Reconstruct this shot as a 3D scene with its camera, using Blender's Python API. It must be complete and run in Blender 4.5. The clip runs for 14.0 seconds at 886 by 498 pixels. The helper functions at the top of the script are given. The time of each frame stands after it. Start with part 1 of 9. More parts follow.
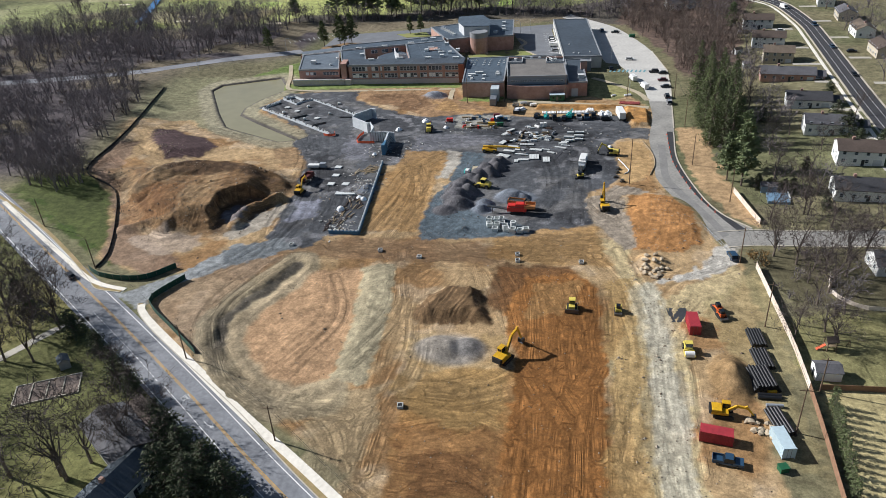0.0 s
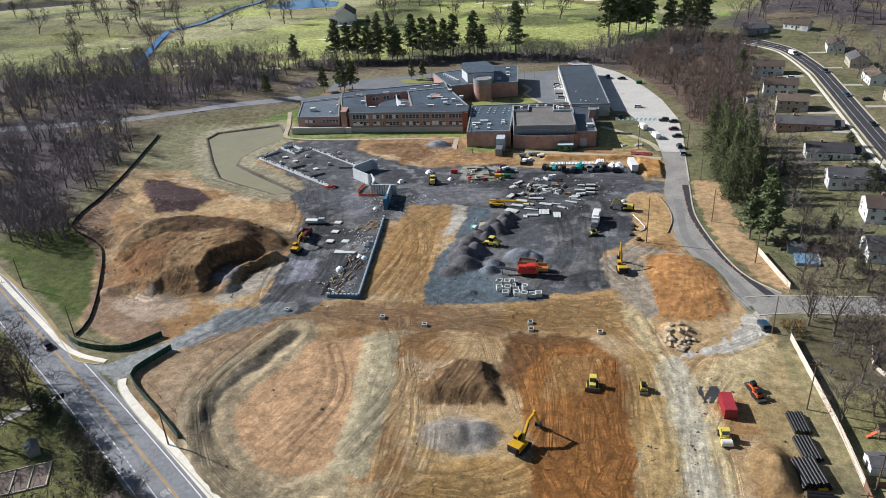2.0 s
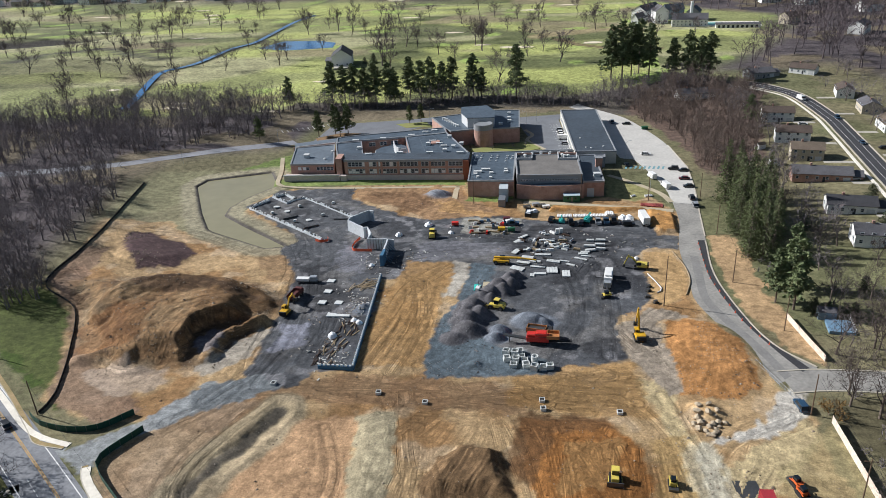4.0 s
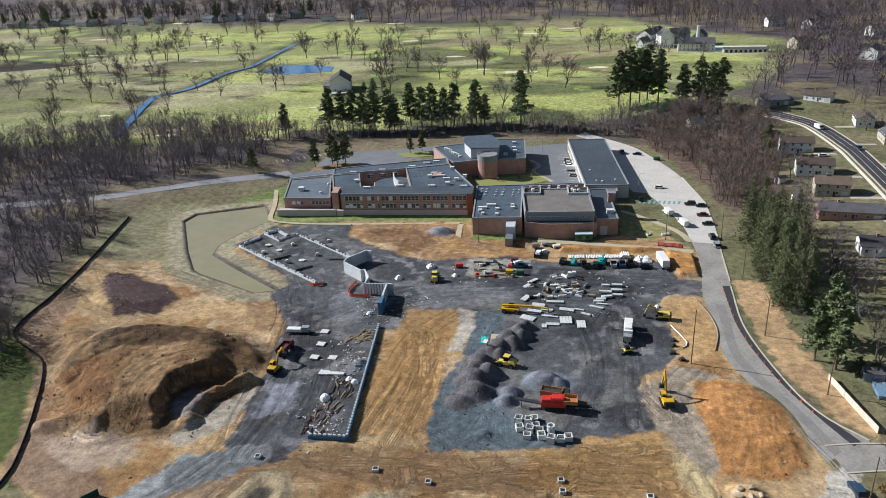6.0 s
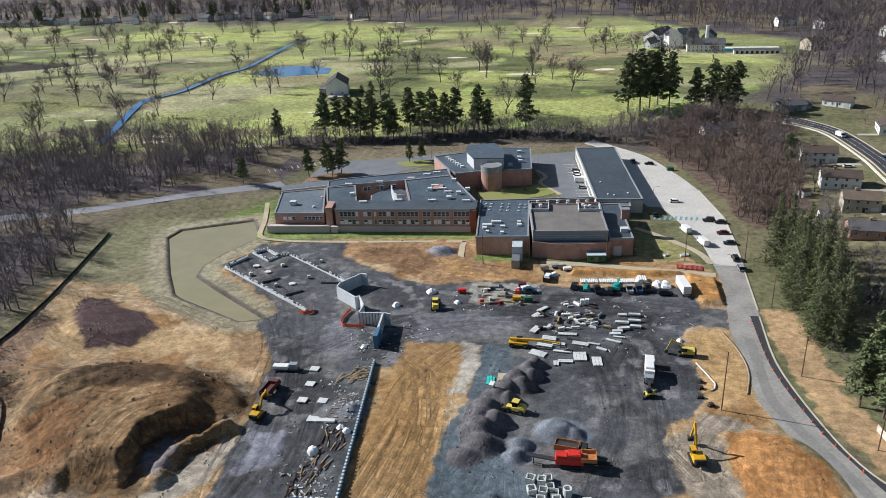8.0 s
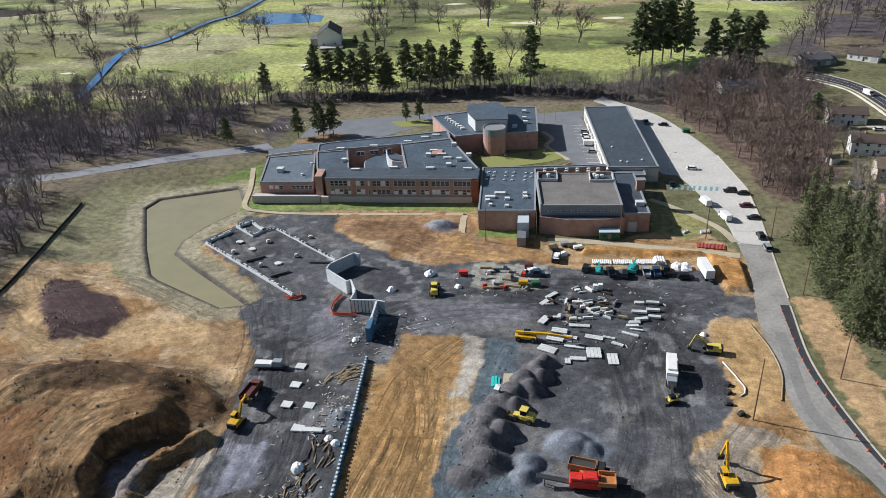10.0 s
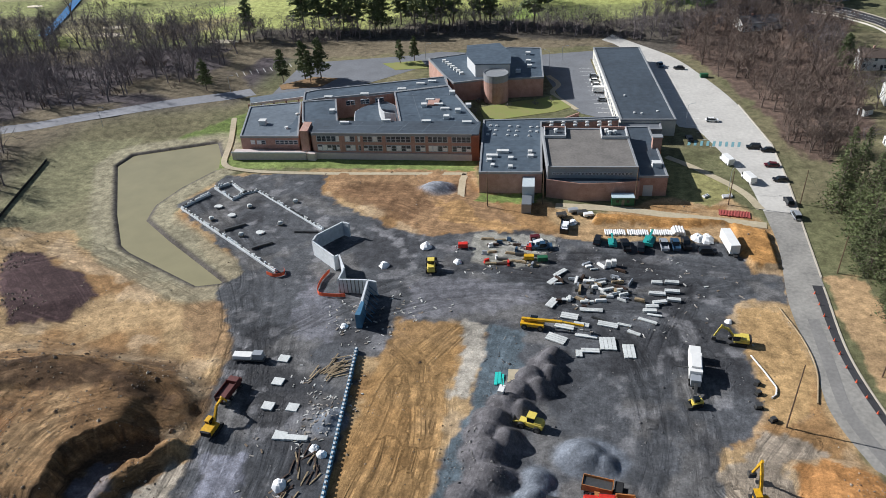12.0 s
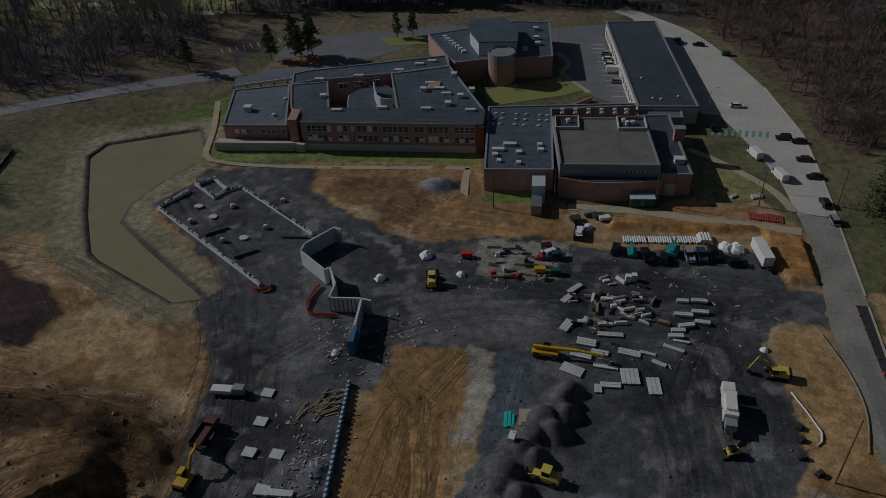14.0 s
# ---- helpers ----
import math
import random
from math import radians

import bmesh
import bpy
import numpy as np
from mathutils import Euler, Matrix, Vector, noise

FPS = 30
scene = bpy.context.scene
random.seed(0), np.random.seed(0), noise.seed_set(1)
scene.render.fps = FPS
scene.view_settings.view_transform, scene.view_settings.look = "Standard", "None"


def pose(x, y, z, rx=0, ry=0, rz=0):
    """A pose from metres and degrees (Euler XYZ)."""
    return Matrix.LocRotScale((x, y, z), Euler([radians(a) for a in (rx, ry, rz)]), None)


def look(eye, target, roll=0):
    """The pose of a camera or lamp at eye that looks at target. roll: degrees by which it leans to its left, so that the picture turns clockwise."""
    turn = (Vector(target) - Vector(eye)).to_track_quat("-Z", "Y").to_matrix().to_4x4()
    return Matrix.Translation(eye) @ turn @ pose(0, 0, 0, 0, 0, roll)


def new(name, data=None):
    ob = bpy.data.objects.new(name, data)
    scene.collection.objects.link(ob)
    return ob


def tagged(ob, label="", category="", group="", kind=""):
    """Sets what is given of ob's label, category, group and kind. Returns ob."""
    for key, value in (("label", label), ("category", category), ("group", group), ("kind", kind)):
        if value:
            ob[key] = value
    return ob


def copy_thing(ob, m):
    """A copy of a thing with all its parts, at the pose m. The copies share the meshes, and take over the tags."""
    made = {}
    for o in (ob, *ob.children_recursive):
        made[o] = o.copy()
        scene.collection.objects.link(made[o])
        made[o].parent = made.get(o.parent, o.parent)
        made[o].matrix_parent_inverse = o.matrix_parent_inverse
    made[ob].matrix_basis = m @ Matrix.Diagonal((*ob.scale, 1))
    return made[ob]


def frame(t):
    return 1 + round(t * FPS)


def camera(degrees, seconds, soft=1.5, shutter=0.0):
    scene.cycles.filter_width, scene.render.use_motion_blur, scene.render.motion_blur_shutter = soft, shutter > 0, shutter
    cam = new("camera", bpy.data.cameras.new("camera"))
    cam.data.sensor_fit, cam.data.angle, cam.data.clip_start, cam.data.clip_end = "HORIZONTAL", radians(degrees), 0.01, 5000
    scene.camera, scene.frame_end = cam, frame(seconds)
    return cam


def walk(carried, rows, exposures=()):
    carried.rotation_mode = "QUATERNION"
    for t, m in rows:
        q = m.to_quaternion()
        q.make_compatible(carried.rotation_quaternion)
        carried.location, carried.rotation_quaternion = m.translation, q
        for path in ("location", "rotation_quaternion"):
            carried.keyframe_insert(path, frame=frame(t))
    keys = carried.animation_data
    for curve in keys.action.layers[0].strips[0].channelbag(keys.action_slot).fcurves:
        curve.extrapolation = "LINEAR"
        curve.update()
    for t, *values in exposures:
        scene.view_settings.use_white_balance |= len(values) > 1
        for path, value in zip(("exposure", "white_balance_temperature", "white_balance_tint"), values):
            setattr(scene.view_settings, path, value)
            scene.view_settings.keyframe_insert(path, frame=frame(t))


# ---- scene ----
cam = camera(62.8, 14.0, soft=0.9)
PATH = [
    (0, (47.808, -84.077, 106.711), (47.418, -82.391, 105.709), -3.6),
    (0.5, (46.4, -80.443, 106.724), (46.009, -78.746, 105.742), -3.5),
    (1, (44.836, -76.64, 106.736), (44.445, -74.93, 105.775), -3.4),
    (1.5, (43.367, -72.464, 106.667), (42.975, -70.741, 105.73), -3.4),
    (2, (42.195, -68.199, 106.621), (41.805, -66.463, 105.707), -3.4),
    (2.5, (40.764, -63.76, 106.583), (40.378, -62.012, 105.692), -3.3),
    (3, (39.333, -59.168, 106.558), (38.951, -57.409, 105.686), -3.3),
    (3.2, (38.877, -57.476, 106.531), (38.496, -55.713, 105.666), -3.2),
    (5.5, (32.703, -34.647, 106.211), (32.321, -32.844, 105.433), -2.9),
    (6, (31.431, -29.605, 106.251), (31.05, -27.802, 105.472), -2.9),
    (6.5, (30.094, -24.352, 106.27), (29.714, -22.55, 105.49), -2.9),
    (7, (29.137, -19.157, 106.301), (28.755, -17.355, 105.521), -3.0),
    (9.5, (23.429, 8.629, 106.612), (23.053, 10.398, 105.759), -2.8),
    (10, (22.302, 14.319, 106.788), (21.931, 16.057, 105.87), -2.9),
    (10.5, (21.008, 20.318, 107.168), (20.644, 22.025, 106.191), -2.9),
    (11, (19.882, 26.181, 107.565), (19.523, 27.864, 106.546), -3.0),
    (11.5, (18.854, 31.608, 107.722), (18.498, 33.27, 106.668), -3.0),
    (12, (17.766, 37.184, 107.814), (17.415, 38.823, 106.723), -3.0),
    (12.5, (16.451, 42.543, 107.713), (16.105, 44.16, 106.588), -3.1),
    (13, (15.285, 48.148, 107.646), (14.942, 49.745, 106.492), -3.1),
    (13.5, (14.25, 53.585, 107.668), (13.907, 55.168, 106.495), -3.2),
    (14, (13.016, 59.144, 107.779), (12.675, 60.721, 106.598), -3.1),
]
EXPOSURES = [(t, e, 6250, 10) for t, e in ((0, 0.36), (12.7, 0.36), (13.0, -0.01), (13.2, -0.24), (13.5, -0.8), (13.7, -1.25), (14, -1.85))]
walk(cam, [(t, look(eye, target, roll)) for t, eye, target, roll in PATH], EXPOSURES)

# ---- sky and sun ----
SUN_ELEV, SUN_FROM = radians(32), radians(168)      # the sun stands over -x, a little towards +y
world = bpy.data.worlds.new("sky")
world.use_nodes = True
scene.world = world
_n = world.node_tree.nodes
_bg = _n["Background"]
_sky = _n.new("ShaderNodeTexSky")
_sky.sky_type, _sky.sun_disc, _sky.sun_elevation = "NISHITA", False, SUN_ELEV
_sky.sun_rotation = radians(90) - SUN_FROM
world.node_tree.links.new(_sky.outputs[0], _bg.inputs[0])
_bg.inputs[1].default_value = 0.05
_sun_dir = Vector((math.cos(SUN_FROM) * math.cos(SUN_ELEV), math.sin(SUN_FROM) * math.cos(SUN_ELEV), math.sin(SUN_ELEV)))
sun = new("sun", bpy.data.lights.new("sun", "SUN"))
sun.data.energy, sun.data.angle, sun.data.color = 5.0, radians(0.55), (1.0, 0.972, 0.95)
sun.matrix_world = look(_sun_dir * 400, (0, 0, 0))


# ---- small tools ----
def lin(hexa):
    """Linear colour of a hex sRGB one."""
    out = []
    for k in (0, 2, 4):
        c = int(hexa[k:k + 2], 16) / 255
        out.append(c / 12.92 if c <= 0.04045 else ((c + 0.055) / 1.055) ** 2.4)
    return tuple(out)


def sstep(a, b, x):
    u = np.clip((x - a) / (b - a), 0, 1)
    return u * u * (3 - 2 * u)


def hash2(ix, iy, seed):
    h = (ix.astype(np.int64) * 374761393 + iy.astype(np.int64) * 668265263 + seed * 982451653) & 0x7FFFFFFF
    h = ((h ^ (h >> 13)) * 1274126177) & 0x7FFFFFFF
    return ((h ^ (h >> 16)) & 0xFFFF) / 65535.0


def vnoise(x, y, scale, seed=0):
    """Smooth value noise, 0 to 1, with features of about that many metres."""
    x, y = np.asarray(x, float) / scale, np.asarray(y, float) / scale
    ix, iy = np.floor(x), np.floor(y)
    fx, fy = x - ix, y - iy
    fx, fy = fx * fx * (3 - 2 * fx), fy * fy * (3 - 2 * fy)
    a, b = hash2(ix, iy, seed), hash2(ix + 1, iy, seed)
    c, d = hash2(ix, iy + 1, seed), hash2(ix + 1, iy + 1, seed)
    return (a * (1 - fx) + b * fx) * (1 - fy) + (c * (1 - fx) + d * fx) * fy


def fbm(x, y, scale, seed=0, octaves=4):
    out, amp, tot = 0, 1.0, 0
    for k in range(octaves):
        out, tot = out + amp * vnoise(x, y, scale / 2 ** k, seed + 17 * k), tot + amp
        amp *= 0.5
    return out / tot


def poly_dist(x, y, poly):
    """Signed distance to a closed polygon, positive inside."""
    x, y = np.asarray(x, float), np.asarray(y, float)
    best, inside = np.full(x.shape, 1e9), np.zeros(x.shape, bool)
    for (ax, ay), (bx, by) in zip(poly, poly[1:] + poly[:1]):
        dx, dy = bx - ax, by - ay
        u = np.clip(((x - ax) * dx + (y - ay) * dy) / (dx * dx + dy * dy + 1e-9), 0, 1)
        best = np.minimum(best, np.hypot(x - ax - u * dx, y - ay - u * dy))
        if abs(dy) > 1e-9:
            inside ^= ((ay > y) != (by > y)) & (x < (bx - ax) * (y - ay) / dy + ax)
    return np.where(inside, best, -best)


def line_dist(x, y, line):
    """Distance to an open line, and how far along it that is."""
    best, along, run = np.full(np.shape(x), 1e9), np.zeros(np.shape(x)), 0.0
    for (ax, ay), (bx, by) in zip(line, line[1:]):
        dx, dy = bx - ax, by - ay
        size = math.hypot(dx, dy)
        u = np.clip(((x - ax) * dx + (y - ay) * dy) / (size * size + 1e-9), 0, 1)
        d = np.hypot(x - ax - u * dx, y - ay - u * dy)
        along = np.where(d < best, run + u * size, along)
        best = np.minimum(best, d)
        run += size
    return best, along


def smooth_line(pts, step=2.0):
    """A Catmull-Rom line through the points, cut into even steps."""
    p = [Vector((*q, 0)) for q in pts]
    p = [p[0] * 2 - p[1]] + p + [p[-1] * 2 - p[-2]]
    out = []
    for k in range(1, len(p) - 2):
        n = max(1, int((p[k + 1] - p[k]).length / step))
        for j in range(n):
            t = j / n
            q = 0.5 * (2 * p[k] + (p[k + 1] - p[k - 1]) * t + (2 * p[k - 1] - 5 * p[k] + 4 * p[k + 1] - p[k + 2]) * t * t
                       + (3 * p[k] - p[k - 1] - 3 * p[k + 1] + p[k + 2]) * t ** 3)
            out.append((q.x, q.y))
    return out + [tuple(pts[-1])]


def resample(line, n):
    p = np.array(line, float)
    run = np.r_[0, np.cumsum(np.hypot(*np.diff(p, axis=0).T))]
    at = np.linspace(0, run[-1], n)
    return np.stack([np.interp(at, run, p[:, 0]), np.interp(at, run, p[:, 1])], 1)


def offset(line, d):
    """The line moved sideways, to its left for positive d."""
    p = np.array(line, float)
    t = np.gradient(p, axis=0)
    t /= np.hypot(t[:, 0], t[:, 1])[:, None] + 1e-9
    return p + d * np.stack([-t[:, 1], t[:, 0]], 1)


# ---- the plan of the ground ----
DARK = [(-104, 215), (-96, 234), (-63, 241), (-61, 227), (-51, 219), (-33, 208), (-26, 206), (5, 212), (15, 209), (24, 208), (62, 211), (63, 197), (70, 197),
        (68, 186), (56, 183), (55, 176), (57, 163), (58, 151), (55, 144), (47, 136), (46, 131), (48, 124), (50, 114), (32, 110), (30, 106), (7, 102), (-1, 101),
        (-4, 107), (-4, 127), (0, 144), (0, 168), (-9, 168), (-23, 154), (-28, 153), (-26, 138), (-22, 102), (-31, 100), (-35, 92), (-44, 89), (-50, 99),
        (-52, 117), (-55, 135), (-58, 154), (-72, 175), (-66, 182)]
BLUESTONE = [(-4, 107), (-4, 127), (0, 144), (0, 168), (8, 168), (8, 150), (5, 130), (14, 118), (28, 112), (30, 106), (7, 102), (-1, 101)]
SITE = [(-56, 45), (-70, 60), (-62, 75), (-78, 72), (-96, 80), (-106, 102), (-122, 125), (-141, 138), (-146, 164), (-152, 190), (-130, 196), (-116, 186), (-82, 172),
        (-72, 180), (-100, 205), (-104, 216), (-96, 236), (-64, 242), (-15, 249), (-12, 236), (24, 222), (40, 232), (62, 236), (72, 219), (71, 200), (69, 186),
        (70, 165), (70, 150), (74, 136), (81, 122), (86, 104), (90, 95), (88, 60), (86, 30), (84, -10), (80, -60), (14, -60), (4, 8), (-18, 20)]
BASIN = [(-41, 48), (-37, 70), (-33, 82), (-15, 84), (-10, 60), (-8, 37), (-18, 29), (-29, 34)]
KHAKI = [(-15, 84), (-6, 85), (-1, 63), (0, 40), (0, 33), (-8, 36), (-10, 60)]
REDBROWN = [(24, 87), (43, 88), (50, 81), (53, 55), (55, 17), (57, 0), (58, -50), (34, -50), (33, 27), (33, 43), (30, 58), (27, 71)]
GRAVEL = [(51, 106), (58, 105), (61, 84), (68, 77), (80, 88), (87, 96), (89, 89), (80, 73), (71, 69), (72, 52), (71, 33), (72, 13), (74, -60), (62, -60),
          (61, 11), (56, 40), (54, 47), (58, 65), (58, 81)]
ORANGE_FAR = [(-61, 230), (-60, 241), (-23, 247), (-16, 249), (-14, 234), (1, 218), (2, 212), (-24, 206), (-40, 220)]
ORANGE_RIGHT = [(15, 209), (23, 219), (40, 224), (62, 228), (68, 219), (70, 201), (63, 198), (61, 213), (24, 208)]
ISLAND = [(56, 183), (66, 182), (69, 164), (67, 152), (60, 145), (57, 151)]
MOUND_EAST = [(60, 135), (66, 137), (73, 135), (79, 127), (80, 106), (72, 100), (61, 101), (58, 116)]
VERGE_EAST = [(79, 197), (80, 165), (84, 140), (90, 124), (97, 118), (97, 130), (92, 150), (90, 180), (88, 200)]
PURPLE = [(-139, 181), (-133, 184), (-111, 175), (-103, 167), (-102, 157), (-117, 153), (-131, 168)]
POND = [(-138.6, 239), (-137.5, 247), (-112, 259.4), (-106.4, 250), (-103, 240.6), (-109.5, 226), (-112, 214), (-110, 205), (-97, 195), (-72.6, 177.7), (-78, 176), (-105, 189), (-109, 192), (-120, 208)]
GRASS_WEST = [(-139, 134), (-118, 121), (-105, 100), (-91, 77), (-105, 85), (-138, 105), (-160, 118), (-160, 128)]
SPOIL = [(-133, 140), (-120, 146), (-103, 150), (-66, 147), (-53, 138), (-55, 124), (-54, 107), (-58, 98), (-70, 96), (-84, 89), (-102, 101), (-120, 124)]
CUT = [(-68.5, 95), (-71, 101.4), (-73, 106.5), (-74, 111), (-73.5, 116), (-71, 119.5), (-68, 122), (-64, 124), (-58, 124.5), (-52, 124), (-50, 113), (-53, 101), (-59, 95), (-64, 92)]
DITCH = [(-34, 84), (-36, 76), (-41, 64), (-43.5, 53), (-40.5, 44), (-34, 36), (-25, 29), (-16, 26.3), (-8, 29.5)]
SPOIL_BERM = [(-108, 116), (-107, 125), (-101, 133), (-92, 137.5), (-80, 139), (-66, 137), (-57, 132)]
PIT_RIDGE = [(-63.2, 103), (-63.8, 109), (-62.5, 114), (-59, 119), (-55.5, 124)]
FOOT_BERM = [(-99, 97), (-92, 99.5), (-85, 98)]
CREEK = [(-262, 372), (-272, 405), (-284, 445), (-288, 470), (-278, 500), (-281, 570), (-274, 604), (-281, 670), (-290, 750), (-288, 810)]
HOLLOW = [(-600, 640), (-540, 655), (-490, 664), (-470, 674), (-470, 640), (-495, 618), (-540, 596), (-600, 570)]
BANK = [(23, 217), (45, 217.5), (60.3, 219.6), (60.8, 205), (63, 199.5), (69.5, 199.5), (69.5, 217), (58, 221.8), (23, 221.4)]
MESA = [(4.5, 61), (7, 71), (11.5, 76), (21, 75.5), (26, 60), (8, 58.5)]
SOUTH = [(-330, 232), (-260, 181), (-200, 137), (-151, 104), (-112, 77), (-79, 54), (-58, 39), (-36, 23), (-12, 5), (12, -12), (60, -46), (160, -116), (160, -500), (-900, -500), (-900, 232)]
GOLF = [(-700, 330), (-260, 345), (-120, 372), (60, 400), (110, 440), (260, 520), (330, 700), (200, 1000), (-900, 1000)]


def base_h(x, y):
    """The lie of the land: level site, a rise to the lawns east and west, the fairways above."""
    x, y = np.asarray(x, float), np.asarray(y, float)
    far = sstep(372, 480, y)
    right = sstep(95, 150, x) * sstep(60, 200, y) * 4
    left = sstep(-105, -160, x) * sstep(20, 200, y) * 3
    return np.maximum(np.maximum(right, left) * (1 - far), 0) + 9 * far + 22 * sstep(850, 1500, y)


def heap(x, y, cx, cy, rx, ry, h, turn=0.0, flat=0.0, seed=1):
    """A tipped heap: straight slopes, a rounded or flat top and an uneven foot."""
    c, s = math.cos(radians(turn)), math.sin(radians(turn))
    u, v = ((x - cx) * c + (y - cy) * s) / rx, (-(x - cx) * s + (y - cy) * c) / ry
    r = np.hypot(u, v) * (0.85 + 0.3 * vnoise(x, y, max(rx, ry) * 0.6, seed))
    up = np.clip((1 - r) / (1 - flat), 0, 1)
    return h * np.where(up < 0.85, up, 0.85 + 0.15 * np.sin((up - 0.85) / 0.15 * math.pi / 2) * 0.6)


STONE_HEAPS = [(15.2, 159.6, 3.4, 3.2, 2.6, 0, 0.2), (13.6, 156.4, 4.0, 3.6, 3.4, 0, 0.15), (14.6, 153.2, 3.2, 3.4, 3.2, 0, 0.1), (10.8, 151.8, 4.4, 3.6, 3.2, 0, 0.2), (12.8, 148.6, 3.6, 3.4, 3.6, 0, 0.1), (8.9, 147.3, 4.4, 3.6, 2.8, 0, 0.25), (6.7, 143.2, 4.6, 3.6, 3.0, 0, 0.2), (9.6, 142.0, 3.4, 3.2, 3.3, 0, 0.1),
               (4.6, 138.6, 4.8, 3.8, 3.0, 0, 0.25), (3.4, 134.6, 4.6, 4.0, 3.0, 0, 0.2), (7.4, 133.4, 4.0, 4.4, 3.5, 0, 0.15), (4.2, 129.8, 5.6, 4.6, 3.6, 0, 0.2), (5.8, 124.6, 5.4, 4.4, 2.9, 0, 0.25), (2.0, 120, 4.2, 3.6, 1.6, 0, 0.2)]
HEAPS = [  # x, y, radii, height, turn, flat top: tipped piles on the site
    (15, 49, 8, 5.5, 1.9, 0, 0.25), (21.5, 50, 5, 5, 1.5, 0, 0.2),
    (80, 47, 5, 9, 4.0, 4, 0.0), (-118, 168, 19, 13, 2.6, -30, 0.6),
    *STONE_HEAPS, (22.5, 132, 5.6, 4.6, 2.4, 0, 0.3), (26, 131, 3.0, 3.4, 1.8, 0, 0.1), (14, 125.5, 3.4, 3.2, 2.2, 0, 0.15), (13.5, 121.5, 3.4, 3.0, 2.0, 0, 0.2), (-28, 134, 3.2, 3.0, 2.0, 0, 0.0), (10, 108, 2.5, 2, 1.0, 0, 0.1),
    (69.5, 119, 12, 20, 1.7, 8, 0.5), (66, 95, 5, 4, 1.6, 0, 0.2), (-25, 232.5, 7.5, 4.5, 2.6, 25, 0.2), (-73, 160, 5, 4, 1.2, 20, 0.3),
]


def terrain(x, y):
    x, y = np.asarray(x, float), np.asarray(y, float)
    z = base_h(x, y)
    cd, _ = line_dist(x, y, CREEK)
    z = z - 0.5 * sstep(9, 3, cd)
    z = z - 5.0 * sstep(-4, 14, poly_dist(x, y, HOLLOW))
    inner = (x > -170) & (x < 110) & (y > -70) & (y < 275)
    if inner.any():
        z[inner] = site_terrain(x[inner], y[inner], z[inner])
    return z


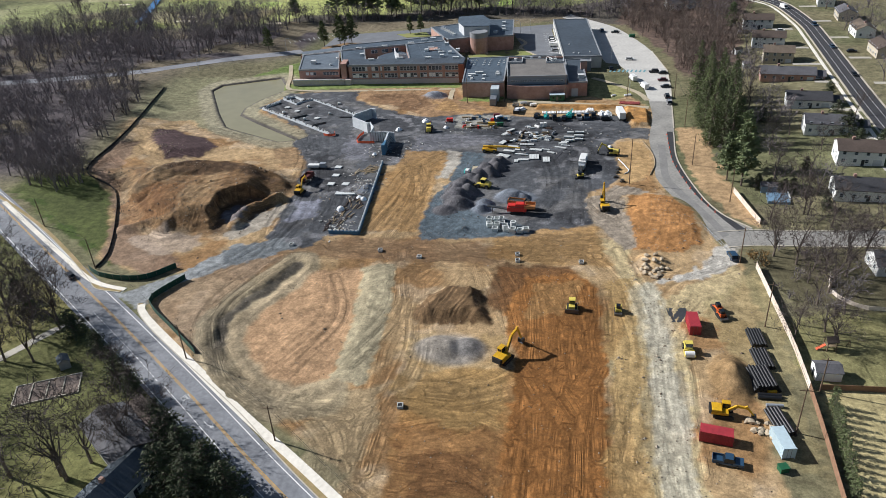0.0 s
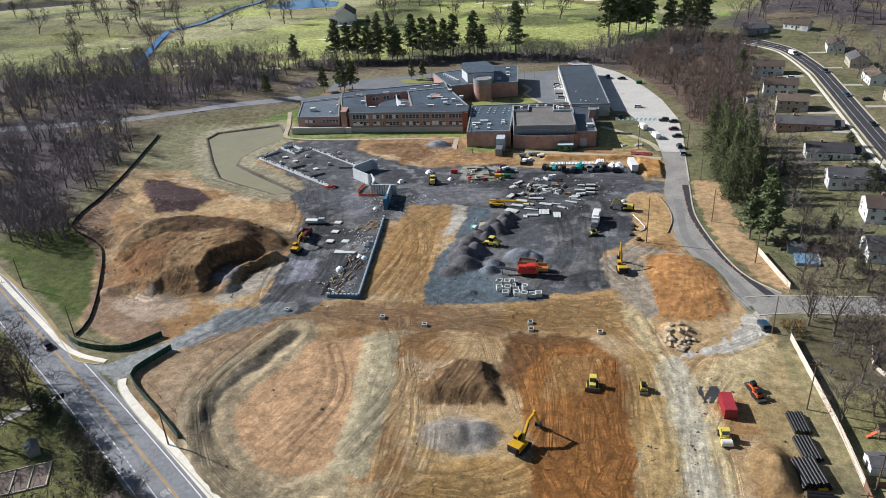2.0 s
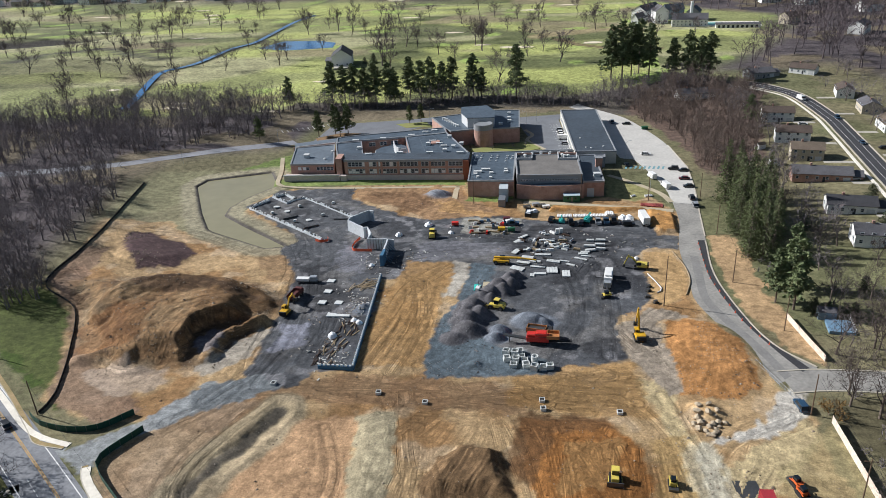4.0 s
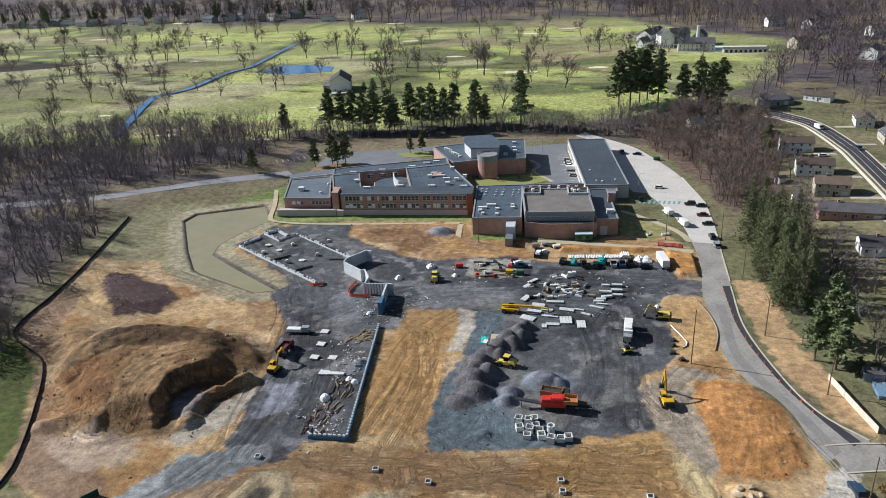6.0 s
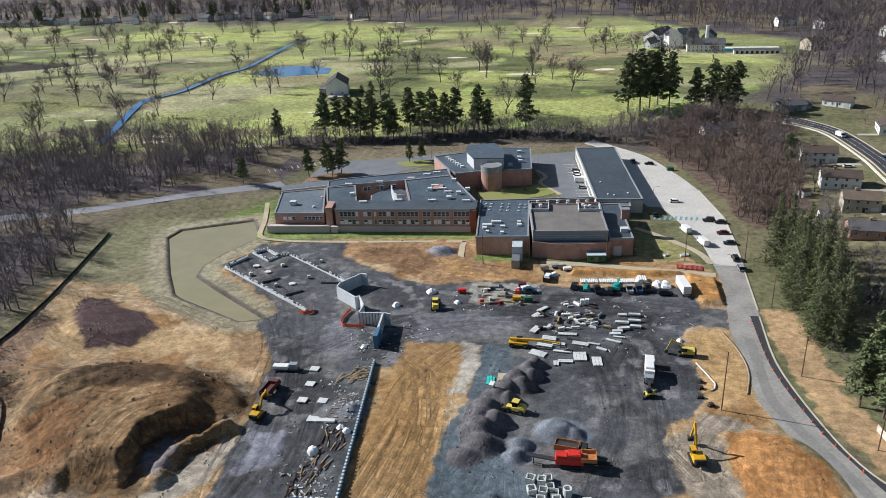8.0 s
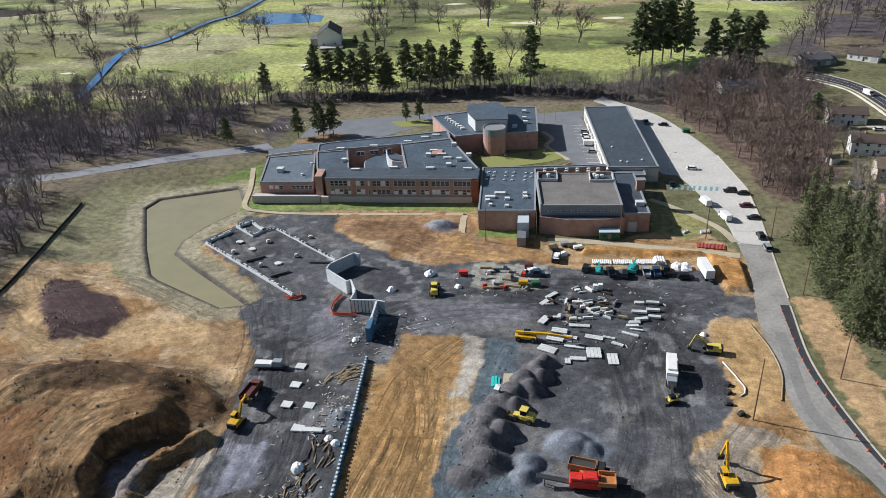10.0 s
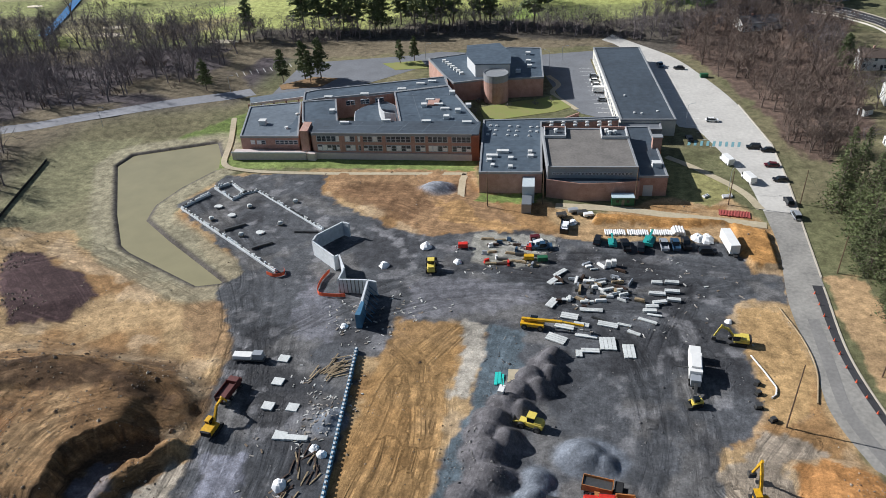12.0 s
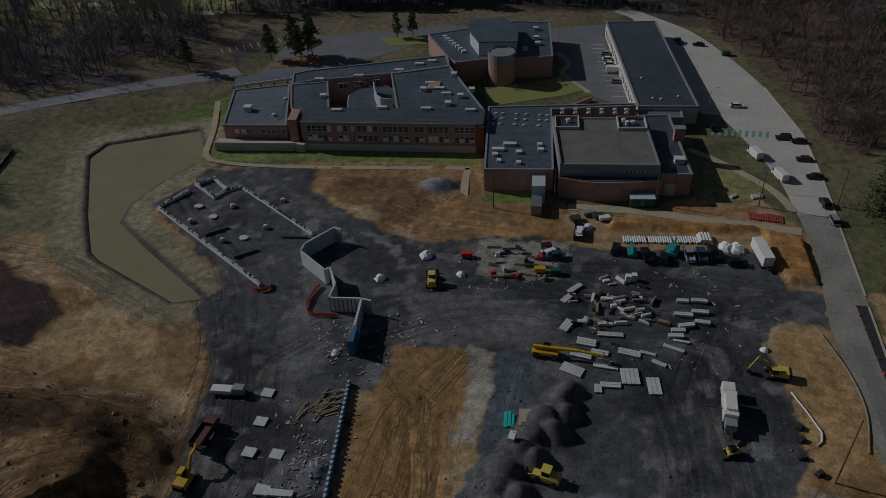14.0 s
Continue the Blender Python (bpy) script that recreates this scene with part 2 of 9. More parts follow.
def site_terrain(x, y, z):
    """Spoil, heaps, pond and basin of the site."""
    d = poly_dist(x, y, SPOIL) + 3.0 * (fbm(x, y, 14, 5) - 0.5)
    top = (5.6 - 1.6 * sstep(-84, -122, x)) * sstep(-53, -68, x + 0.35 * (y - 118) * sstep(118, 134, y)) + 1.2 * (fbm(x, y, 18, 7) - 0.5)
    spoil = top * sstep(-0.5, 15, d)
    berm, _ = line_dist(x + 2.5 * (fbm(x, y, 7, 6) - 0.5), y + 2.5 * (fbm(x, y, 7, 4) - 0.5), SPOIL_BERM)
    spoil = spoil + (2.6 * np.clip(1 - berm / 6.5, 0, 1) ** 0.8) * sstep(0, 7, d)
    spoil = spoil + (1.3 * (fbm(x, y, 7, 9) - 0.5) + 0.7 * (fbm(x * 0.7, y * 1.3, 2.4, 8, 3) - 0.5)) * sstep(0, 5, d)
    far, _ = line_dist(x + 1.6 * (fbm(x, y, 3, 2) - 0.5), y, FOOT_BERM)
    spoil = spoil + 2.0 * np.clip(1 - far / 3.6, 0, 1)
    far, _ = line_dist(x + 1.6 * (fbm(x, y, 3, 2) - 0.5), y, PIT_RIDGE)
    inside = (2.6 + 1.6 * (fbm(x, y, 3.5, 29) - 0.5)) * np.clip(1.15 - far / 3.0 + 0.8 * (fbm(x, y, 1.8, 30, 2) - 0.5), 0, 1)
    cut = sstep(-0.6, 1.2, poly_dist(x, y, CUT) + 2.8 * (fbm(x, y, 5, 3, 3) - 0.5) + 1.6 * (fbm(x, y, 1.7, 28, 2) - 0.5))
    z = z + spoil * (1 - cut) - cut * (0.2 - inside - 0.4 * (fbm(x, y, 2.5, 12) - 0.5))
    for k, (cx, cy, rx, ry, h, turn, flat) in enumerate(HEAPS):
        near = (np.abs(x - cx) < 2 * max(rx, ry)) & (np.abs(y - cy) < 2 * max(rx, ry))
        if near.any():
            xn, yn = x[near], y[near]
            up = heap(xn, yn, cx, cy, rx, ry, h, turn, flat, 40 + k)
            up = up + sstep(0, 0.6, up) * 0.25 * (fbm(xn, yn, 2.0, 60 + k) - 0.5)
            z[near] = np.maximum(z[near], base_h(xn, yn) + up)
    mesa = poly_dist(x, y, MESA) + 1.2 * (fbm(x, y, 3, 11) - 0.5)
    z = np.maximum(z, np.clip(mesa * 0.7, 0, 2.5) + sstep(0, 1.5, mesa) * (1.0 * (fbm(x, y, 2.2, 13) - 0.5) + 0.09 * np.sin((x * 0.35 + y * 0.95) * 4.2)))
    mound = sstep(0, 3, poly_dist(x, y, MOUND_EAST))
    z = z + mound * (0.9 * (fbm(x, y, 4, 14) - 0.5) + 0.5 * (fbm(x, y, 1.5, 16) - 0.5))
    z = z + 1.3 * sstep(-0.3, 0.9, poly_dist(x, y, BANK) + 0.8 * (fbm(x, y, 2.5, 33) - 0.5)) + sstep(0, 2, poly_dist(x, y, BANK)) * 0.5 * (fbm(x, y, 2, 34) - 0.5)
    earth = sstep(0, 4, poly_dist(x, y, ORANGE_FAR)) * sstep(238, 232, y)
    z = z + earth * (1.1 * (fbm(x, y, 7, 35) - 0.4) + 0.5 * (fbm(x, y, 2, 36) - 0.5))
    pond = poly_dist(x, y, POND)
    rim = sstep(-40, -5, pond)
    z = z * (1 - rim) - 0.25 * rim - 1.6 * sstep(-1.6, 0.8, pond)
    basin = poly_dist(x, y, BASIN)
    z = z - 1.2 * sstep(-4, 1, basin) * (1 - 0.6 * sstep(-14, 0, x))
    ditch, _ = line_dist(x + 2.2 * (fbm(x, y, 5, 15) - 0.5), y + 2.2 * (fbm(x, y, 5, 17) - 0.5), DITCH)
    ditch = np.maximum(0, ditch - 0.9 + 0.8 * (fbm(x, y, 1.6, 19) - 0.5))
    z = z - 0.5 * sstep(1.8, 0.3, ditch) + 0.22 * sstep(5, 3.0, ditch) * sstep(1.8, 2.8, ditch)
    site = sstep(-1, 3, poly_dist(x, y, SITE)) * (1 - cut) * sstep(-7, -10, poly_dist(x, y, SOUTH))
    z = z + site * (0.4 * (fbm(x, y, 9, 21) - 0.5) + 0.3 * (fbm(x, y, 1.7, 25) - 0.5) * sstep(0.35, 0.6, fbm(x, y, 20, 27)))
    return z


# ---- materials ----
def material(name, colour, rough=0.8, metal=0.0, vary=0.15, grain=1.0, bump=0.2, second=None, speck=0.0):
    """Colour broken up at two scales, with fine relief. grain: size of the small features in metres."""
    m = bpy.data.materials.new(name)
    m.use_nodes = True
    nt = m.node_tree
    n, l = nt.nodes, nt.links
    b = n["Principled BSDF"]
    b.inputs["Roughness"].default_value, b.inputs["Metallic"].default_value = rough, metal
    geo = n.new("ShaderNodeNewGeometry")
    small, large = n.new("ShaderNodeTexNoise"), n.new("ShaderNodeTexNoise")
    for t, s in ((small, 1 / grain), (large, 0.13 / grain)):
        t.inputs["Scale"].default_value, t.inputs["Detail"].default_value = s, 5
        l.new(geo.outputs["Position"], t.inputs["Vector"])
    mix = n.new("ShaderNodeMix")
    mix.data_type = "RGBA"
    c = lin(colour) if isinstance(colour, str) else colour
    c2 = (lin(second) if isinstance(second, str) else second) or tuple(v * (1 - 2.2 * vary) for v in c)
    mix.inputs["A"].default_value, mix.inputs["B"].default_value = (*[min(1, v * (1 + vary)) for v in c], 1), (*c2, 1)
    add = n.new("ShaderNodeMath")
    add.operation = "ADD"
    l.new(small.outputs["Fac"], add.inputs[0]), l.new(large.outputs["Fac"], add.inputs[1])
    ramp = n.new("ShaderNodeMapRange")
    ramp.inputs["From Min"].default_value, ramp.inputs["From Max"].default_value = 0.7, 1.3
    l.new(add.outputs[0], ramp.inputs["Value"])
    l.new(ramp.outputs[0], mix.inputs["Factor"])
    l.new(mix.outputs["Result"], b.inputs["Base Color"])
    if bump:
        bp = n.new("ShaderNodeBump")
        bp.inputs["Strength"].default_value, bp.inputs["Distance"].default_value = bump, grain * 0.3
        l.new(small.outputs["Fac"], bp.inputs["Height"])
        l.new(bp.outputs[0], b.inputs["Normal"])
    return m


def soil_material():
    m = bpy.data.materials.new("ground")
    m.use_nodes = True
    nt = m.node_tree
    n, l = nt.nodes, nt.links
    b = n["Principled BSDF"]
    b.inputs["Roughness"].default_value = 0.95
    b.inputs["Specular IOR Level"].default_value = 0.15
    tone = n.new("ShaderNodeAttribute")
    tone.attribute_name = "tone"
    geo = n.new("ShaderNodeNewGeometry")
    noises = []
    for s in (5.0, 1.9, 0.4, 0.05):
        t = n.new("ShaderNodeTexNoise")
        t.inputs["Scale"].default_value, t.inputs["Detail"].default_value, t.inputs["Roughness"].default_value = s, 6, 0.65
        l.new(geo.outputs["Position"], t.inputs["Vector"])
        noises.append(t)
    last = tone.outputs["Color"]
    comb = n.new("ShaderNodeAttribute")          # across, along and strength of the graded lines
    comb.attribute_name = "comb"
    axes = n.new("ShaderNodeSeparateXYZ")
    l.new(comb.outputs["Vector"], axes.inputs[0])
    scrape = n.new("ShaderNodeTexNoise")
    scrape.noise_dimensions = "2D"
    scrape.inputs["Scale"].default_value, scrape.inputs["Detail"].default_value, scrape.inputs["Roughness"].default_value = 1.5, 3, 0.6
    l.new(comb.outputs["Vector"], scrape.inputs["Vector"])
    grade = n.new("ShaderNodeMapRange")
    grade.inputs["From Min"].default_value, grade.inputs["From Max"].default_value = 0.36, 0.58
    grade.inputs["To Min"].default_value, grade.inputs["To Max"].default_value = -0.50, 0.30
    l.new(scrape.outputs["Fac"], grade.inputs["Value"])
    pull = n.new("ShaderNodeMath")
    pull.operation, pull.inputs[2].default_value = "MULTIPLY_ADD", 1.0
    worn = n.new("ShaderNodeMapRange")
    worn.inputs["From Min"].default_value, worn.inputs["From Max"].default_value = 0.38, 0.60
    l.new(noises[2].outputs["Fac"], worn.inputs["Value"])
    amount = n.new("ShaderNodeMath")
    amount.operation = "MULTIPLY"
    l.new(worn.outputs[0], amount.inputs[0]), l.new(axes.outputs["Z"], amount.inputs[1])
    l.new(grade.outputs[0], pull.inputs[0]), l.new(amount.outputs[0], pull.inputs[1])
    lined = n.new("ShaderNodeVectorMath")
    lined.operation = "SCALE"
    l.new(last, lined.inputs[0]), l.new(pull.outputs[0], lined.inputs["Scale"])
    last = lined.outputs[0]
    for t, lo, hi in zip(noises, (0.84, 0.8, 0.74, 0.82), (1.16, 1.2, 1.3, 1.18)):
        r = n.new("ShaderNodeMapRange")
        r.inputs["From Min"].default_value, r.inputs["From Max"].default_value = 0.36, 0.64
        r.inputs["To Min"].default_value, r.inputs["To Max"].default_value = lo, hi
        l.new(t.outputs["Fac"], r.inputs["Value"])
        v = n.new("ShaderNodeVectorMath")
        v.operation = "SCALE"
        l.new(last, v.inputs[0]), l.new(r.outputs[0], v.inputs["Scale"])
        last = v.outputs[0]
    l.new(last, b.inputs["Base Color"])
    bp = n.new("ShaderNodeBump")
    bp.inputs["Strength"].default_value, bp.inputs["Distance"].default_value = 1.0, 0.13
    lift = n.new("ShaderNodeMath")
    lift.operation, lift.inputs[1].default_value = "MULTIPLY_ADD", 1.2
    l.new(pull.outputs[0], lift.inputs[0]), l.new(noises[1].outputs["Fac"], lift.inputs[2])
    l.new(lift.outputs[0], bp.inputs["Height"])
    l.new(bp.outputs[0], b.inputs["Normal"])
    return m


M_GROUND = soil_material()
M_ASPHALT = material("asphalt", "96938c", 0.9, vary=0.12, grain=0.9, second="7b7974")
M_ASPHALT_DARK = material("asphalt_dark", "39393c", 0.9, vary=0.12, grain=0.8)
M_ASPHALT_LIGHT = material("asphalt_light", "c4c1b9", 0.9, vary=0.06, grain=1.2, second="b2afa8")
M_CONCRETE = material("concrete", "c9c1b0", 0.85, vary=0.08, grain=0.7, second="aaa294")
M_PAINT_WHITE = material("white_paint", "e2e2de", 0.7, vary=0.06, grain=0.3)
M_PAINT_YELLOW = material("yellow_paint", "c79a3c", 0.7, vary=0.1, grain=0.3)
M_BRICK = material("brick", "b08f82", 0.9, vary=0.12, grain=0.25, second="9a7567")
M_ROOF = material("roof_membrane", "515e69", 0.6, vary=0.16, grain=1.8, second="3c4751")
M_BARK = material("bark", "6e6258", 0.95, vary=0.15, grain=0.4)
M_NEEDLE = material("needles", "39482a", 0.8, vary=0.25, grain=0.9, second="232f1c")
M_WATER_POND = material("pond_water", "938c6c", 0.12, vary=0.05, grain=6, bump=0.02)
# blue of the reflected sky is put into the creek water's base colour
M_WATER = material("creek_water", "4a7aa8", 0.12, vary=0.1, grain=4, bump=0.03)


# ---- mesh building ----
class Shape:
    """Collects boxes, tubes and faces for one mesh."""

    def __init__(self):
        self.v, self.f = [], []

    def face(self, *pts):
        k = len(self.v)
        self.v += [tuple(p) for p in pts]
        self.f.append(tuple(range(k, k + len(pts))))
        return self

    def box(self, x0, y0, z0, x1, y1, z1, m=None):
        c = [(x, y, z) for z in (z0, z1) for y in (y0, y1) for x in (x0, x1)]
        if m is not None:
            c = [tuple(m @ Vector(p)) for p in c]
        k = len(self.v)
        self.v += c
        self.f += [tuple(k + i for i in q) for q in ((0, 2, 3, 1), (4, 5, 7, 6), (0, 1, 5, 4), (2, 6, 7, 3), (0, 4, 6, 2), (1, 3, 7, 5))]
        return self

    def prism(self, poly, z0, z1):
        """Upright walls and lids over a polygon, anticlockwise or not."""
        if sum(a[0] * b[1] - b[0] * a[1] for a, b in zip(poly, poly[1:] + poly[:1])) < 0:
            poly = poly[::-1]
        k, n = len(self.v), len(poly)
        self.v += [(x, y, z0) for x, y in poly] + [(x, y, z1) for x, y in poly]
        self.f += [(k + i, k + (i + 1) % n, k + n + (i + 1) % n, k + n + i) for i in range(n)]
        self.f += [tuple(k + n + i for i in range(n)), tuple(k + i for i in reversed(range(n)))]
        return self

    def tube(self, a, b, r0, r1=None, sides=8, caps=True):
        a, b = Vector(a), Vector(b)
        r1 = r0 if r1 is None else r1
        w = (b - a).normalized()
        u = w.orthogonal().normalized()
        t = w.cross(u)
        k = len(self.v)
        for p, r in ((a, r0), (b, r1)):
            self.v += [tuple(p + r * (math.cos(2 * math.pi * i / sides) * u + math.sin(2 * math.pi * i / sides) * t)) for i in range(sides)]
        self.f += [(k + i, k + (i + 1) % sides, k + sides + (i + 1) % sides, k + sides + i) for i in range(sides)]
        if caps:
            self.f += [tuple(k + i for i in reversed(range(sides))), tuple(k + sides + i for i in range(sides))]
        return self

    def lathe(self, x, y, rings, sides=16):
        """A turned form about an upright axis; rings of (radius, z) from below."""
        k = len(self.v)
        for r, z in rings:
            self.v += [(x + r * math.cos(2 * math.pi * i / sides), y + r * math.sin(2 * math.pi * i / sides), z) for i in range(sides)]
        for j in range(len(rings) - 1):
            self.f += [(k + j * sides + i, k + j * sides + (i + 1) % sides, k + (j + 1) * sides + (i + 1) % sides, k + (j + 1) * sides + i) for i in range(sides)]
        self.f += [tuple(k + i for i in reversed(range(sides))), tuple(k + (len(rings) - 1) * sides + i for i in range(sides))]
        return self

    def mesh(self, name, mat):
        me = bpy.data.meshes.new(name)
        me.from_pydata(self.v, [], self.f)
        me.materials.append(mat)
        me.update()
        return me


def part(name, shape, mat=None, parent=None, label=""):
    """Links a shape, or a ready mesh, as one mesh object under a thing or a part."""
    me = shape.mesh(name, mat) if isinstance(shape, Shape) else shape
    ob = new(name, me)
    if parent is not None:
        ob.parent = parent
    if label:
        ob["label"] = label
    return ob


def thing(name, m, label, category, group="", kind=""):
    """An empty at a thing's base, to carry its parts."""
    ob = new(name)
    ob.matrix_world = m
    ob.empty_display_size = 0.2
    return tagged(ob, label, category, group, kind)


def soften(ob, width=0.04, segments=2):
    b = ob.modifiers.new("edge", "BEVEL")
    b.width, b.segments, b.limit_method = width, segments, "ANGLE"
    return ob


def array_mesh(name, verts, faces, mat, smooth=False):
    """A mesh from numpy arrays of triangles or quads."""
    me = bpy.data.meshes.new(name)
    verts, faces = np.asarray(verts, np.float32), np.asarray(faces, np.int32)
    me.vertices.add(len(verts))
    me.vertices.foreach_set("co", verts.ravel())
    me.loops.add(faces.size)
    me.loops.foreach_set("vertex_index", faces.ravel())
    me.polygons.add(len(faces))
    me.polygons.foreach_set("loop_start", np.arange(len(faces), dtype=np.int32) * faces.shape[1])
    me.polygons.foreach_set("use_smooth", np.full(len(faces), smooth))
    me.materials.append(mat)
    me.update(calc_edges=True)
    return me


def inset(poly, d):
    """A polygon drawn in by d."""
    n, out = len(poly), []
    area = sum(a[0] * b[1] - b[0] * a[1] for a, b in zip(poly, poly[1:] + poly[:1]))
    s = 1 if area > 0 else -1
    for k in range(n):
        p, q, r = Vector(poly[k - 1]), Vector(poly[k]), Vector(poly[(k + 1) % n])
        a, b = (q - p).normalized(), (r - q).normalized()
        na, nb = Vector((-a.y, a.x)) * s, Vector((-b.y, b.x)) * s
        w = (na + nb)
        w = w / max(0.35, w.length_squared / 2) if w.length > 1e-6 else na
        out.append(tuple(q + w * d))
    return out


# ---- the ground, one sheet out to the horizon ----
def axis(stops):
    """Coordinates from one stop to the next at that step."""
    out = []
    for (a, step), (b, _) in zip(stops, stops[1:]):
        n = max(1, int(round((b - a) / step)))
        out += [a + (b - a) * k / n for k in range(n)]
    return np.array(out + [stops[-1][0]])


GX = axis([(-4500, 300), (-1200, 60), (-720, 14), (-280, 6), (-150, 0.85), (-112, 0.54), (98, 0.9), (170, 4), (400, 30), (1200, 300), (4500, 1)])
GY = axis([(-1500, 150), (-240, 20), (-60, 3), (-24, 1.2), (-5, 0.58), (20, 0.55), (150, 0.6), (215, 0.8), (260, 2.5), (440, 6), (900, 40), (1800, 300), (4800, 1)])
gx, gy = np.meshgrid(GX, GY)
gx, gy = gx.ravel(), gy.ravel()
gz = terrain(gx, gy)
tone = np.tile(np.array(lin("796d4b")), (len(gx), 1))


def paint(colour, mask):
    global tone
    c = np.array(lin(colour))
    tone = tone * (1 - mask[:, None]) + c * mask[:, None]


def zone(poly, colour, soft=1.0, rag=2.0, scale=5.0, seed=0, amount=1.0):
    xs, ys, far = [q[0] for q in poly], [q[1] for q in poly], soft + 2 * rag
    near = np.flatnonzero((gx > min(xs) - far) & (gx < max(xs) + far) & (gy > min(ys) - far) & (gy < max(ys) + far))
    px, py = gx[near], gy[near]
    d = poly_dist(px, py, poly) + rag * (fbm(px, py, scale, 100 + seed) - 0.5) * 2.2 + 1.6 * (vnoise(px, py, 1.3, 130 + seed) - 0.5)
    k = (amount * sstep(-0.5 * soft, 0.5 * soft, d))[:, None]
    tone[near] = tone[near] * (1 - k) + np.array(lin(colour)) * k


patch = fbm(gx, gy, 40, 1)
paint("6a6641", sstep(0.45, 0.6, patch) * 0.8)                                # greener lawns
zone(GOLF, "8d8a52", 15, 12, 60, 1)
golf_in = sstep(0, 20, poly_dist(gx, gy, GOLF))
paint("a89c6c", golf_in * sstep(0.50, 0.60, fbm(gx * 0.6, gy, 80, 2, 2)) * 0.85)
paint("5f6038", golf_in * sstep(0.55, 0.63, fbm(gx * 0.5, gy, 60, 4, 3)) * 0.85)
paint("aca95c", golf_in * sstep(0.57, 0.66, fbm(gx * 0.4, gy, 50, 6, 2)) * 0.9)
paint("8f7d5a", golf_in * sstep(0.66, 0.72, fbm(gx * 0.6, gy, 60, 8, 2)) * 0.8)
paint("9caa50", golf_in * sstep(0.74, 0.80, fbm(gx, gy, 26, 9, 2)) * 0.8)
zone([(-215, 372), (-190, 376), (-172, 384), (-160, 408), (-185, 398)], "927a56", 6, 5, 14, 74, 0.8)
zone(HOLLOW, "413a2e", 6, 6, 20, 75)
zone([(-372, 576), (-352, 582), (-336, 560), (-350, 552)], "483b30", 4, 4, 14, 76)
zone([(-560, 520), (-420, 540), (-330, 500), (-300, 470), (-350, 420), (-520, 430)], "5f5a36", 12, 14, 40, 77, 0.7)
woods = sstep(-110, -125, gx) * sstep(0, 20, poly_dist(gx, gy, [(-700, 60), (-150, 120), (-142, 140), (-150, 190), (-165, 236), (-160, 262), (-110, 290), (-105, 320), (-60, 350), (-60, 372), (-130, 380), (-260, 352), (-700, 340)]))
woods = np.maximum(woods, sstep(-15, 10, poly_dist(gx, gy, [(112, 452), (138, 480), (176, 560), (206, 640), (206, 720), (150, 770), (84, 900), (60, 940), (-94, 936), (-203, 930), (-387, 962), (-630, 1003), (-1500, 1000), (-1500, 3000), (3000, 3000), (3000, 460), (215, 430), (190, 470), (150, 452)])))
paint("5a4e46", woods)
paint("82704f", woods * sstep(0.54, 0.62, fbm(gx, gy, 34, 66)) * 0.7)
# the dark band along CREEK paints bank shadow into the ground colour
for line, w, colour in (([(-463, 522), (-461, 559), (-440, 570), (-420, 586), (-367, 550), (-321, 524)], 9, "4a4436"), (CREEK, 9, "3c3628"), ([(10, 587), (33, 555), (57, 539), (85, 535)], 7, "7a6446"), ([(-9, 606), (33, 633), (60, 640)], 14, "a08a60")):
    ld, _ = line_dist(gx + 10 * (fbm(gx, gy, 30, 61) - 0.5), gy, smooth_line(line, 6))
    paint(colour, sstep(w, w * 0.5, ld) * 0.9)
zone([(-150, 364), (-82, 374), (-32, 380), (18, 378), (60, 368), (124, 372), (140, 410), (110, 442), (20, 408), (-34, 410), (-84, 398), (-150, 390)], "5f5443", 3, 4, 9, 60)
zone([(58, 375), (75, 330), (84, 300), (86, 270), (96, 262), (104, 275), (118, 290), (122, 330), (124, 372), (140, 405), (100, 430), (70, 415)], "6c5645", 2, 4, 8, 61)
zone([(-150, 345), (-110, 352), (-60, 364), (30, 378), (40, 388), (-40, 384), (-150, 372)], "7d6c50", 2, 3, 8, 62)
zone(GRASS_WEST, "46521f", 1.0, 2.0, 5, 3)
zone(GRASS_WEST, "635f34", 1.0, 9.0, 8, 4, 0.45)
zone([(-152, 190), (-146, 236), (-140, 252), (-112, 270), (-96, 246), (-100, 224), (-104, 208), (-66, 176), (-90, 170), (-120, 180)], "8a7d58", 1.5, 3.0, 9, 45)
zone([(-128, 262), (-112, 286), (-100, 262), (-110, 262)], "6f7a3c", 1.0, 2.0, 6, 46)
zone([(-160, 200), (-142, 196), (-132, 236), (-142, 262), (-166, 250)], "8a8058", 1.5, 3.0, 9, 47, 0.8)
pond_d = poly_dist(gx, gy, POND)
zone(SITE, "b08d60", 2.0, 3.0, 9, 4)
site_in = sstep(0, 3, poly_dist(gx, gy, SITE))
paint("93693d", site_in * sstep(0.42, 0.57, fbm(gx, gy, 16, 31)) * 0.8)
paint("bfa078", site_in * sstep(0.55, 0.66, fbm(gx, gy, 9, 33)) * 0.6)
spoil_in = sstep(-2, 4, poly_dist(gx, gy, SPOIL))
zone([(-146, 164), (-141, 138), (-122, 125), (-106, 102), (-96, 80), (-78, 72), (-68, 78), (-84, 91), (-102, 103), (-119, 126), (-130, 143), (-136, 166)], "846750", 1.5, 3, 7, 63, 0.8)
paint("85623e", spoil_in)
paint("98734b", spoil_in * sstep(0.45, 0.58, fbm(gx * 0.6, gz * 9 + gy * 0.4, 12, 35)))
paint("5a4531", spoil_in * sstep(0.46, 0.56, fbm(gx * 0.7 + gy * 0.3, gz * 10, 12, 37)) * 0.85)
paint("a58a66", spoil_in * sstep(2.2, 0.6, gz) * sstep(0.42, 0.55, fbm(gx, gy, 10, 38)) * 0.8)
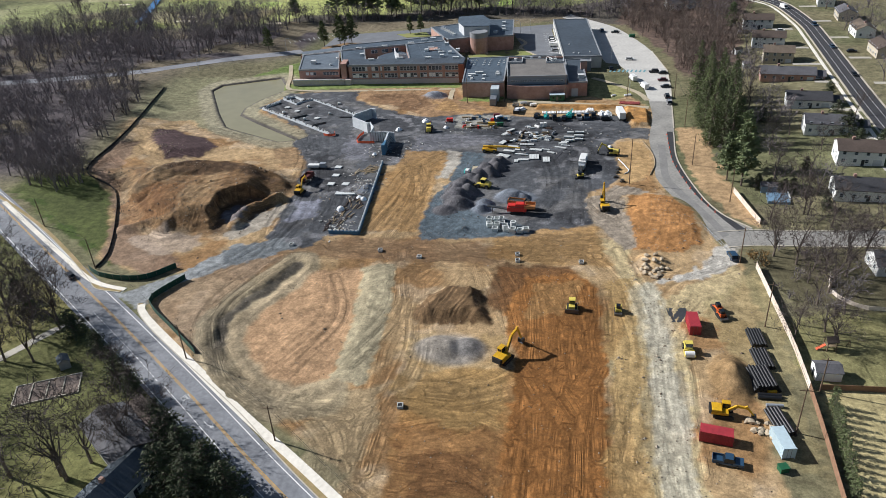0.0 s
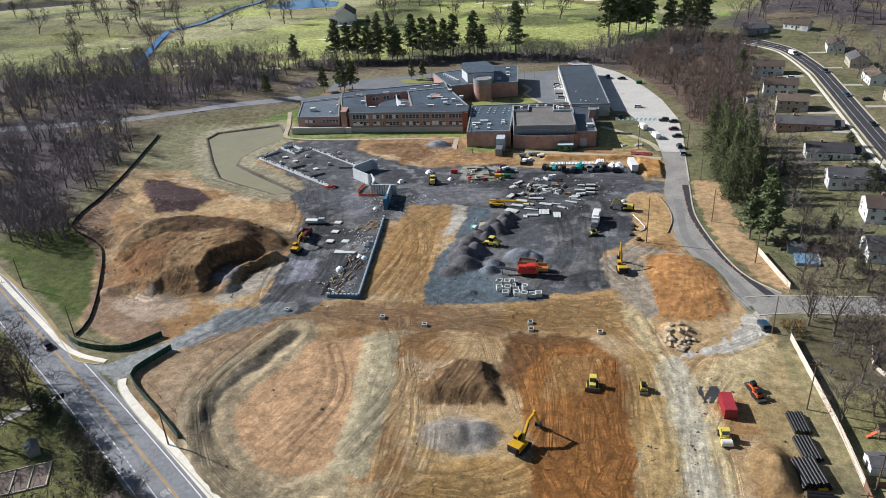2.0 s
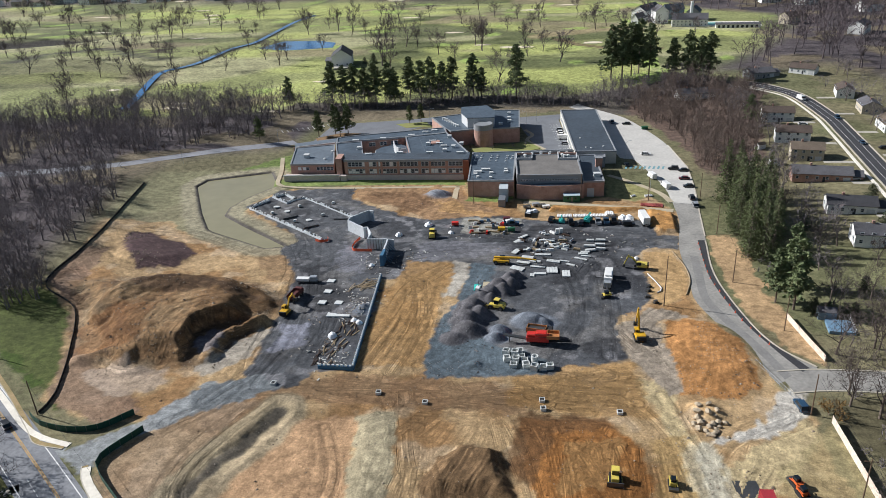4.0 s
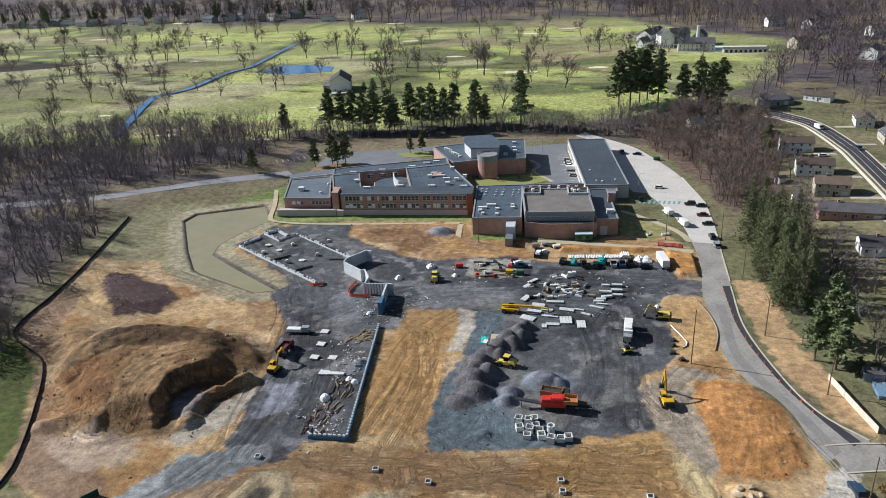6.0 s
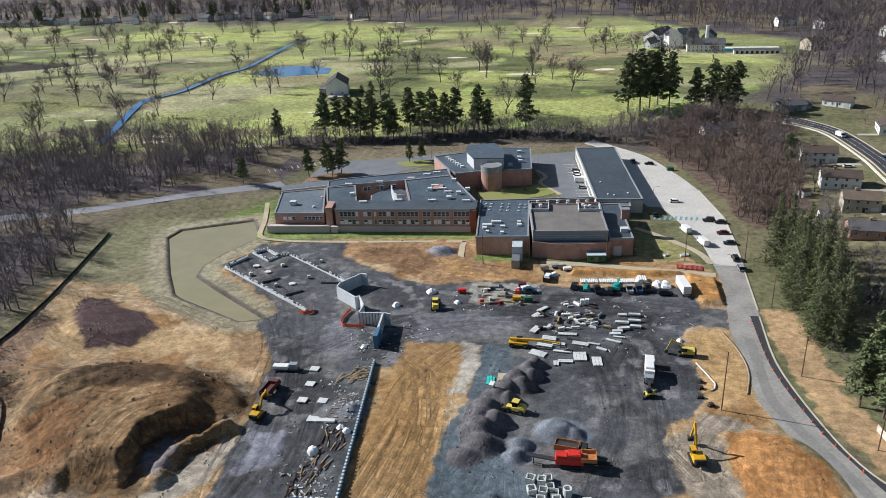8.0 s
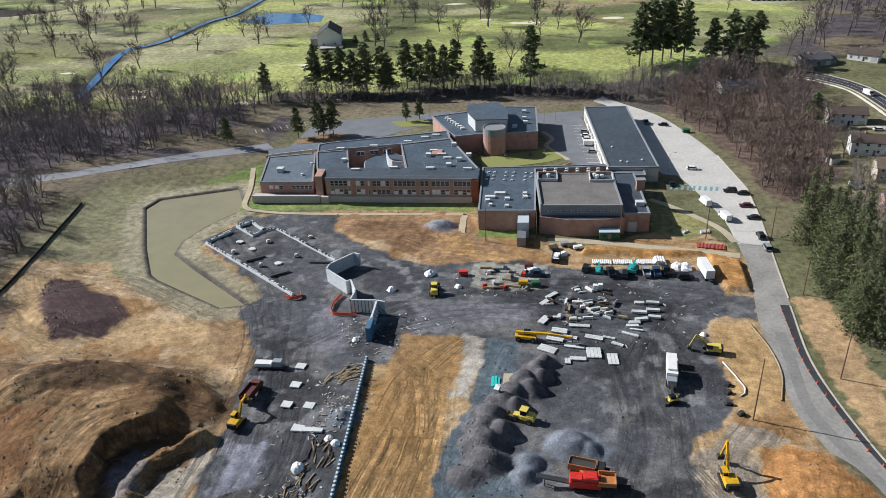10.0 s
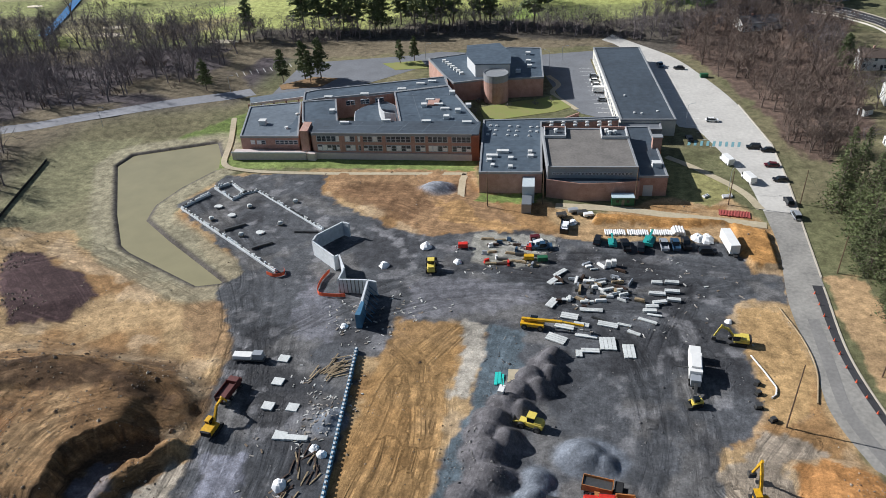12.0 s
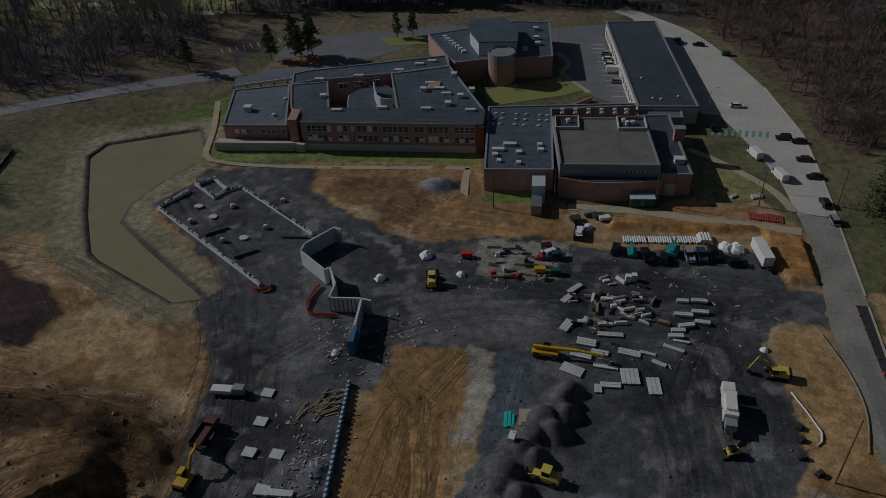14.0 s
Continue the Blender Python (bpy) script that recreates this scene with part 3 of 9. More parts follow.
paint("ab8a60", spoil_in * sstep(0.54, 0.62, fbm(gx, gy * 0.7, 9, 39)) * 0.35)
zone([(-112, 110), (-100, 122), (-88, 118), (-86, 104), (-98, 100)], "8c5d34", 2, 4, 6, 88, 0.6)
# dark brown earth below the berm, with the ridge's shadow put into the colour
zone([(-104, 132), (-92, 136), (-78, 137), (-62, 134), (-60, 130), (-80, 132), (-98, 128)], "5c4430", 1.5, 2, 5, 89, 0.75)
zone([(-84, 176), (-66, 180), (-56, 158), (-54, 146), (-66, 150)], "8f6d4a", 1.5, 3, 6, 64, 0.7)
zone([(24, 87), (38, 89), (47, 88), (38, 83), (33, 72), (26, 68), (22, 78)], "73502f", 2.5, 4.5, 6, 40, 0.85)
zone([(-92, 91), (-84, 97), (-75, 95), (-68, 91), (-69, 86), (-82, 84)], "aa9072", 1.5, 4.0, 6, 41, 0.85)
zone([(-66, 98), (-61, 104), (-58, 112), (-53, 122), (-50, 118), (-53, 102), (-60, 94)], "a8977a", 1.0, 1.5, 4, 42, 0.9)
zone([(-67, 104), (-71, 110), (-70, 117), (-66, 118), (-63, 112), (-63, 104)], "77716a", 1.0, 1.5, 4, 43, 0.7)
paint("9a8b68", sstep(-10, -7, pond_d + 2 * (fbm(gx, gy, 6, 71) - 0.5)) * 0.85)
paint("5d5344", sstep(-2.6, -1.4, pond_d))
zone([(97, 75), (150, 78), (150, 48), (97, 47)], "857a4c", 2.0, 4.0, 12, 48)
zone([(97, 47), (150, 48), (150, -10), (96, -10)], "b29c68", 1.0, 1.5, 8, 80)
zone([(12, 40), (34, 44), (40, 20), (42, -40), (10, -40)], "a5763f", 1.5, 4.0, 10, 49, 0.8)
zone(PURPLE, "553f38", 1.5, 3, 8, 5)
zone(BASIN, "b0875e", 1.0, 2.5, 8, 6)
zone(KHAKI, "a3906a", 1.0, 1.5, 6, 7)
zone(REDBROWN, "9c6530", 1.2, 2.0, 7, 8)
zone([(33, 81), (46, 83), (47, 73), (43, 66), (34, 64)], "a97a45", 1.0, 2.0, 5, 65, 0.85)
zone([(22, 88), (43, 90), (46, 86), (31, 83), (29, 64), (24, 68)], "6c4a2b", 1.5, 2.5, 5, 66, 0.8)
zone([(4, 54), (28, 55), (31, 42), (32, 25), (22, 22), (8, 30)], "a5844f", 2.0, 3.0, 7, 67, 0.5)
zone([(-58, 84), (-46, 92), (-20, 100), (24, 100), (24, 90), (-14, 88), (-38, 86), (-48, 70)], "8f6c4a", 2.0, 3.0, 7, 68, 0.75)
zone([(-66, 54), (-48, 44), (-36, 34), (-40, 46), (-46, 60), (-42, 84), (-58, 84)], "957a5c", 2.0, 3.0, 7, 69, 0.7)
zone(GRAVEL, "bba070", 1.2, 2.0, 5, 9)
zone([(53, 84), (60, 84), (61, 50), (62, 10), (63, -40), (56, -40), (54, 20)], "ad8750", 1.5, 2.5, 6, 86, 0.75)
zone([(20, 108), (50, 113), (54, 92), (46, 90), (20, 92)], "9f7541", 1.5, 2.5, 6, 87, 0.7)
zone([(60, 84), (66, 80), (70, 66), (70, 52), (64, 48), (60, 64)], "c8b288", 1.5, 3.0, 6, 72, 0.7)
zone([(63, 46), (70, 48), (71, 34), (66, 30)], "a39682", 1.2, 2.5, 5, 73, 0.3)
dd, _ = line_dist(gx + 2.2 * (fbm(gx, gy, 5, 15) - 0.5), gy + 2.2 * (fbm(gx, gy, 5, 17) - 0.5), DITCH)
dd = np.maximum(0, dd + 1.6 * (fbm(gx, gy, 2.2, 18) - 0.5))
paint("a08c68", sstep(7.5, 5.5, dd) * 0.8)
# dark ditch bottom: the gully's shade painted into the soil
paint("5a5040", sstep(2.0, 1.0, dd) * 0.85 * sstep(36, 48, gy))
zone(DARK, "57544d", 1.0, 2.0, 5, 10)
dark_in = sstep(-1, 2, poly_dist(gx, gy, DARK))
paint("766e60", dark_in * sstep(0.52, 0.64, fbm(gx, gy, 11, 51)) * 0.75)
paint("413e39", dark_in * sstep(0.50, 0.62, fbm(gx, gy, 15, 53)) * 0.8)
paint("8c8477", dark_in * sstep(0.62, 0.70, fbm(gx, gy, 5, 55)) * 0.6)
zone(BLUESTONE, "5a605b", 1.0, 1.5, 5, 11)
zone([(-7, 170), (0, 169), (-0.5, 158), (-2, 145), (-6, 144), (-5, 158)], "b0a083", 0.8, 1.5, 4, 56)
zone(ORANGE_FAR, "9c7650", 1.0, 2.5, 7, 12)
zone([(-22, 168), (-6, 168), (-5, 150), (-4, 106), (-22, 104), (-24, 130)], "a77c48", 1.2, 2.0, 7, 59, 0.8)
paint("8f8a80", sstep(1.1, 0.6, np.hypot((gx + 25) / 7, (gy - 232.5) / 4.5)))
zone(ORANGE_RIGHT, "b18b5e", 0.8, 1.5, 5, 13)
zone(ISLAND, "b58d5a", 0.8, 1.2, 5, 14)
zone(MOUND_EAST, "ab7540", 0.8, 1.2, 5, 15)
zone(VERGE_EAST, "b38e62", 1.0, 2.0, 6, 16)
APRON = [(-89, 65), (-78, 63), (-69, 72), (-65.5, 75.5), (-58, 92), (-48, 93.5), (-45, 90), (-60.5, 71.5), (-66, 66.5), (-68, 61.5), (-69.5, 56)]
zone(APRON, "918c7c", 0.8, 1.2, 4, 17)
zone([(-60, 88), (-46, 97), (-38, 92), (-47, 84), (-56, 80)], "7b796d", 0.8, 1.2, 4, 18)
zone([(-10, 244), (-12, 226), (6, 227), (8, 233), (-10, 231)], "77803f", 0.6, 0.8, 3, 19)
zone([(-112, 249), (-72, 250), (-15, 254), (-15, 246), (-72, 243), (-118, 238)], "7c8444", 0.6, 0.8, 3, 20)
zone([(44, 262), (54, 255), (66, 240), (56, 230), (45, 236)], "8f8450", 0.8, 1.0, 4, 21)
zone([(51, 136), (56, 144), (60, 143), (66, 139), (58, 135), (60, 116), (62, 102), (58, 100), (50, 114), (48, 124), (46, 131)], "9a866a", 0.8, 1.2, 4, 22)
zone([(66, 84), (76, 90), (86, 108), (90, 106), (88, 96), (80, 88)], "c2b294", 1.0, 1.5, 4, 23)
zone([(78, 76), (88, 90), (92, 93), (94, 60), (93, 20), (88, 20), (84, 45), (79, 60)], "9c885a", 1.2, 3.0, 7, 24, 0.6)
zone([(-9, 193), (11, 195), (12, 209), (-9, 208)], "a3987e", 1.0, 2.5, 5, 25, 0.85)
zone([(-20, 186), (6, 186), (12, 180), (0, 174), (-22, 166)], "7e776e", 1.5, 3.0, 6, 26, 0.7)
zone([(-49, 122), (-41, 124), (-40, 112), (-47, 108)], "8b8580", 1.0, 2.5, 5, 27, 0.8)
zone([(-52, 186), (-46, 184), (-50, 168), (-44, 156), (-36, 158), (-38, 172)], "7d7770", 1.0, 3.0, 5, 28, 0.7)
for cx, cy, rx, ry in ((23.5, 131.7, 7.5, 5.5), (14, 123.5, 4.2, 5.6), (-28, 134, 4, 4)):
    paint("74746f", sstep(1.1, 0.8, np.hypot((gx - cx) / rx, (gy - cy) / ry)) * 0.9)
for cx, cy, rx, ry, *_ in STONE_HEAPS:
    paint("5f5850", sstep(1.15, 0.9, np.hypot((gx - cx) / rx, (gy - cy) / ry)))
zone(MESA, "76593a", 1.0, 1.0, 3, 57)
paint("8d8472", sstep(1.1, 0.7, np.hypot((gx - 17) / 10, (gy - 49) / 6.5)) * 0.75)
paint("625c52", sstep(1.0, 0.6, np.hypot((gx - 21) / 5, (gy - 50) / 4.5)) * 0.7)
zone([(-58, 226), (-30, 212), (-24, 222), (-30, 234), (-48, 238)], "7c5a3c", 1.5, 3, 6, 58, 0.8)
zone([(-24, 226), (-16, 226), (-8, 216), (4, 214), (0, 210), (-20, 214)], "b08450", 1.2, 2.5, 5, 78, 0.8)
zone(BANK, "b07c42", 0.8, 1.0, 4, 79)
zone([(9, 24), (33, 24), (34, -20), (14, -20)], "8c5f34", 2.0, 4.0, 6, 81, 0.65)
zone([(-8, 30), (4, 34), (7, 10), (4, -12), (-8, 4)], "b39a70", 2.0, 3.0, 6, 82, 0.6)
paint("8f6d44", sstep(1.1, 0.8, np.hypot((gx - 80) / 5.2, (gy - 47) / 9.2)) * 0.85)
zone([(14, 16), (30, 20), (32, 8), (18, 4)], "6a4526", 1.5, 4.0, 5, 83, 0.6)
zone([(62, 84), (66, 84), (69, 50), (70, 20), (72, -20), (65, -20), (63, 20), (62.5, 50)], "c6b691", 1.5, 1.5, 6, 84, 0.75)
zone([(94, 104), (132, 107), (132, 78), (98, 78)], "5c5238", 2.0, 3.0, 8, 85, 0.8)
over_road = sstep(3, 6, poly_dist(gx, gy, SOUTH))
paint("857945", over_road)
paint("646236", over_road * sstep(0.45, 0.6, patch) * 0.8)
# wheel ruts and graded streaks: pairs of lines pressed into the earth
RUTS = [([(4, 20), (6, 50), (-2, 80), (-8, 110), (-10, 150)], 3.2), ([(8, 10), (4, 45), (1, 75), (-6, 100)], 2.6), ([(30, 86), (10, 92), (-20, 93), (-45, 88)], 2.8), ([(50, 100), (30, 94), (6, 96), (-30, 92)], 3.0),
        ([(46, 108), (40, 98), (28, 96), (14, 99)], 2.6), ([(-38, 86), (-44, 70), (-46, 55), (-36, 38), (-20, 26), (0, 24)], 2.6), ([(-41, 88), (-48, 70), (-49, 54), (-38, 34), (-20, 22)], 2.4), ([(66, 10), (64, 45), (63, 75), (56, 100)], 2.8),
        ([(68, 20), (67, 50), (66, 80), (84, 96)], 2.8), ([(-60, 72), (-50, 88), (-52, 110), (-58, 150), (-70, 176)], 3.2), ([(-55, 84), (-48, 105), (-56, 150), (-66, 182), (-100, 222)], 3.0), ([(-16, 108), (-14, 130), (-18, 150)], 2.6),
        ([(-11, 104), (-9, 130), (-14, 152)], 2.8), ([(60, 190), (30, 180), (0, 182), (-30, 166)], 3.0), ([(62, 198), (20, 200), (-20, 186), (-46, 160)], 3.0), ([(52, 120), (40, 140), (36, 160), (46, 190)], 2.8), ([(-43, 150), (-38, 128), (-36, 108)], 2.4),
        ([(-70, 130), (-90, 136), (-104, 130), (-112, 118)], 2.8), ([(-62, 140), (-84, 143), (-106, 138)], 2.8), ([(-66, 134), (-88, 139), (-108, 128)], 2.6), ([(52, 20), (50, 50), (46, 80)], 2.4), ([(40, 12), (44, 45), (40, 78)], 2.6), ([(48, 10), (48, 50), (36, 82)], 2.6),
        ([(10, 30), (24, 28), (36, 34)], 2.4), ([(4, 34), (20, 36), (34, 30)], 2.4), ([(-150, 180), (-128, 160), (-100, 154)], 2.6), ([(-20, 40), (-14, 60), (-22, 80)], 2.6), ([(60, 112), (56, 128), (64, 142)], 2.4),
        ([(50, 104), (32, 100), (22, 93), (25, 84)], 2.6), ([(-20, 101), (0, 97), (20, 100), (44, 107)], 2.8), ([(-34, 96), (-10, 90), (16, 88), (40, 91)], 2.6), ([(8, 104), (24, 97), (42, 95)], 2.4), ([(-5, 106), (5, 97), (2, 86), (-4, 76)], 2.6),
        ([(-20, 104), (-16, 130), (-14, 150), (-6, 166)], 2.6), ([(-12, 102), (-8, 128), (-12, 150), (-20, 160)], 2.6), ([(-118, 128), (-100, 136), (-82, 134), (-70, 140)], 3.0), ([(-112, 118), (-98, 126), (-84, 128)], 3.0),
        ([(-100, 106), (-91, 116), (-87, 126), (-78, 136)], 2.8), ([(-124, 132), (-100, 142), (-66, 142)], 3.0), ([(-44, 92), (-42, 120), (-50, 150), (-62, 172)], 2.8), ([(-36, 100), (-40, 130), (-48, 160)], 2.6), ([(-40, 170), (-20, 180), (10, 186), (50, 190)], 3.0),
        ([(-20, 192), (10, 190), (40, 180), (50, 160)], 2.8), ([(30, 112), (36, 140), (30, 170), (10, 184)], 2.8), ([(44, 116), (44, 150), (40, 180)], 2.8), ([(20, 108), (26, 116), (44, 124)], 2.6), ([(-140, 160), (-120, 186), (-90, 176), (-70, 166)], 2.6), ([(-135, 190), (-110, 186), (-84, 168)], 2.6),
        ([(58, 20), (62, 50), (60, 76), (50, 96), (32, 104)], 3.0), ([(70, -10), (66, 30), (68, 60), (78, 82)], 2.8), ([(-6, 40), (2, 64), (-2, 84), (-12, 98)], 2.8), ([(0, 20), (14, 34), (30, 40), (38, 56)], 2.4), ([(30, 60), (24, 80), (14, 92), (-10, 98)], 2.6)]
RUTS += [([(24 + k, 90), (27 + k * 1.4, 97), (36 + k, 102 + 0.3 * k), (52, 104 + 0.6 * k)], 2.2) for k in range(0, 9, 3)]
RUTS += [([(-10 + k, 86), (4 + k, 90 + 0.4 * k), (24, 93 + 0.8 * k), (46, 94 + k)], 2.4) for k in range(0, 8, 3)]
RUTS += [([(36 + k, -10), (37 + k, 30), (36 + k * 0.9, 58), (33 + k, 80)], 2.2) for k in range(0, 17, 4)]
RUTS += [([(34, 46), (38 + 3 * k, 34 - 2 * k), (40 + 4 * k, 14), (40 + 3 * k, -14)], 2.2) for k in range(5)]
RUTS += [([(50, 64 - 6 * k), (44, 50 - 6 * k), (36, 40 - 6 * k)], 2.2) for k in range(4)]
RUTS += [([(4, 24 - 6 * k), (14, 20 - 7 * k), (26, 24 - 8 * k), (34, 20 - 8 * k)], 2.4) for k in range(5)]
RUTS += [([(-14, 26), (-2, 14 + 3 * k), (4 + 2 * k, -4), (8 + 3 * k, -18)], 2.4) for k in range(4)]
RUTS += [([(-58 - 0.5 * d, 128 + 0.5 * d), (-68 - 0.4 * d, 126 + 0.7 * d), (-77 - d, 120 + 0.5 * d), (-79 - d, 110), (-75 - d, 100)], 2.4) for d in (0, 3, 6, 10, 14)]
RUTS += [([(-118 + k, 112 + 2 * k), (-104 + k, 108 + k), (-92 + k, 104)], 2.4) for k in (0, 5, 10)]
_r = random.Random(77)
for line, w in list(RUTS):                          # each way has been driven more than once
    for _ in range(2):
        ox, oy = _r.uniform(-4.5, 4.5), _r.uniform(-3, 3)
        RUTS.append(([(x + ox + _r.uniform(-1.6, 1.6), y + oy + _r.uniform(-1.6, 1.6)) for x, y in line], w * _r.uniform(0.8, 1.1)))
core = (gx > -150) & (gx < 98) & (gy > -30) & (gy < 235)
cxs, cys = gx[core], gy[core]
groove = np.zeros(len(cxs))
rut_comb = np.zeros((len(cxs), 3))
for k, (line, w) in enumerate(RUTS):
    xs_, ys_ = [p[0] for p in line], [p[1] for p in line]
    near = np.flatnonzero((cxs > min(xs_) - 8) & (cxs < max(xs_) + 8) & (cys > min(ys_) - 8) & (cys < max(ys_) + 8))
    px, py = cxs[near], cys[near]
    d, _ = line_dist(px + 1.2 * (vnoise(px, py, 12, 300 + k) - 0.5), py, smooth_line(line, 4))
    fresh = (0.15 + 0.85 * vnoise(px, py, 9, 320 + k)) * (1.0 if k < 70 else 0.8)
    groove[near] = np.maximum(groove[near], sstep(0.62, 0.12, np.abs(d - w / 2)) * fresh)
    rut_m = sstep(w / 2 + 1.8, w / 2 + 0.5, d) * fresh
    won = rut_m > rut_comb[near, 2]
    rut_comb[near[won]] = np.stack([d * 1.5 + 7 * k, 0.02 * (px + py), rut_m], 1)[won]
rut_comb[:, 2] *= 1 - 0.65 * sstep(-1, 2, poly_dist(cxs, cys, GRAVEL)) - 0.5 * sstep(0, 3, poly_dist(cxs, cys, BASIN)) - 0.35 * sstep(-1, 2, poly_dist(cxs, cys, DARK))
comb_at = np.zeros((len(gx), 3))
combed = np.zeros((len(cxs), 3))
for k, (poly, ang, per, strength) in enumerate(((REDBROWN, 72, 1.5, 1.0), ([(-16, 150), (-2, 150), (-4, 104), (-20, 104)], 85, 2.0, 0.35), (BASIN, 76, 2.6, 0.3), (SPOIL, 8, 2.0, 0.9), ([(-30, 100), (48, 106), (46, 86), (-30, 88)], -8, 1.9, 0.9), (MOUND_EAST, 80, 3.2, 0.3),
        (GRAVEL, 86, 2.4, 0.15), (BLUESTONE, 80, 2.6, 0.4), (KHAKI, 80, 2.2, 0.4), ([(0, 30), (33, 36), (33, 6), (2, 6)], 20, 2.2, 0.35), ([(-150, 185), (-100, 190), (-96, 152), (-140, 140)], -35, 2.4, 0.5), ([(-4, 88), (28, 88), (30, 66), (0, 40)], 75, 2.0, 0.6),
        ([(30, 106), (50, 114), (56, 144), (56, 182), (20, 182), (24, 120)], 84, 3.0, 0.2), ([(-46, 160), (-28, 153), (-24, 104), (-44, 90)], 82, 2.6, 0.25), (MESA, 80, 2.4, 1.0), (ORANGE_FAR, -10, 2.0, 0.7), (ORANGE_RIGHT, -14, 2.0, 0.6))):
    m = sstep(-1, 3, poly_dist(cxs, cys, poly))
    a = radians(ang)
    across = -cxs * math.sin(a) + cys * math.cos(a) + 11 * (fbm(cxs, cys, 26, 400 + k, 2) - 0.5)
    along_ = (cxs * math.cos(a) + cys * math.sin(a)) / 30
    if poly is SPOIL:
        across, along_ = gz[core] * 2.2 + 0.25 * cys, cxs / 14
    won = m > combed[:, 2]
    combed[won] = np.stack([across / per * 1.6, along_ * 0.35, m * strength], 1)[won]
won = rut_comb[:, 2] > 0.12
combed[won] = rut_comb[won]
comb_at[core] = combed
gz[core] -= 0.26 * groove * sstep(-1, 1, poly_dist(cxs, cys, SITE)) * sstep(-7, -10, poly_dist(cxs, cys, SOUTH))
# shade of the grooves, multiplied into the soil colour on top of their relief
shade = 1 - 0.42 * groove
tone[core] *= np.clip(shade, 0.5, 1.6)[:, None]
grey = tone.mean(1, keepdims=True)
warm = sstep(0.45, 0.75, (tone[:, 0] - tone[:, 2]) / (tone[:, 0] + 1e-4))
tone = np.clip((grey + (tone - grey) * 0.95) * np.stack([0.89 + 0.01 * warm, np.ones(len(tone)), 1.27 - 0.14 * warm], 1), 0, 1)
nx, ny = len(GX), len(GY)
ii = (np.arange(ny - 1)[:, None] * nx + np.arange(nx - 1)[None, :]).ravel()
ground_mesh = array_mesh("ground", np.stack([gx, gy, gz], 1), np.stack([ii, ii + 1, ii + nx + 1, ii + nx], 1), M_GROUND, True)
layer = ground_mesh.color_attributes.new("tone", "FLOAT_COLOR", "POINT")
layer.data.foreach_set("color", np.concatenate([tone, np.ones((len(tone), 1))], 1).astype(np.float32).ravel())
layer = ground_mesh.attributes.new("comb", "FLOAT_VECTOR", "POINT")
layer.data.foreach_set("vector", comb_at.astype(np.float32).ravel())
heights = gz.reshape(ny, nx)


def ground_z(x, y):
    """Height of the ground sheet at a place."""
    i, j = min(max(int(np.searchsorted(GX, x)) - 1, 0), nx - 2), min(max(int(np.searchsorted(GY, y)) - 1, 0), ny - 2)
    u, v = (x - GX[i]) / (GX[i + 1] - GX[i]), (y - GY[j]) / (GY[j + 1] - GY[j])
    return float((heights[j, i] * (1 - u) + heights[j, i + 1] * u) * (1 - v) + (heights[j + 1, i] * (1 - u) + heights[j + 1, i + 1] * u) * v)


ground = tagged(new("ground", ground_mesh), "rutted brown earth, crushed stone, lawns and fairways", "ground", kind="structure")
# ---- roads, kerbs and pavements ----
def ribbon(name, left, right, mat, lift=0.06, depth=0.0, label="", category="road", kind="structure", step=2.0, parent=None):
    """A strip laid over the land between two lines, with a rim of that depth."""
    left, right = smooth_line([tuple(p) for p in left], step), smooth_line([tuple(p) for p in right], step)
    n = max(len(left), len(right))
    a, b = resample(left, n), resample(right, n)
    rows = [a + (b - a) * k / 4 for k in range(5)]
    grid = np.stack(rows, 1).reshape(-1, 2)
    z = base_h(grid[:, 0], grid[:, 1]) + lift
    v = np.c_[grid, z]
    i = (np.arange(n - 1)[:, None] * 5 + np.arange(4)[None, :]).ravel()
    f = np.stack([i, i + 1, i + 6, i + 5], 1)
    if depth:
        low = v.copy()
        low[:, 2] -= depth
        m, e = len(v), np.arange(n - 1) * 5
        v = np.r_[v, low]
        f = np.r_[f, np.stack([e, e + 5, e + 5 + m, e + m], 1), np.stack([e + 4, e + 4 + m, e + 9 + m, e + 9], 1)]
        last = (n - 1) * 5
        f = np.r_[f, [[k + s, k + 1 + s, k + 1 + s + m, k + s + m] for s in (0, last) for k in range(4)]]
    ob = new(name, array_mesh(name, v, f, mat))
    if parent is not None:
        ob.parent = parent
        return ob
    return tagged(ob, label, category, kind=kind)


def stripe(name, line, d, width, mat, road, lift=0.075, dash=None):
    """Painted lines on a road, whole or dashed (length, gap)."""
    c = np.array(smooth_line(line, 1.0))
    if dash is None:
        return ribbon(name, offset(c, d + width / 2), offset(c, d - width / 2), mat, lift, step=4, parent=road)
    run, on, gap = 0, dash[0], dash[1]
    while run + on < len(c):
        seg = c[run:run + on + 1]
        ribbon(name, offset(seg, d + width / 2), offset(seg, d - width / 2), mat, lift, step=4, parent=road)
        run += on + gap
    return None


def sheet(name, poly, mat, z=0.05, label="", category="pavement", kind="structure"):
    return tagged(part(name, Shape().prism(poly, z - 0.3, z), mat), label, category, kind=kind)


MAIN = [(-330, 232), (-260, 181), (-200, 137), (-151, 104), (-112, 77), (-79, 54), (-58, 39), (-36, 23), (-12, 5), (12, -12), (60, -46), (160, -116)]
main_c = smooth_line(MAIN, 3)
main_road = ribbon("road_main", offset(main_c, 5.6), offset(main_c, -5.6), material("asphalt_main", "86888b", 0.9, vary=0.12, grain=0.9, second="6d6f73"), 0.06, label="grey asphalt road with a centre turn lane", category="road")
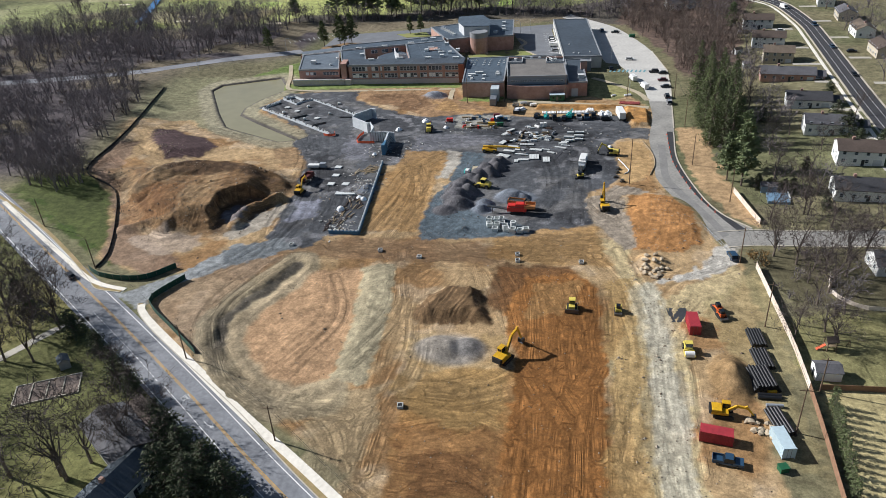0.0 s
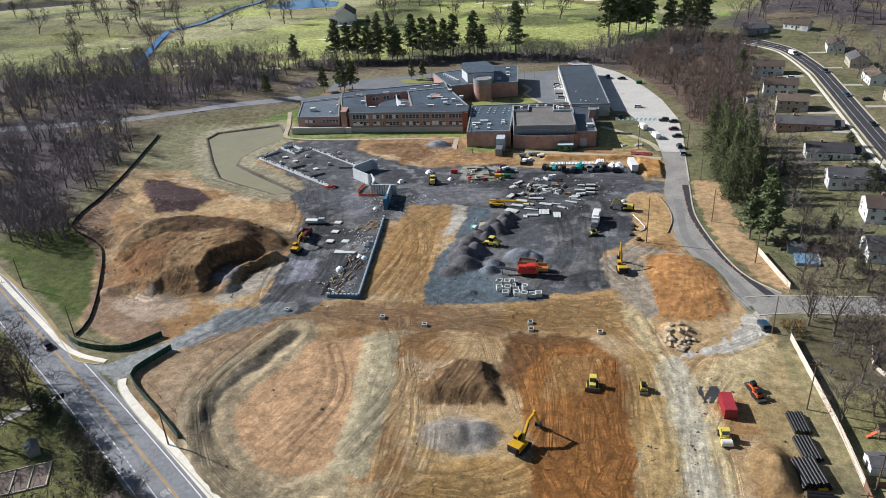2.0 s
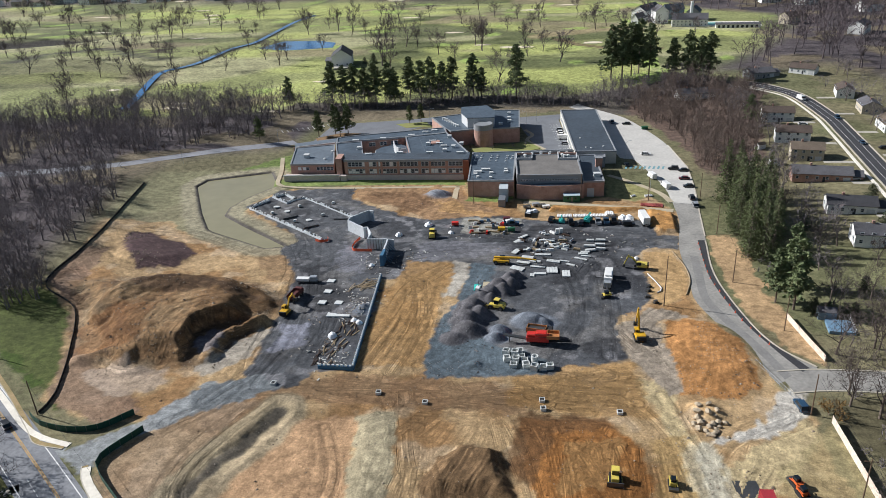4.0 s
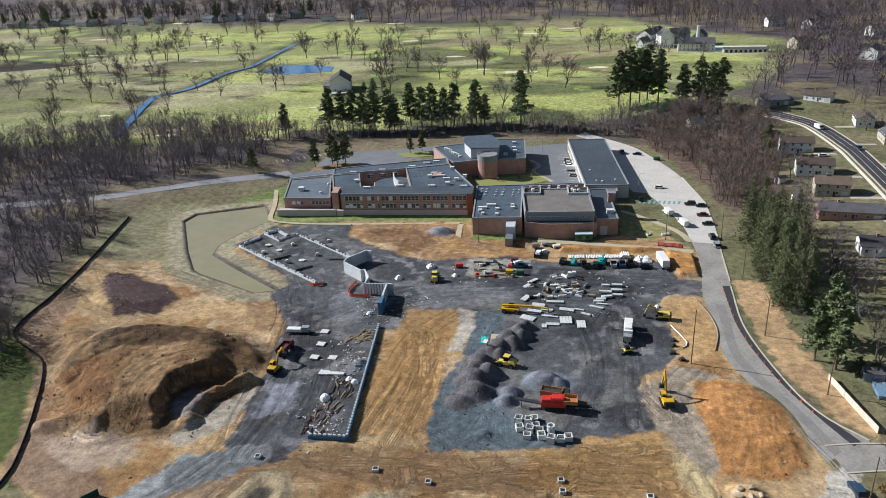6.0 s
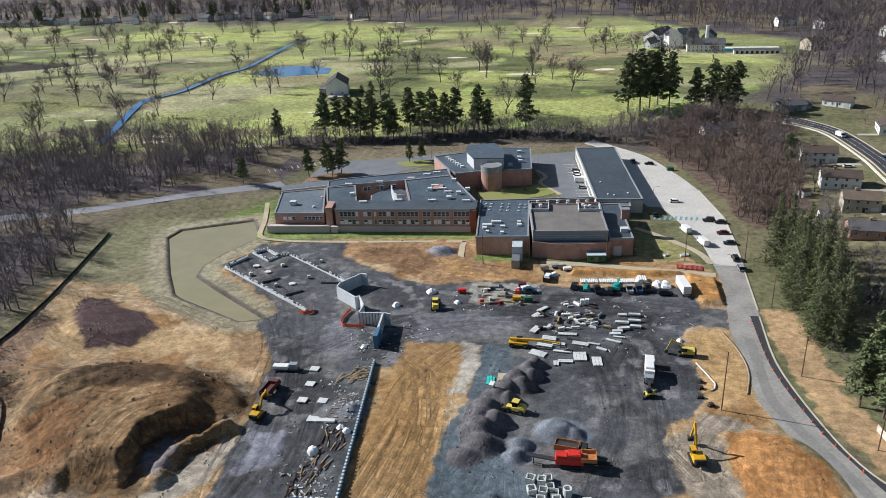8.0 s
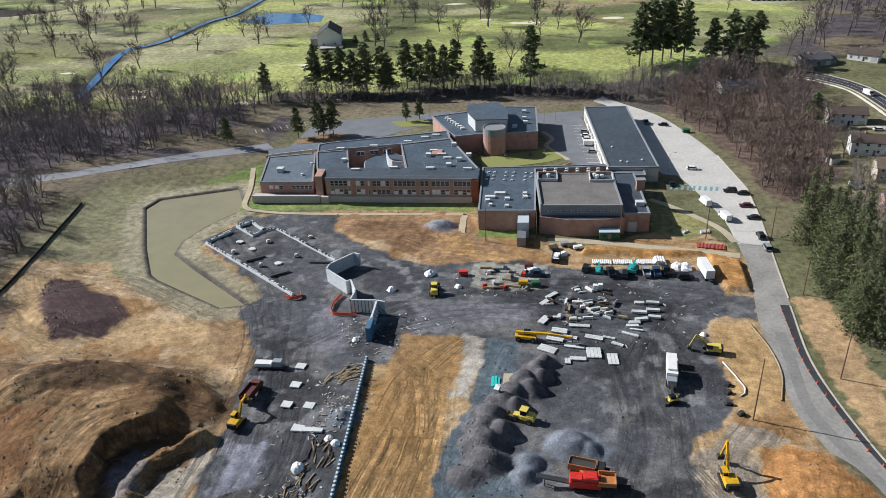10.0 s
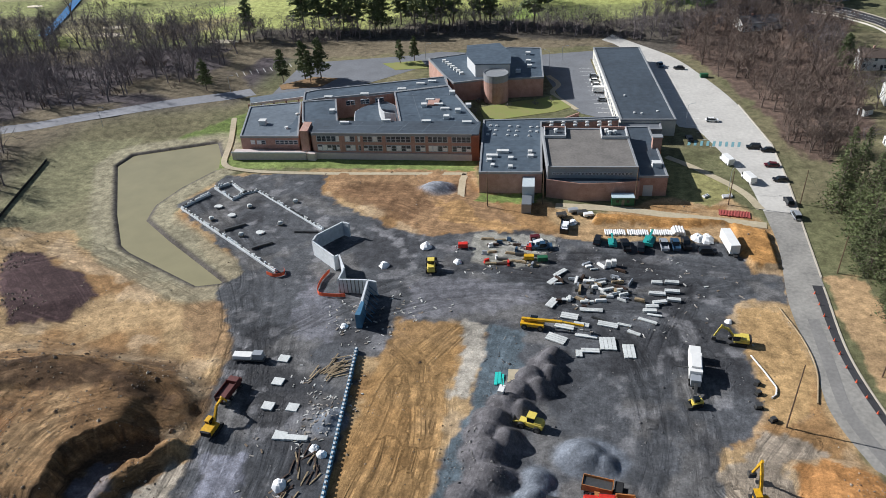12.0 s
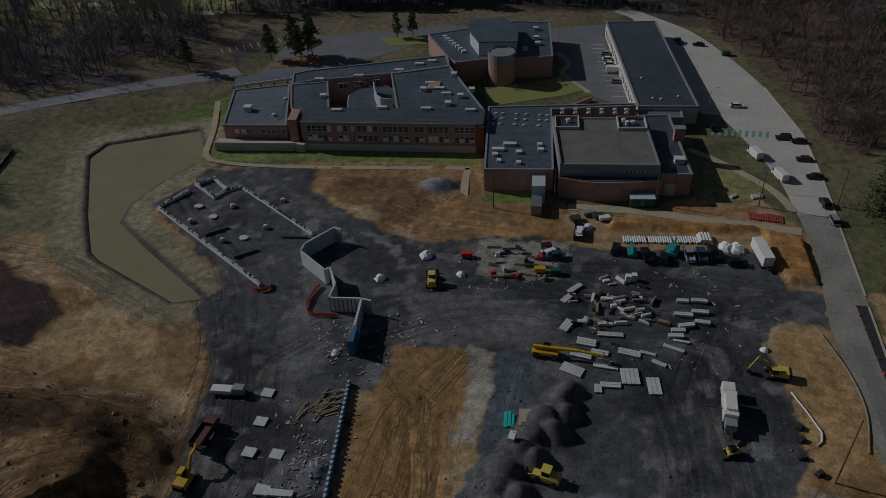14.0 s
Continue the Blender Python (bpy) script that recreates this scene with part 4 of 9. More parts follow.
stripe("edge_line", MAIN, 4.6, 0.22, M_PAINT_WHITE, main_road)
stripe("edge_line", MAIN, -4.7, 0.22, M_PAINT_WHITE, main_road)
stripe("centre_line", MAIN, 1.25, 0.16, M_PAINT_YELLOW, main_road)
stripe("centre_line", MAIN, 0.9, 0.16, M_PAINT_YELLOW, main_road)
stripe("turn_line", [(-44, 29), (-36, 23), (-12, 5), (12, -12), (60, -46)], -1.9, 0.16, M_PAINT_WHITE, main_road)
stripe("lane_dash", [(-79, 54), (-58, 39), (-46, 30)], -1.9, 0.18, M_PAINT_WHITE, main_road, dash=(1, 1))
# arrow and word in the turn lane
along = math.degrees(math.atan2(-18, 24))
arrow = Shape()
for q in (((0, 0.12), (1.6, 0.12), (1.6, -0.12), (0, -0.12)), ((1.6, 0.12), (2.4, 0.5), (2.55, 0.25), (1.6, -0.12)), ((2.2, 0.95), (3.3, 0.85), (2.7, -0.05))):
    arrow.face(*[(x, y, 0) for x, y in q])
ob = part("turn_arrow", arrow, M_PAINT_WHITE, main_road)
ob.matrix_world = pose(-30.5, 18.2, 0.085, 0, 0, along)
word = bpy.data.curves.new("word", "FONT")
word.body, word.size, word.align_x = "ONLY", 1.0, "CENTER"
word.materials.append(M_PAINT_WHITE)
ob = new("road_word", word)
ob.parent = main_road
ob.matrix_world = pose(-37.6, 24.2, 0.085, 0, 0, along + 90) @ Matrix.Diagonal((0.75, 2.6, 1, 1))

M_TILE_CONC = material("pavement_concrete", "eae4d6", 0.85, vary=0.05, grain=0.9, second="d6cfc0")
M_KERB = material("kerb_concrete", "b9b1a0", 0.85, vary=0.08, grain=0.6)
M_VERGE = material("verge", "9a8460", 0.95, vary=0.2, grain=0.7, second="84794c")


def pavement(label, line, width):
    """A concrete footway of single slabs."""
    c = np.array(smooth_line(line, 1.8))
    a, b = offset(c, width / 2), offset(c, -width / 2)
    top = tagged(new("pavement"), label, "pavement", kind="structure")
    for k in range(len(c) - 1):
        s = Shape()
        q = [a[k] * 0.99 + a[k + 1] * 0.01, a[k] * 0.01 + a[k + 1] * 0.99, b[k] * 0.01 + b[k + 1] * 0.99, b[k] * 0.99 + b[k + 1] * 0.01]
        z = float(base_h(*c[k]))
        s.prism([tuple(p) for p in q], z - 0.1, z + 0.15)
        part("slab", s, M_TILE_CONC, top)
    return top


pavement("pale concrete footway beside the road", [(-69.3, 57.8), (-65.3, 52.8), (-45.2, 37.7), (-22.9, 21.4), (-7.1, 10.7), (8, 0), (40, -23)], 2.0)
pavement("pale concrete footway beside the road", [(-154, 109.5), (-129, 92.6), (-109, 79.2), (-94, 69.0), (-86.2, 65.6), (-78.2, 64.1)], 1.5)
for line in ([(-70.5, 58), (-68.5, 54.6), (-62, 48.8), (-51, 40.7), (-24, 21.8), (-5, 6.7), (40, -26)], [(-175, 121.5), (-134, 98), (-112, 83), (-93, 68.3), (-87, 63.5), (-79, 62.6)]):
    c = smooth_line(line, 1.5)
    ribbon("kerb", offset(c, 0.12), offset(c, -0.12), M_KERB, 0.18, 0.3, label="concrete kerb edging the road", category="kerb", step=3)
    ribbon("verge", offset(c, 1.3), offset(c, 0.14), M_VERGE, 0.10, 0.2, label="strip of worn earth between kerb and footway", category="verge", step=3)

LOT_L = [(25, 385), (34, 373), (44, 330), (52, 287), (57.5, 286), (68, 251), (70.5, 229)]
LOT_R = [(30, 392), (54, 365), (66, 338), (75, 309), (80.6, 275), (80.6, 250), (79.8, 229)]
ROAD_L = [(70.5, 229), (71, 210), (68.7, 185), (69.5, 164), (69.5, 150), (73.5, 137), (80, 122), (84, 108)]
ROAD_R = [(79.8, 229), (78.5, 197), (77.5, 165), (82, 140), (87, 125), (95, 116)]
lot = ribbon("parking_lot", LOT_L, LOT_R, M_ASPHALT_LIGHT, 0.06, label="pale worn asphalt car park", category="parking lot", kind="structure")
east_road = ribbon("road_east", ROAD_L, ROAD_R, M_ASPHALT, 0.062, label="patched grey asphalt drive along the site", category="road")
ribbon("road_patch", [(75.6, 193.5), (75.8, 165), (80.6, 140), (86, 125), (91, 114)], [(77.9, 193.5), (77.3, 166), (82.2, 140.5), (87.5, 126), (93, 116)], M_ASPHALT_DARK, 0.085,
       label="strip of fresh black asphalt in the drive", category="road")
ribbon("road_patch", [(71.6, 180), (71.4, 165), (71.6, 150), (75.5, 137.5), (82, 122), (86, 110)], [(74.2, 180), (74, 165), (74, 151), (77.8, 139), (84, 124), (88, 112)],
       material("asphalt_cut", "84827e", 0.9, vary=0.1, grain=0.7), 0.085, label="worn patched trench strip in the drive", category="road")
for line in ([(79.9, 229), (78.6, 197)], [(78.2, 193), (77.7, 166), (82.3, 140), (87.4, 125.5), (95, 116.6)], [(81, 275), (80.9, 250), (80.1, 229)], [(75.4, 309), (81, 275)]):
    c = smooth_line(line, 1.5)
    ribbon("kerb", offset(c, 0.12), offset(c, -0.3), M_KERB, 0.2, 0.3, label="concrete kerb edging the drive", category="kerb", step=3)
SIDE = [(86, 109), (96, 111), (113, 111.5), (131, 112.5), (200, 116), (320, 120)]
c = smooth_line(SIDE, 3)
ribbon("road_side", offset(c, 4.3), offset(c, -4.3), M_ASPHALT, 0.058, label="grey asphalt side street", category="road")
for d in (4.5, -4.5):
    ribbon("kerb", offset(c, d + 0.3), offset(c, d - 0.1), M_KERB, 0.18, 0.3, label="concrete kerb along the side street", category="kerb")
NEIGH = [(128, 424), (140, 414), (154, 392), (158.5, 350), (158, 319), (155, 253), (153, 200), (152, 112), (150, -60)]
c = smooth_line(NEIGH, 3)
neigh = ribbon("road_neighbourhood", offset(c, 4.2), offset(c, -4.2), M_ASPHALT_DARK, 0.07, label="new black asphalt residential street", category="road")
stripe("edge_line", NEIGH, 1.6, 0.15, M_PAINT_WHITE, neigh, lift=0.09)
stripe("edge_line", NEIGH, -1.7, 0.15, M_PAINT_WHITE, neigh, lift=0.09)
for d in (4.6, -4.6):
    ribbon("kerb", offset(c, d + 0.4), offset(c, d - 0.3), M_KERB, 0.2, 0.3, label="concrete kerb along the street", category="kerb")
for d in (-7.0,):
    ribbon("pavement", offset(c, d + 0.7), offset(c, d - 0.7), M_TILE_CONC, 0.12, 0.2, label="concrete footway along the street", category="pavement")
BACK = [(-420, 190), (-330, 222), (-240, 242), (-193, 258), (-176, 268), (-159, 278), (-142, 290), (-125, 302), (-118, 308)]
c = smooth_line(BACK, 3)
ribbon("road_back", offset(c, 4.0), offset(c, -4.0), material("asphalt_worn", "8b8c90", 0.9, vary=0.1, grain=1.2), 0.06, label="pale worn asphalt service drive by the woods", category="road")
sheet("back_parking", [(-140, 322), (-119, 338), (-108, 346), (-67, 357), (-48, 365), (-5, 362), (19, 369), (33, 372), (36, 360), (20, 358), (30, 290), (18, 296), (10, 309), (3, 332), (-2, 350),
                       (-48, 350), (-56, 340), (-73, 321), (-100, 305), (-108, 296), (-118, 288), (-124, 297), (-130, 312)], material("asphalt_lot", "74777b", 0.9, vary=0.1, grain=0.9), 0.05,
      "grey asphalt car park behind the school", "parking lot")
M_LAWN = material("lawn", "75803f", 0.95, vary=0.2, grain=0.8, second="8a8452")
sheet("lawn", [(-110, 317), (-98, 328), (-87, 327), (-91, 317), (-107, 312)], material("island_mulch", "8a6e4c", 0.95, vary=0.2, grain=0.9), 0.16, "mulched tree island edged by a kerb", "lawn")
sheet("lawn", [(-72, 347), (-55, 352), (-50, 342), (-64, 339)], M_LAWN, 0.16, "grass island in the car park", "lawn")
sheet("lawn", [(-21, 299), (-8, 306), (2, 310), (6, 314), (14, 302), (8, 297), (-10, 289), (-17, 286)], M_LAWN, 0.12, "courtyard lawn between school wings", "lawn")
M_PATH = material("path_concrete", "b4a88e", 0.9, vary=0.1, grain=0.9, second="a2977e")
for line, w in (([(-114.4, 281), (-106.6, 260), (-101.8, 244), (-97.3, 240)], 2.0), ([(-97.3, 240), (-87, 238.6), (-67, 239.2), (-41, 241.5), (-17.4, 243.7)], 1.8), ([(-17.6, 243.7), (-18, 240), (-16.3, 223.7)], 2.2),
                ([(12, 226), (30, 226), (44, 224), (62, 222), (70, 221)], 3.2), ([(46, 262), (54, 255), (66, 241), (70, 230)], 2.4), ([(3, 336), (8, 326), (6, 316), (16, 300)], 2.0)):
    c = smooth_line(line, 2)
    ribbon("pavement", offset(c, w / 2), offset(c, -w / 2), M_PATH, 0.09, 0.2, label="worn concrete path by the school", category="path")
# bay markings
for k in range(14):
    u = k / 13
    x, y = 46.5 + 9 * u - 10 * (1 - u) + 3, 345 - 74 * u
    ribbon("bay_line", [(x + 2, y), (x + 7, y + 1)], [(x + 2, y - 0.14), (x + 7, y + 0.86)], M_PAINT_WHITE, 0.08, step=3, parent=lot)
for k in range(12):
    ribbon("bay_line", [(15.5 + k * 0.75, 346 - k * 4.4), (20.5 + k * 0.75, 346 - k * 4.4)], [(15.5 + k * 0.75, 345.8 - k * 4.4), (20.5 + k * 0.75, 345.8 - k * 4.4)], M_PAINT_WHITE, 0.075, step=3, parent=lot)
for k in range(11):
    ribbon("bay_line", [(-134 + k * 2.3, 327 + k * 2.1), (-131 + k * 2.3, 322.6 + k * 2.1)], [(-133.8 + k * 2.3, 327.1 + k * 2.1), (-130.8 + k * 2.3, 322.7 + k * 2.1)], M_PAINT_WHITE, 0.075, step=3, parent=lot)
M_BLUE_PAINT = material("blue_paint", "6f9aa0", 0.8, vary=0.08, grain=0.5)
for k in range(9):
    ribbon("crossing_bar", [(53.5 + k * 2.0, 271.5), (54.3 + k * 2.0, 275.5)], [(54.4 + k * 2.0, 271.5), (55.2 + k * 2.0, 275.5)], M_BLUE_PAINT, 0.085, step=3, parent=lot)

# ponds
ground_water = tagged(part("water", Shape().prism(inset(POND, -1.2), -1.95, -0.85), M_WATER_POND), "still olive-brown water in a settling pond", "pond", kind="structure")
c = smooth_line(CREEK, 6)
tagged(ribbon("water", offset(c, 2.6), offset(c, -2.6), M_WATER, 0.12, label="blue creek winding over the fairways", category="creek"), kind="structure")
tagged(part("water", Shape().prism([(-254, 570), (-246, 608), (-212, 608), (-190, 594), (-184, 568), (-222, 556)], 8.2, 9.12), M_WATER), "blue pond on the fairways", "pond", kind="structure")
# ---- the school ----
M_WIN = material("window_glass", "39434c", 0.12, vary=0.1, grain=2)
M_BLIND = material("blind", "e8e7e4", 0.7, vary=0.06, grain=1)
M_FRAME = material("window_frame", "c6ccd1", 0.6, vary=0.05, grain=1)
M_COPING = material("coping", "8b8e90", 0.6, vary=0.06, grain=1)
M_BASEWALL = material("rendered_wall", "c6bab4", 0.85, vary=0.07, grain=0.9)
M_ROOF_LIGHT = material("roof_membrane_pale", "69747d", 0.65, vary=0.10, grain=1.5, second="566069")
M_ROOF_GRAVEL = material("roof_gravel", "75716c", 0.9, vary=0.12, grain=0.7, second="625f5b")
M_ROOF_DARK = material("roof_dark", "47515a", 0.6, vary=0.12, grain=2.0, second="394047")
M_UNIT = material("white_metal", "d5d6d3", 0.5, vary=0.05, grain=0.6)
M_GREY_METAL = material("grey_metal", "8a8f94", 0.45, 0.4, vary=0.06, grain=0.6)
M_PANEL = material("wall_panel", "7f8a93", 0.6, vary=0.05, grain=0.8)
M_DOOR = material("door_paint", "c2c4c4", 0.6, vary=0.04, grain=0.5)


def flat_block(name, label, poly, h, wall=None, roof=None, z0=0.0, parent=None, rim=0.35, category="school building"):
    """A flat-roofed block: brick walls, a roof sheet below a raised rim with a metal coping."""
    top = parent or thing(name, pose(0, 0, 0), label, category)
    s = Shape()
    part("wall", s.prism(poly, z0 - 0.2, h - 0.02), wall or M_BRICK, top)
    inner = inset(poly, 0.45)
    part("roof", Shape().prism(inner, h - 0.4, h + 0.03), roof or M_ROOF, top)
    n, r = len(poly), Shape()
    area = sum(a[0] * b[1] - b[0] * a[1] for a, b in zip(poly, poly[1:] + poly[:1]))
    outer = inset(poly, -0.12)
    for k in range(n):
        a, b, c, d = outer[k], outer[(k + 1) % n], inner[(k + 1) % n], inner[k]
        r.face((*a, h + rim), (*b, h + rim), (*c, h + rim), (*d, h + rim))
        r.face((*a, h - 0.35), (*b, h - 0.35), (*b, h + rim), (*a, h + rim))
        r.face((*d, h + rim), (*c, h + rim), (*c, h - 0.1), (*d, h - 0.1))
    part("coping", r, M_COPING, top)
    return top


_win_cache = {}


def window_mesh(kind, w, h):
    key = (kind, round(w, 2), round(h, 2))
    if key not in _win_cache:
        if kind == "frame":
            s, t = Shape(), 0.09
            for b in ((-w / 2, 0, -w / 2 + t, h), (w / 2 - t, 0, w / 2, h), (-w / 2 + t, 0, w / 2 - t, t), (-w / 2 + t, h - t, w / 2 - t, h), (-w / 2 + t, h * 0.45, w / 2 - t, h * 0.45 + 0.06)):
                s.box(b[0], -0.08, b[1], b[2], 0.1, b[3])
            _win_cache[key] = s.mesh("window_frame", M_FRAME)
        else:
            _win_cache[key] = Shape().box(-w / 2 + 0.09, -0.02, 0.09, w / 2 - 0.09, 0.03, h - 0.09).mesh("pane", M_WIN if kind == "pane" else M_BLIND)
    return _win_cache[key]


def windows(top, a, b, z, w, h, spans, blind=0.4, seed=1):
    """Windows set in the wall from a to b (outside on the right of the way from a to b); spans are (start, count, pitch)."""
    a, b = Vector((*a, 0)), Vector((*b, 0))
    way = (b - a).normalized()
    rot = math.degrees(math.atan2(way.y, way.x))
    rng = random.Random(seed)
    for start, count, pitch in spans:
        for k in range(count):
            p = a + way * (start + k * pitch)
            f = part("window", window_mesh("frame", w, h), None, top)
            f.matrix_world = pose(p.x, p.y, z, 0, 0, rot) @ Matrix.Translation((0, -0.02, 0))
            g = part("pane", window_mesh("pane", w, h), None, f)
            if rng.random() < blind:
                bl = part("blind", window_mesh("blind", w, h * rng.choice((0.5, 0.7, 0.95))), None, f)
                bl.location = (0, -0.03, h * 0.03)


_unit_cache = {}


def roof_unit(top, x, y, z, w=1.6, d=1.2, h=0.9, rot=0, kind="box"):
    """A vent or air handler on a kerb."""
    key = (w, d, h, kind)
    if key not in _unit_cache:
        s = Shape()
        if kind == "dome":
            s.box(-w / 2, -d / 2, 0, w / 2, d / 2, h * 0.5)
            s.box(-w * 0.42, -d * 0.42, h * 0.5, w * 0.42, d * 0.42, h * 0.8)
            s.box(-w * 0.28, -d * 0.28, h * 0.8, w * 0.28, d * 0.28, h)
        elif kind == "pipe":
            s.lathe(0, 0, [(w / 2, 0), (w / 2, h * 0.7), (w * 0.75, h * 0.72), (w * 0.6, h)], 10)
        else:
            s.box(-w / 2 - 0.08, -d / 2 - 0.08, 0, w / 2 + 0.08, d / 2 + 0.08, 0.2)
            s.box(-w / 2, -d / 2, 0.2, w / 2, d / 2, h * 0.85)
            s.box(-w / 2 - 0.1, -d / 2 - 0.1, h * 0.85, w / 2 + 0.1, d / 2 + 0.1, h)
            s.box(-w * 0.3, -d / 2 - 0.04, 0.3, w * 0.3, -d / 2, h * 0.7)
        _unit_cache[key] = s.mesh("roof_unit", M_UNIT)
    ob = part("roof_unit", _unit_cache[key], None, top, "white metal roof unit")
    ob.matrix_world = pose(x, y, z, 0, 0, rot)
    return ob


MAIN_H = 9.3
school = thing("school_building", pose(0, 0, 0), "two-storey red-brick school with window rows and dark flat roofs", "school building")
for poly in ([(-84.6, 279), (-72.5, 282.4), (-65.4, 261.3), (-71.2, 250.6), (-78.5, 262)], [(-87, 288.2), (-83, 291.2), (-36, 308.8), (-33, 299.4), (-52.3, 291.2), (-79.4, 282.4), (-84.4, 279.4)],
             [(-32.8, 299), (-15.6, 264.3), (-43.3, 262.9), (-52.2, 290.9)]):
    flat_block("school_building", "", poly, MAIN_H - 0.9, parent=school)
low = [(-63.5, 274.5), (-64.4, 278.5), (-62.5, 283), (-59, 287), (-55, 289), (-49, 284), (-45, 271), (-44, 263.2), (-60, 262.4)]
part("curved_wall", Shape().prism(low, 0, 5.6), M_DOOR, school)
part("curved_roof", Shape().prism(inset(low, 0.3), 5.6, 5.75), M_ROOF, school)
part("front_wall", Shape().prism([(-71, 250.25), (-15, 253.95), (-15.6, 264.2), (-65.2, 261.2)], -0.2, MAIN_H - 0.5), M_BRICK, school)
for k in range(5):
    u = k / 4
    x0, y0, x1, y1 = -56 + 7.5 * u, 281 - 12 * u - 4 * math.sin(u * 3), -56 + 7.5 * (u + 0.25), 281 - 12 * (u + 0.25) - 4 * math.sin((u + 0.25) * 3)
    part("clerestory", Shape().prism([(x0, y0), (x1, y1), (x1 + 0.3, y1 + 0.3), (x0 + 0.3, y0 + 0.3)], 5.7, MAIN_H + 0.3), M_DOOR, school)
part("front_roof", Shape().prism([(-71, 250.2), (-14.8, 253.9), (-15.5, 264.4), (-65, 261.2), (-73.5, 262)], MAIN_H - 0.5, MAIN_H), M_ROOF_DARK, school)
part("fascia", Shape().prism([(-71.1, 249.95), (-17, 253.45), (-17, 253.7), (-71.1, 250.25)], MAIN_H - 0.75, MAIN_H + 0.2), M_COPING, school)
F0, F1 = (-71, 250.22), (-17.2, 253.77)
for z, b in ((6.3, 0.15), (3.0, 0.7)):
    windows(school, F0, F1, z, 1.55, 2.05, [(2.4, 5, 1.65), (12.2, 2, 1.65), (16.6, 5, 1.65), (26.2, 5, 1.65), (36.0, 2, 1.65), (40.2, 4, 1.65), (48.3, 4, 1.55)], b, int(z * 10))
M_BAND = material("window_band", "a3a9ae", 0.6, vary=0.06, grain=0.8)
for z in (6.3, 3.0):
    for start, count, pitch in ((2.4, 5, 1.65), (12.2, 2, 1.65), (16.6, 5, 1.65), (26.2, 5, 1.65), (36.0, 2, 1.65), (40.2, 4, 1.65), (48.3, 4, 1.55)):
        band = part("window_band", Shape().box(start - 0.95, -0.03, z - 0.12, start + (count - 1) * pitch + 0.95, 0.2, z + 2.17), M_BAND, school, "pale metal window surround")
        band.matrix_world = pose(-71, 250.22, 0, 0, 0, math.degrees(math.atan2(3.55, 53.8)))
part("base_wall", Shape().prism([(-71, 249.6), (-17, 253.1), (-17, 253.9), (-71, 250.4)], -0.1, 2.3), M_BASEWALL, school)
for x in (-61.2, -54, -46.5, -36.5, -32, -24.5):
    y = 250.22 + (x + 71) * 3.55 / 53.8
    part("pier", Shape().prism([(x - 0.5, y - 0.15), (x + 0.5, y - 0.1), (x + 0.5, y + 0.3), (x - 0.5, y + 0.3)], 2.2, MAIN_H - 0.7), M_BRICK, school)
part("end_pier", Shape().prism([(-17.2, 253.2), (-14.6, 253.4), (-14.6, 256), (-17.2, 256)], -0.1, MAIN_H - 0.4), material("brick_orange", "8c553f", 0.9, vary=0.1, grain=0.3), school)
part("tower", Shape().prism([(-75.2, 250.2), (-72.4, 250.35), (-73.4, 258), (-76.2, 258)], -0.1, MAIN_H + 0.6), M_BRICK, school)
for x, y in ((-62, 259), (-48, 262), (-34, 262.5), (-20, 262.8), (-63, 288), (-50, 294), (-40, 303), (-76, 284), (-37, 284), (-33, 280), (-30, 276), (-44, 300)):
    roof_unit(school, x, y, MAIN_H - 0.9 if y > 264.5 else MAIN_H, 3.0, 1.0, 0.7, 5)
for x, y in ((-38, 278), (-25, 274), (-22, 279), (-28, 268), (-70, 270), (-30, 291)):
    roof_unit(school, x, y, MAIN_H - 0.9, 1.8, 1.6, 1.3, 8)
part("roof_pit", Shape().prism([(-37, 279), (-33, 279.3), (-33.5, 285), (-37.6, 284.6)], MAIN_H - 0.86, MAIN_H - 0.4), M_BRICK, school)
for a0, b0, z0 in (((-78, 284), (-38, 303), 8.45), ((-62, 286), (-36, 298), 8.45), ((-42, 270), (-20, 271.5), 8.45), ((-46, 279), (-25, 280.5), 8.45), ((-50, 288), (-29, 290), 8.45), ((-36, 264), (-45, 290), 8.45),
                   ((-24, 265), (-40, 296), 8.45), ((-69, 257), (-16, 260), 9.3), ((-70, 253.2), (-16, 256.6), 9.3)):
    way = Vector((b0[0] - a0[0], b0[1] - a0[1], 0)).normalized()
    nrm = Vector((-way.y, way.x, 0)) * 0.11
    part("roof_seam", Shape().prism([(a0[0] - nrm.x, a0[1] - nrm.y), (b0[0] - nrm.x, b0[1] - nrm.y), (b0[0] + nrm.x, b0[1] + nrm.y), (a0[0] + nrm.x, a0[1] + nrm.y)], z0 - 0.03, z0 + 0.035), M_ROOF_LIGHT, school)
for k in range(6):
    x = -58 + k * 8
    part("roof_seam", Shape().prism([(x, 252.5 + k * 0.5), (x + 0.25, 252.5 + k * 0.5), (x + 2.2, 260.5 + k * 0.5), (x + 1.95, 260.5 + k * 0.5)], MAIN_H - 0.01, MAIN_H + 0.04), M_ROOF_LIGHT, school)
for k in range(3):
    windows(school, (-53.5, 288.5), (-71, 282.3), 5.9, 1.6, 1.8, [(3 + k * 5.5, 2, 1.7)], 0.1, 90 + k)

